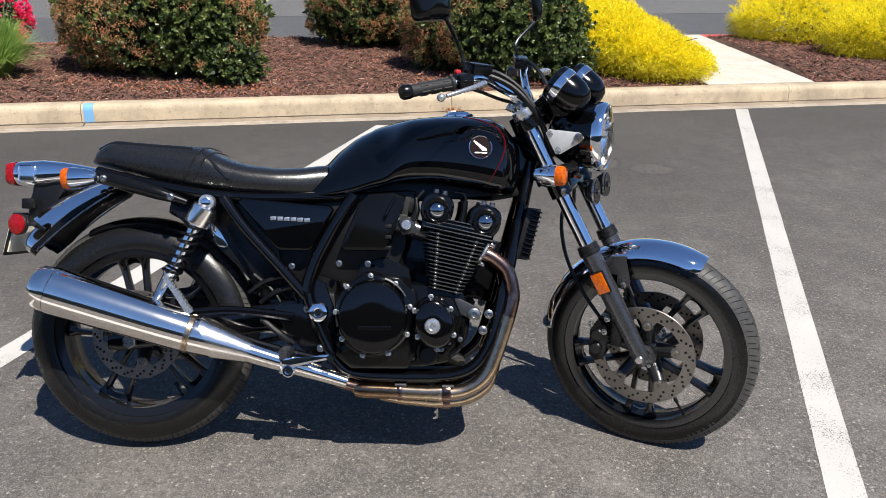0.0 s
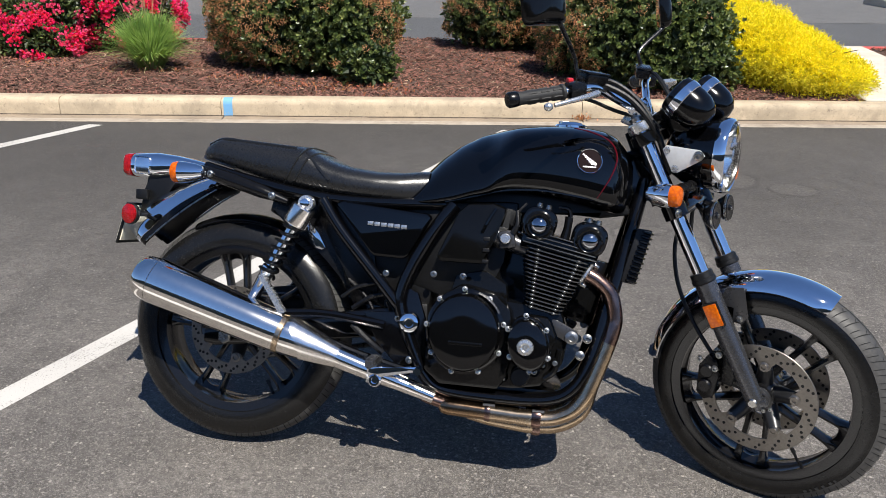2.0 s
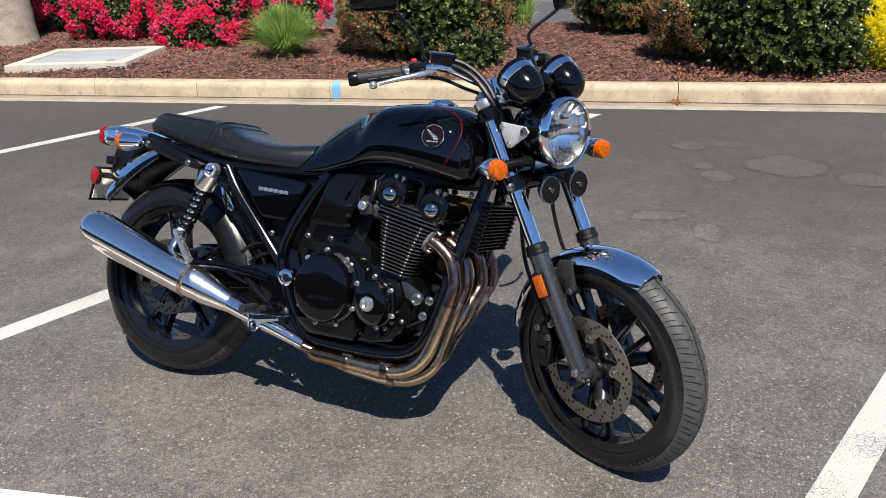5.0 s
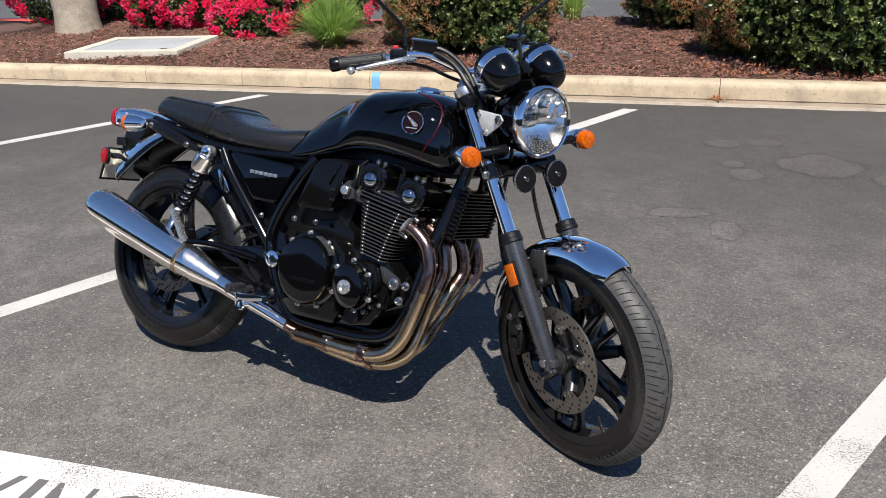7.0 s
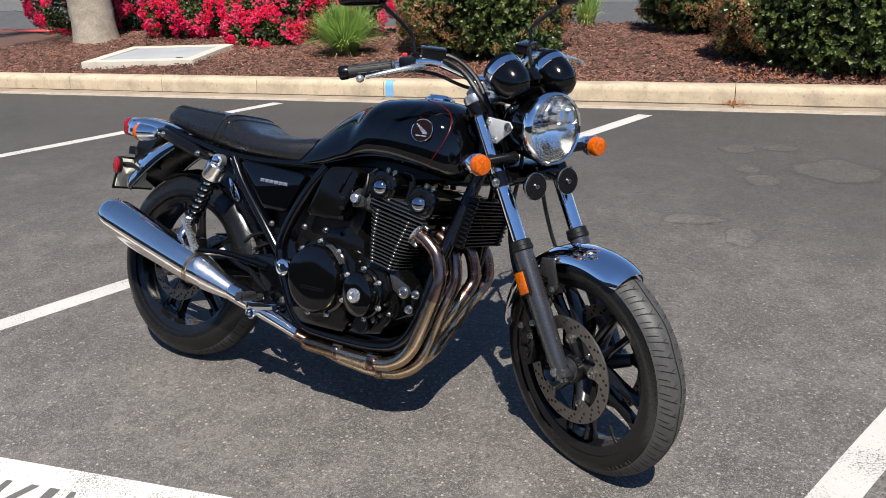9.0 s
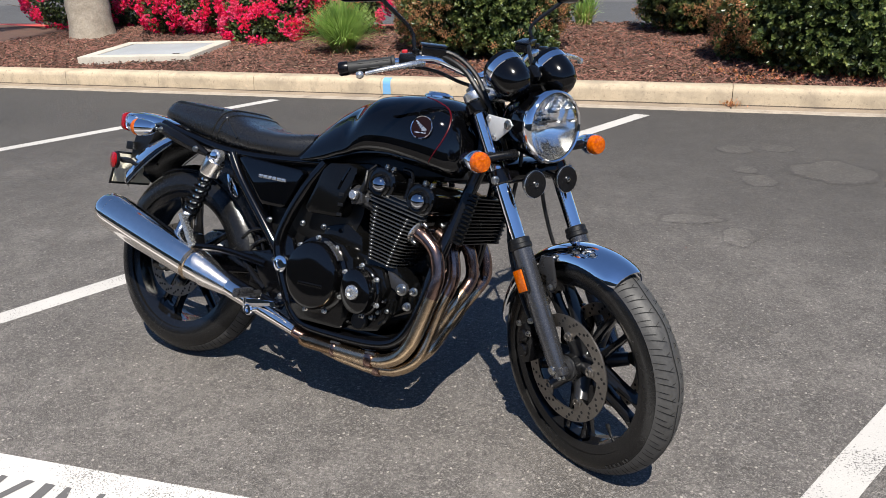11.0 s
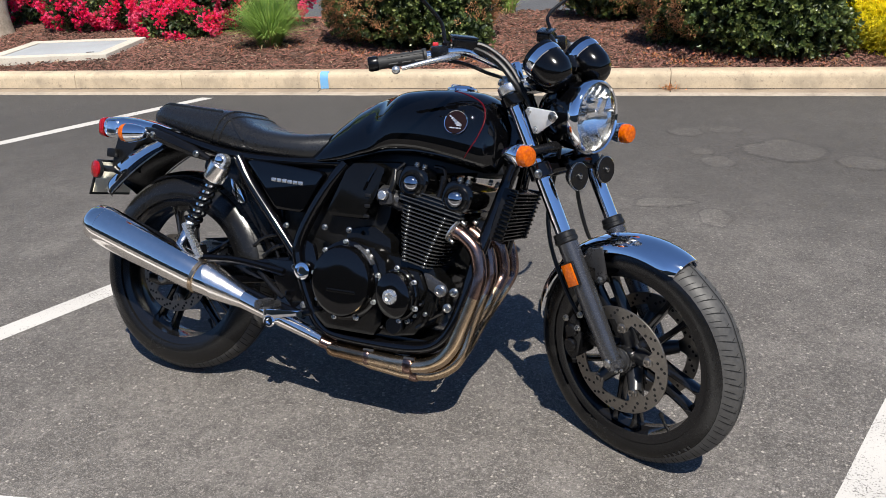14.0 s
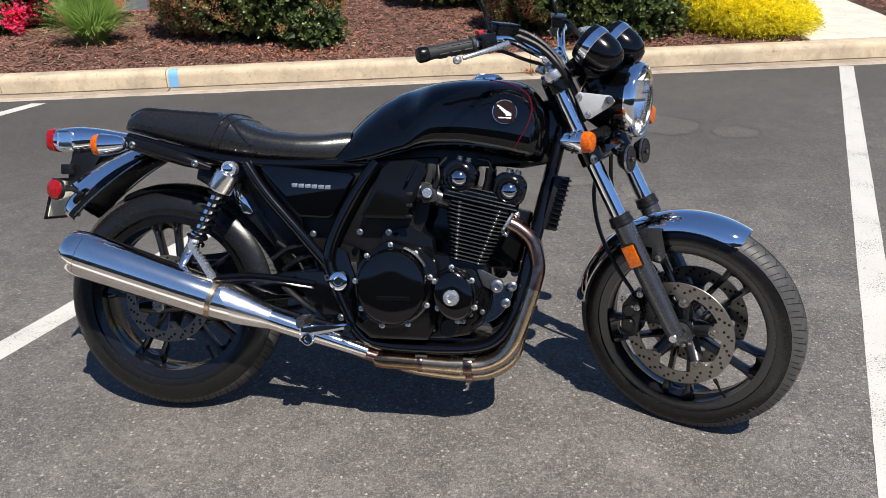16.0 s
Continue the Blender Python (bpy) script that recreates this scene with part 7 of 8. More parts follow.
bm = bmesh.new()
lathe(bm, [(0.033, 0.008), (0.032, 0.05), (0.001, 0.052)], MA, MD, 28)
bp("muffler_bore", bm, M["groove"], muff)

# --- swingarm, shocks, footrests
for s in (-1, 1):
    bm = bmesh.new()
    rings = []
    for x, z, h, w in ((0.545, 0.424, 0.046, 0.018), (0.40, 0.402, 0.040, 0.017), (0.20, 0.368, 0.034, 0.016), (0.05, 0.342, 0.030, 0.016), (-0.03, 0.331, 0.030, 0.015), (-0.065, 0.326, 0.018, 0.013)):
        rings.append([(x, s * 0.118 + w * math.copysign(abs(math.cos(a)) ** 0.5, math.cos(a)), z + h * math.copysign(abs(math.sin(a)) ** 0.5, math.sin(a))) for a in (2 * math.pi * i / 20 for i in range(20))])
    loft(bm, rings)
    arm = bp("swingarm", bm, M["frame_black"], label="black box-section swingarm leg", smooth=50)
    bm = bmesh.new()
    lathe(bm, [(0.020, 0), (0.020, 0.012), (0.016, 0.016), (0.008, 0.016)], (0, s * 0.134, 0.331), (0, s, 0), 6)
    bp("axle_nut", bm, M["steel"], arm)
    # shock
    P0, P1 = Vector((0.226, s * 0.170, 0.722)), Vector((0.082, s * 0.168, 0.442))
    D = (P1 - P0).normalized()
    ln = (P1 - P0).length
    bm = bmesh.new()
    lathe(bm, [(0.012, 0.012), (0.0305, 0.013), (0.0330, 0.016), (0.0330, 0.064), (0.0315, 0.068), (0.0240, 0.069), (0.001, 0.0695)], P0, D, 28)
    shock = bp("shock_absorber", bm, M["shield_chrome"], label="twin rear shock absorber with a bright top can")
    bm = bmesh.new()
    lathe(bm, [(0.011, -0.013), (0.021, -0.012), (0.021, 0.012), (0.011, 0.013)], P0, (0, s, 0), 22)
    tube(bm, [P0, P0 + D * 0.03], 0.014, 12)
    bp("shock_eye", bm, M["alloy"], shock)
    bm = bmesh.new()
    lathe(bm, [(0.011, -0.013), (0.019, -0.012), (0.019, 0.012), (0.011, 0.013)], P1, (0, s, 0), 22)
    bp("shock_eye", bm, M["alloy"], shock)
    for p in (P0, P1):
        bm = bmesh.new()
        lathe(bm, [(0.014, 0), (0.014, 0.004), (0.012, 0.010), (0.006, 0.012), (0.001, 0.012)], p + Vector((0, s * 0.012, 0)), (0, s, 0), 18)
        bp("shock_nut", bm, M["chrome"], shock)
    bm = bmesh.new()
    lathe(bm, [(0.0150, 0.066), (0.0150, 0.20), (0.021, 0.205), (0.021, 0.225), (0.018, 0.23), (0.017, ln - 0.015), (0.010, ln)], P0, D, 20)
    bp("damper_body", bm, M["chrome"], shock, "bright damper body")
    bm = bmesh.new()
    sd, up = frame_of(D)
    turns, N = 7.0, 150
    tube(bm, [P0 + D * (0.072 + 0.158 * k / N) + (sd * math.cos(2 * math.pi * turns * k / N) + up * math.sin(2 * math.pi * turns * k / N)) * 0.0245 for k in range(N + 1)], 0.0042, 8, 1)
    bp("spring", bm, M["engine_black"], shock, "black coil spring", smooth=60)
    # pillion footrest, folded up, on its hanger
    bm = bmesh.new()
    A, Bq = Vector((0.118, s * 0.196, 0.520)), Vector((0.188, s * 0.200, 0.420))
    d = (Bq - A).normalized()
    u = Vector((-d.z, 0, d.x))
    loft(bm, [[A + d * t - u * w - Vector((0, 0.010, 0)), A + d * t + u * w - Vector((0, 0.010, 0)), A + d * t + u * w + Vector((0, 0.010, 0)), A + d * t - u * w + Vector((0, 0.010, 0))] for t, w in ((0, 0.005), (0.01, 0.0065), (0.10, 0.008), (0.122, 0.010))])
    for k in range(9):
        q = A + d * (0.01 + 0.0095 * k) + u * 0.008
        box(bm, q, (0.004, 0.02, 0.005), (0, 35, 0), 0.001)
    peg = bp("pillion_footrest", bm, M["alloy"], label="folded-up ribbed alloy pillion footrest")
    bm = bmesh.new()
    tube(bm, [Bq + Vector((0.0, -s * 0.01, 0)), (0.30, s * 0.168, 0.424), (0.46, s * 0.155, 0.406)], [0.013, 0.012, 0.013], 10)
    tube(bm, [(0.20, s * 0.185, 0.405), (0.33, s * 0.172, 0.345), (0.46, s * 0.160, 0.305), (0.54, s * 0.152, 0.285)], [0.012, 0.011, 0.011, 0.012], 10)
    prism(bm, [(0.40, 0.44), (0.52, 0.445), (0.545, 0.34), (0.50, 0.30), (0.44, 0.36)], s * 0.148, s * 0.158, 0.003)
    hanger = bp("footrest_hanger", bm, M["frame_black"])
    for q in ((0.498, 0.428), (0.535, 0.318)):
        bm = bmesh.new()
        bolt(bm, (q[0], s * 0.158, q[1]), (0, s, 0), 0.008, 0.009)
        bp("hanger_bolt", bm, M["steel"], hanger)
    # rider's footrest
    bm = bmesh.new()
    tube(bm, [(0.452, s * 0.165, 0.312), (0.452, s * 0.200, 0.312), (0.450, s * 0.272, 0.316)], [0.012, 0.012, 0.010], 10)
    box(bm, (0.451, s * 0.236, 0.323), (0.024, 0.072, 0.011), bevel=0.004)
    for k in range(6):
        box(bm, (0.451, s * (0.205 + 0.012 * k), 0.330), (0.022, 0.005, 0.005), bevel=0.001)
    bp("rider_footrest", bm, M["alloy_dark"], label="rubber-topped rider footrest")
    # pedal
    bm = bmesh.new()
    prism(bm, [(0.436, 0.276), (0.436, 0.298), (0.450, 0.303), (0.505, 0.303), (0.570, 0.312), (0.582, 0.304), (0.570, 0.296), (0.505, 0.286), (0.470, 0.274)], s * 0.200, s * 0.211, 0.003)
    tube(bm, [(0.572, s * 0.198, 0.304), (0.572, s * 0.240, 0.304)], 0.010, 12)
    tube(bm, [(0.437, s * 0.206, 0.330), (0.437, s * 0.206, 0.280), (0.434, s * 0.200, 0.258)], 0.007, 8)
    lathe(bm, [(0.018, 0), (0.018, 0.030), (0.014, 0.034), (0.009, 0.034), (0.008, 0.028)], (0.454, s * 0.180, 0.264), (0, s, 0), 18)
    bp("brake_pedal" if s < 0 else "gear_lever", bm, M["chrome"], label="chrome foot pedal")
# linkage, switch and springs in the gap before the swingarm
for pts, r in (([(0.33, -0.13, 0.47), (0.37, -0.135, 0.50), (0.42, -0.13, 0.515)], 0.006), ([(0.36, -0.12, 0.44), (0.41, -0.125, 0.475), (0.46, -0.12, 0.49)], 0.008),
               ([(0.37, -0.15, 0.40), (0.42, -0.155, 0.36), (0.46, -0.15, 0.33)], 0.010), ([(0.34, -0.11, 0.52), (0.40, -0.12, 0.47), (0.44, -0.13, 0.40)], 0.005)):
    bm = bmesh.new()
    tube(bm, pts, r, 8)
    bp("linkage", bm, M["satin_black"])
# side stand, out on the far side
bm = bmesh.new()
foot = Vector((0.60, 0.40 * math.cos(radians(LEAN)), 0.40 * math.sin(radians(LEAN)) + 0.008))
tube(bm, [(0.62, 0.15, 0.26), foot.lerp(Vector((0.62, 0.15, 0.26)), 0.2), foot], [0.014, 0.012, 0.010], 10)
box(bm, foot, (0.07, 0.05, 0.012), (LEAN, 0, 0), 0.004)
bp("side_stand", bm, M["frame_black"], label="black side stand swung out")
# chain and sprocket on the far side
bm = bmesh.new()
lathe(bm, [(0.06, -0.003), (0.098, -0.003), (0.10, 0), (0.098, 0.003), (0.06, 0.003)], REAR + Vector((0, 0.104, 0)), (0, 1, 0), 36, closed=True)
bp("sprocket", bm, M["steel"])
bm = bmesh.new()
tube(bm, [(0.0, 0.106, 0.43), (0.30, 0.106, 0.44), (0.58, 0.104, 0.46)], 0.008, 6)
tube(bm, [(0.0, 0.106, 0.232), (0.30, 0.106, 0.29), (0.58, 0.104, 0.35)], 0.008, 6)
bp("chain", bm, M["alloy_dark"])
bm = bmesh.new()
prism(bm, [(-0.06, 0.44), (0.20, 0.475), (0.50, 0.51), (0.53, 0.36), (0.25, 0.33), (0.02, 0.40)], 0.132, 0.138, 0.003)
bp("chain_guard", bm, M["matt_black"], label="black chain guard")
for s in (-1, 1):
    bm = bmesh.new()
    prism(bm, [(0.235, 0.735), (0.31, 0.735), (0.41, 0.60), (0.43, 0.46), (0.37, 0.445), (0.335, 0.53), (0.285, 0.61), (0.245, 0.68)], s * 0.094, s * 0.112, 0.006)
    bp("guard_panel", bm, M["satin_black"], label="black plastic panel before the rear tyre")
# rear caliper
bm = bmesh.new()
prism(bm, [(0.03, 0.40), (0.06, 0.455), (0.12, 0.45), (0.13, 0.41), (0.08, 0.38)], -0.125, -0.085, 0.006)
bp("rear_caliper", bm, M["satin_black"])

# --- tail
bm = bmesh.new()
rings = []
for x, zt, zb, w in ((-0.366, 0.832, 0.772, 0.052), (-0.350, 0.838, 0.766, 0.058), (-0.28, 0.842, 0.764, 0.060), (-0.22, 0.836, 0.775, 0.058), (-0.15, 0.824, 0.785, 0.052), (-0.10, 0.812, 0.790, 0.045)):
    rings.append([(x, w * math.copysign(abs(math.cos(a)) ** 0.6, math.cos(a)), (zt + zb) / 2 + (zt - zb) / 2 * math.copysign(abs(math.sin(a)) ** 0.6, math.sin(a))) for a in (2 * math.pi * i / 28 for i in range(28))])
loft(bm, rings)
tail = bp("tail_light", bm, M["chrome"], label="chrome tail light housing with a red lens", smooth=50)
bm = bmesh.new()
rings = []
for x, q in ((-0.362, 1.0), (-0.370, 1.0), (-0.380, 0.97), (-0.386, 0.88), (-0.388, 0.6)):
    rings.append([(x, 0.056 * q * math.copysign(abs(math.cos(a)) ** 0.5, math.cos(a)), 0.801 + 0.035 * q * math.copysign(abs(math.sin(a)) ** 0.5, math.sin(a))) for a in (2 * math.pi * i / 28 for i in range(28))])
loft(bm, rings)
bp("tail_lens", bm, M["red_lens"], tail, "red tail lens", smooth=50)
for s in (-1, 1):
    bm = bmesh.new()
    box(bm, (-0.318, s * 0.060, 0.800), (0.046, 0.010, 0.050), bevel=0.010)
    bp("side_window", bm, M["lamp_bowl"], tail, "clear bright side window of the tail light")
bm = bmesh.new()
prism(bm, [(-0.31, 0.775), (-0.20, 0.785), (-0.245, 0.73), (-0.275, 0.66), (-0.305, 0.645), (-0.33, 0.665), (-0.315, 0.72)], -0.04, 0.04, 0.006)
tb = bp("tail_bracket", bm, M["matt_black"])
bm = bmesh.new()
box(bm, (-0.318, -0.045, 0.715), (0.035, 0.03, 0.03), bevel=0.004)
bp("light_holder", bm, M["matt_black"], tb)
for s in (-1, 1):
    ic = Vector((-0.145, s * 0.165, 0.784))
    bm = bmesh.new()
    tube(bm, [(-0.09, s * 0.09, 0.795), (-0.095, s * 0.12, 0.795), ic + Vector((0.05, 0, 0.004))], 0.010, 10)
    stalk = bp("rear_indicator_stalk", bm, M["satin_black"])
    bm = bmesh.new()
    lathe(bm, [(0.007, -0.072), (0.016, -0.066), (0.024, -0.045), (0.0295, -0.015), (0.031, 0.0), (0.028, 0.003)], ic, (-1, 0, -0.05), 24)
    bp("indicator_cup", bm, M["chrome"], stalk, "chrome indicator body")
    bm = bmesh.new()
    lathe(bm, [(0.0295, 0.0), (0.030, 0.012), (0.028, 0.020), (0.015, 0.026), (0.001, 0.027)], ic, (-1, 0, -0.05), 24)
    bp("indicator_lens", bm, M["amber"], stalk, "amber indicator lens")
    bm = bmesh.new()
    box(bm, (-0.305, s * 0.080, 0.66), (0.03, 0.05, 0.012), (0, 20, 0), 0.003)
    lathe(bm, [(0.030, 0), (0.031, 0.003), (0.031, 0.010), (0.027, 0.013)], (-0.312, s * 0.112, 0.657), (-0.35, s, 0), 24)
    rm = bp("side_reflector_mount", bm, M["matt_black"])
    bm = bmesh.new()
    lathe(bm, [(0.0285, 0.010), (0.0285, 0.016), (0.022, 0.019), (0.001, 0.021)], (-0.312, s * 0.112, 0.657), (-0.35, s, 0), 24)
    bp("side_reflector", bm, M["red_lens"], rm, "round red reflector")
bm = bmesh.new()
box(bm, (-0.356, 0, 0.628), (0.006, 0.185, 0.125), (0, 14, 0), 0.002)
pl = bp("number_plate", bm, M["matt_black"], label="number plate in a black frame")
bm = bmesh.new()
box(bm, (-0.350, 0, 0.628), (0.004, 0.172, 0.108), (0, 14, 0), 0.001)
box(bm, (-0.361, 0, 0.628), (0.004, 0.172, 0.108), (0, 14, 0), 0.001)
bp("plate_sheet", bm, M["white_plate"], pl, "pale enamel sheet")
bm = bmesh.new()
for k in range(5):
    box(bm, (-0.364, -0.05 + 0.025 * k, 0.628), (0.002, 0.015, 0.05), (0, 14, 0))
bp("plate_bars", bm, M["car_dark"], pl)

# ---------------------------------------------------------------- the planted things
shrub(11, [(-1.55, 5.55, 0.66, 0.85, 0.80, 0.58), (-1.2, 5.40, 0.58, 0.50, 0.60, 0.50), (-2.02, 5.7, 0.64, 0.56, 0.6, 0.46), (-0.85, 4.95, 0.3, 0.25, 0.25, 0.2)], 20000, -0.06, "rounded glossy green shrub with rusty flower heads, in bark mulch", (-0.30, 0.25))
shrub(12, [(0.15, 7.35, 0.62, 0.72, 0.6, 0.55), (0.75, 7.2, 0.58, 0.5, 0.55, 0.46)], 10000, -0.25, "rounded shrub thick with rusty orange flower heads", (0.0, 0.75))
shrub(13, [(1.40, 5.75, 0.6, 0.75, 0.8, 0.52), (1.85, 5.85, 0.58, 0.50, 0.7, 0.46), (1.0, 5.85, 0.52, 0.42, 0.6, 0.44), (1.75, 5.42, 0.36, 0.58, 0.42, 0.30)], 20000, 0.20, "broad dark green shrub with glossy leaves", (-0.45, 0.3))
golden_shrub(21, [(2.60, 6.05, 0.40, 0.42, 0.66, 0.34), (2.86, 5.9, 0.31, 0.40, 0.62, 0.30), (3.10, 5.82, 0.22, 0.40, 0.52, 0.25), (2.55, 6.75, 0.42, 0.52, 0.50, 0.36)], 17000, "low spreading golden-yellow shrub beside the footpath")
golden_shrub(22, [(5.45, 8.35, 0.40, 0.75, 0.65, 0.34), (6.2, 8.5, 0.43, 0.8, 0.6, 0.38)], 7000, "golden-yellow shrub beyond the footpath")
golden_shrub(23, [(6.0, 7.0, 0.40, 0.75, 0.55, 0.34), (6.9, 7.2, 0.43, 0.8, 0.6, 0.38)], 7000, "low golden-yellow shrub at the bed's edge")
rose_bush(31, [(-4.70, 6.02, 0.48, 0.55, 0.60, 0.40), (-4.20, 6.10, 0.64, 0.38, 0.48, 0.46), (-3.70, 6.2, 0.52, 0.48, 0.50, 0.40), (-4.4, 5.50, 0.30, 0.5, 0.30, 0.20)], 9000, 430, "rose bush covered in bright red blooms", 0.04)
rose_bush(32, [(-6.05, 6.0, 0.48, 0.55, 0.6, 0.40), (-5.55, 6.1, 0.42, 0.40, 0.5, 0.32)], 5000, 240, "looser rose bush with red blooms and bare canes", 0.0)
rose_bush(33, [(-8.3, 6.0, 0.5, 0.9, 0.5, 0.4), (-7.3, 6.3, 0.5, 0.6, 0.5, 0.4)], 5000, 260, "rose bush with red blooms behind the tree trunk")
grass_clump(41, -2.88, 4.99, 0.42, 0.50, 3000, "green ornamental grass clump with thin seed stalks", plumes=24)
grass_clump(42, -1.25, 7.55, 0.3, 0.42, 420, "grass clump with dry bent stalks", dry=0.3)

# dry fallen leaves under the shrubs and along the kerb
rng = np.random.default_rng(77)
P = []
for x, y, rx, ry, cnt in ((-0.85, 4.72, 0.45, 0.14, 260), (-1.7, 4.70, 0.5, 0.12, 120), (1.1, 5.05, 0.4, 0.16, 260), (1.8, 5.15, 0.5, 0.12, 240), (0.5, 6.3, 0.5, 0.3, 120), (-2.9, 4.9, 0.3, 0.2, 80), (-4.2, 5.1, 0.6, 0.2, 90)):
    for _ in range(cnt):
        q = (x + rng.normal(0, rx * 0.6), y + rng.normal(0, ry * 0.7))
        P.append((*q, bed_at(*q) + 0.012 + abs(rng.normal(0, 0.006))))
P = np.array(P)
v, f = leaves(rng, P, np.tile((0.0, 0.0, 0.35), (len(P), 1)) + rng.normal(scale=0.4, size=P.shape), 0.034, 0.018, droop=0.3, spread=0.7)
tagged(raw("fallen_leaf", v.tolist(), f.tolist(), M["dry_leaf"]), label="scattered dry orange-brown leaves on the mulch", category="leaf litter", kind="stuff")

# utility vault lid
bm = bmesh.new()
slab_c, slab_turn = VAULT, VAULT_TURN
vault = empty("utility_vault", Matrix.Translation((slab_c.x, slab_c.y, 0.085)) @ Matrix.Rotation(slab_turn, 4, "Z"), label="raised pale concrete utility vault with a grey lid", category="utility vault")
for cx, cy, sx, sy in ((0, -0.465, 1.24, 0.13), (0, 0.465, 1.24, 0.13), (-0.555, 0, 0.13, 0.80), (0.555, 0, 0.13, 0.80)):
    box(bm, (cx, cy, 0.055), (sx, sy, 0.17), bevel=0.008)
part("rim", bm, M["slab"], vault)
bm = bmesh.new()
box(bm, (0, 0, 0.05), (0.97, 0.79, 0.165), bevel=0.005)
lid = part("lid", bm, M["slab_grey"], vault, "flat grey lid")
bm = bmesh.new()
box(bm, (0.38, -0.33, 0.134), (0.07, 0.03, 0.004), bevel=0.001)
part("lifting_slot", bm, M["groove"], lid)

# palm trunk
bm = bmesh.new()
n = 26
rings = []
for i in range(40):
    z = i / 39 * 4.2
    r = 0.255 + 0.045 * math.exp(-z * 5)
    rings.append([(math.cos(a) * (r + 0.016 * noise.noise((math.cos(a) * 3, math.sin(a) * 3, z * 6)) + 0.006 * math.sin(z * 60)),
                   math.sin(a) * (r + 0.016 * noise.noise((math.cos(a) * 3, math.sin(a) * 3, z * 6))), z) for a in (2 * math.pi * k / n for k in range(n))])
loft(bm, rings)
tree = empty("tree", Matrix.Translation((-6.98, 5.22, 0.12)), label="thick pale grey tree trunk rising from the mulch", category="tree")
part("trunk", bm, M["trunk"], tree, smooth=60)
rng = np.random.default_rng(3)
V, F = [], []
for k in range(26):
    a, lift = k * 2.4, rng.uniform(-0.2, 1.1)
    for i in range(60):
        t = 0.12 + 0.88 * i / 59
        pos = np.array([math.cos(a) * t * 2.4 * math.cos(lift), math.sin(a) * t * 2.4 * math.cos(lift), 4.2 + 2.2 * t * math.sin(lift) - 1.1 * t * t])
        for sgn in (-1, 1):
            d = np.array([math.cos(a + sgn * 0.9), math.sin(a + sgn * 0.9), -0.35]) * 0.5 * (1 - 0.5 * t)
            w = np.array([-d[1], d[0], 0.0]) * 0.04
            b = 3 * len(V)
            V.append(np.array([pos - w, pos + w, pos + d]))
            F.append((b, b + 1, b + 2))
raw("crown", np.concatenate(V).tolist(), F, M["blade"], tree)

# ---------------------------------------------------------------- far side of the lane
far_kerb = empty("far_kerb", label="pale concrete kerb islands across the lane", category="kerb", kind="structure")
for s0, s1, d in ((-40, -11.6, 13.6), (-8.3, -5.7, 14.0), (-5.6, -3.0, 13.9), (-2.6, 3.2, 13.9), (9.5, 20, 10.5)):
    bm = bmesh.new()
    loft(bm, [[kerb_pt(s, d + q, z) for q, z in ((0, 0), (0, 0.13), (0.03, 0.15), (1.1, 0.15), (1.12, 0))] for s in (s0, s1)])
    part("kerb_length", bm, M["slab"], far_kerb, smooth=40)


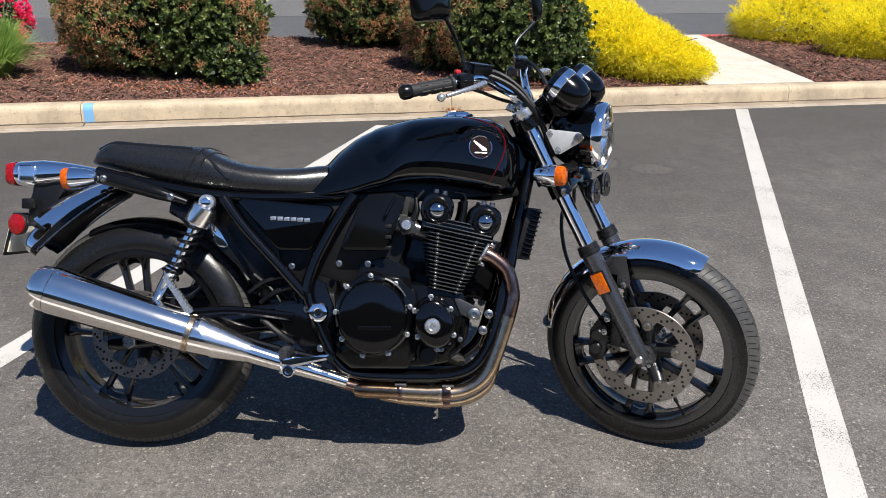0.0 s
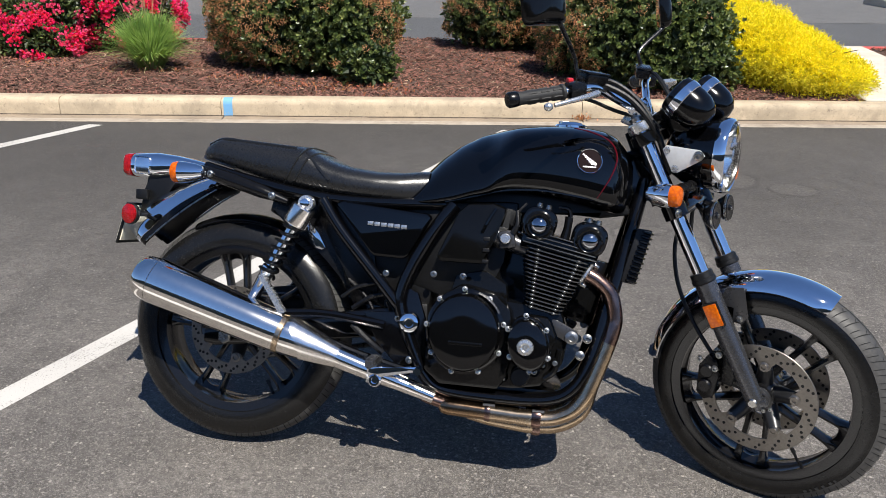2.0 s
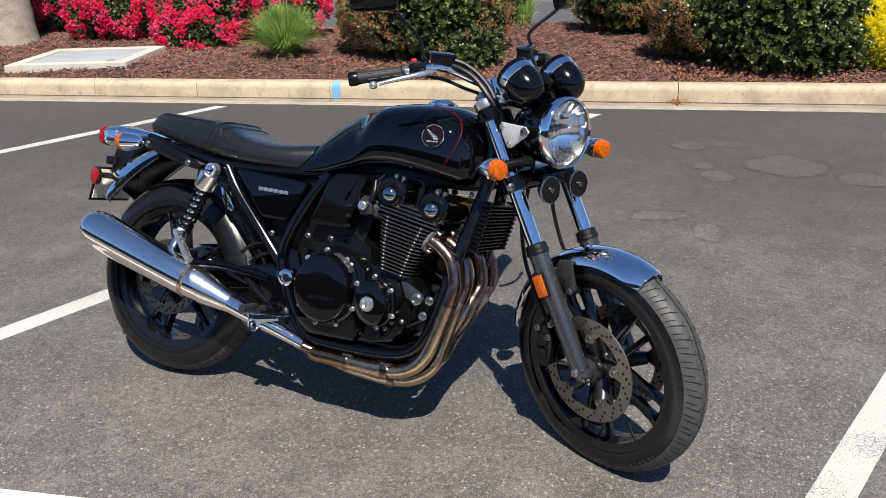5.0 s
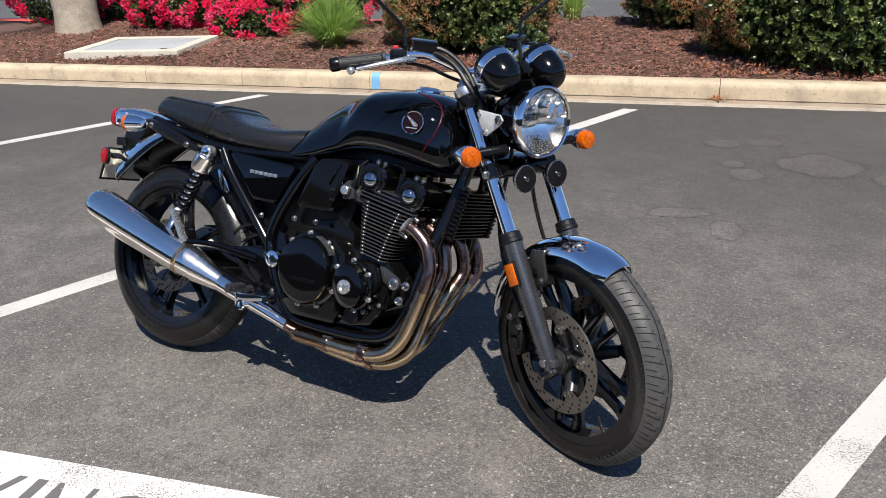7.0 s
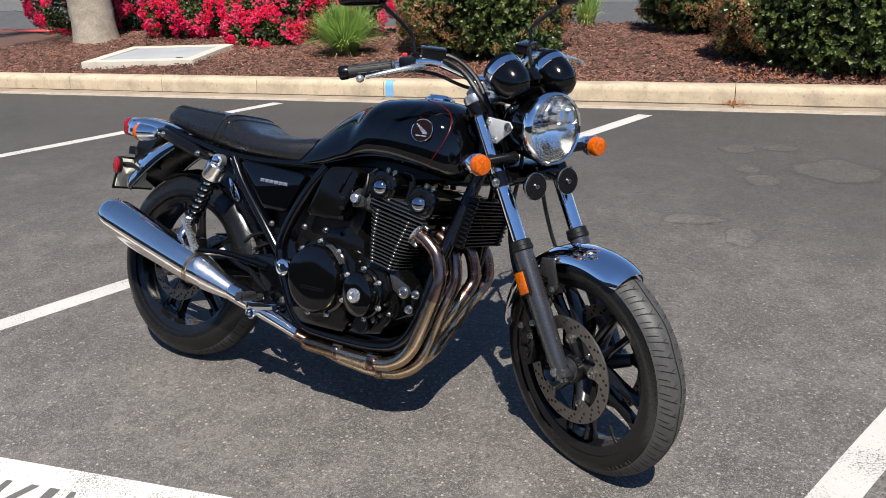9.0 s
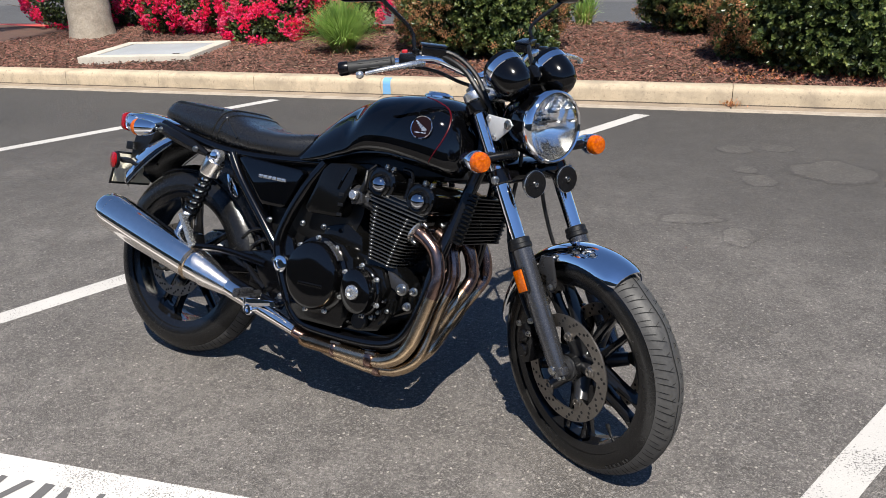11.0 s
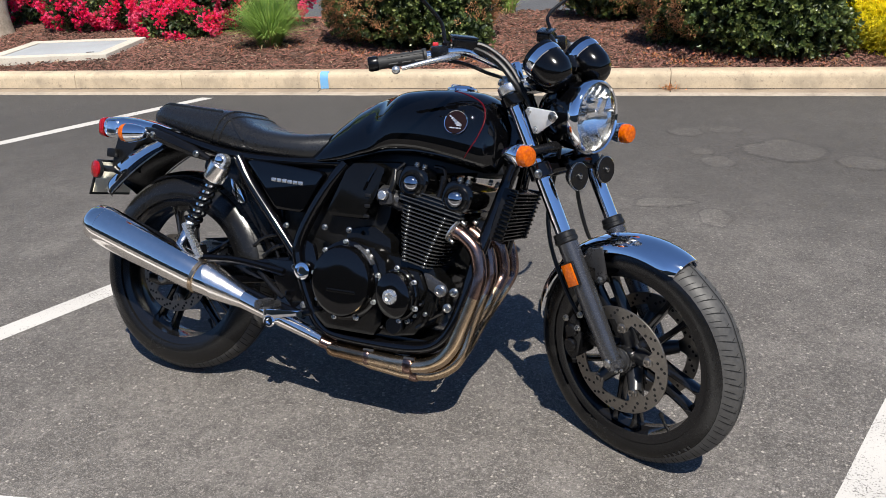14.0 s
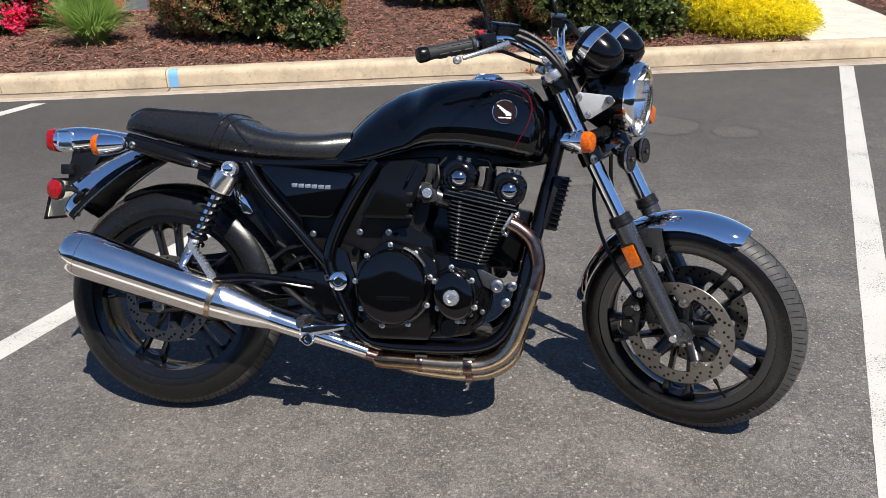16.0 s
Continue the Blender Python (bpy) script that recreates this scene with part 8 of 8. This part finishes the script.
def vehicle(name, place, heading, paint, label, length=4.6, height=1.75, wheel=0.36, lift=0.0):
    root = empty(name, Matrix.Translation(place) @ Matrix.Rotation(heading, 4, "Z"), label=label, category="car", group="parked vehicles")
    L, H, W = length / 2, height, 0.92
    low = 0.32 + lift
    bm = bmesh.new()
    prof = [(-L, low + 0.1), (-L, low + 0.55), (-L + 0.08, low + 0.7), (-L + 0.25, H * 0.98), (L * 0.15, H), (L * 0.38, low + 0.72), (L - 0.1, low + 0.62), (L, low + 0.45), (L, low + 0.08), (L - 0.2, low), (-L + 0.2, low)]
    prism(bm, prof, -W, W, 0.05)
    body = part("body", bm, paint, root)
    for sy in (-1, 1):
        bm = bmesh.new()
        prism(bm, [(-L + 0.32, low + 0.72), (-L + 0.42, H * 0.93), (L * 0.12, H * 0.94), (L * 0.3, low + 0.74)], sy * (W - 0.01), sy * (W + 0.006), 0.004)
        part("side_window", bm, M["car_glass"], body)
    bm = bmesh.new()
    box(bm, (-L - 0.02, 0, low + 0.12), (0.16, 1.7, 0.2), bevel=0.04)
    part("bumper", bm, M["satin_black"], root)
    for sx in (-1, 1):
        for sy in (-1, 1):
            bm = bmesh.new()
            lathe(bm, [(wheel * 0.55, -0.12), (wheel * 0.93, -0.13), (wheel, -0.08), (wheel, 0.08), (wheel * 0.93, 0.13), (wheel * 0.55, 0.12)], (sx * L * 0.62, sy * (W - 0.1), wheel), (0, 1, 0), 28)
            t = part("tyre", bm, M["rubber"], root)
            bm = bmesh.new()
            lathe(bm, [(0.02, -0.135), (wheel * 0.3, -0.13), (wheel * 0.54, -0.115), (wheel * 0.54, 0.115), (wheel * 0.3, 0.13), (0.02, 0.135)], (sx * L * 0.62, sy * (W - 0.1), wheel), (0, 1, 0), 20)
            part("rim", bm, M["alloy_dark"], t)
    return root


def at_far(s, d):
    return kerb_pt(s, d)


vehicle("car", Vector((-11.8, 17.8, 0)), 0.1, M["car_dark"], "dark blue car parked across the lane", 4.6, 1.5, 0.34)
vehicle("car", at_far(-7.0, 24.0), math.atan(KERB) + 1.4, M["car_silver"], "silver car parked far across the lane", 4.6, 1.6, 0.34)
vehicle("off_road_vehicle", Vector((3.14, 17.2, 0)), radians(100), M["car_silver"], "lifted silver off-road vehicle with large black tyres", 4.4, 2.0, 0.42, 0.10)
bm = bmesh.new()
box(bm, (0, 0, 1.4), (0.4, 0.4, 2.8), bevel=0.03)
post = finish("post", bm, M["post"], matrix=Matrix.Translation(Vector((1.3, 19.9, 0))))
tagged(post, label="square pale concrete post across the lane", category="post")
grass_clump(43, -3.1, 17.9, 0.6, 0.9, 500, "dry brushy grass clump on the far kerb island", dry=0.7)

# a dried-up weed in the kerb's joint
rng = np.random.default_rng(91)
n = 70
P = np.array([tuple(kerb_pt(1.04 + rng.normal(0, 0.045), -0.02 - abs(rng.normal(0, 0.018)), 0.012 + abs(rng.normal(0, 0.016)))) for _ in range(n)])
v, f = leaves(rng, P, np.tile((0.0, -0.4, 0.6), (n, 1)) + rng.normal(scale=0.4, size=P.shape), 0.032, 0.011, droop=0.25, spread=0.6)
tagged(raw("dry_weed", v.tolist(), f.tolist(), M["orange_tip"]), label="small dried orange weed at the kerb joint", category="weed", kind="stuff")
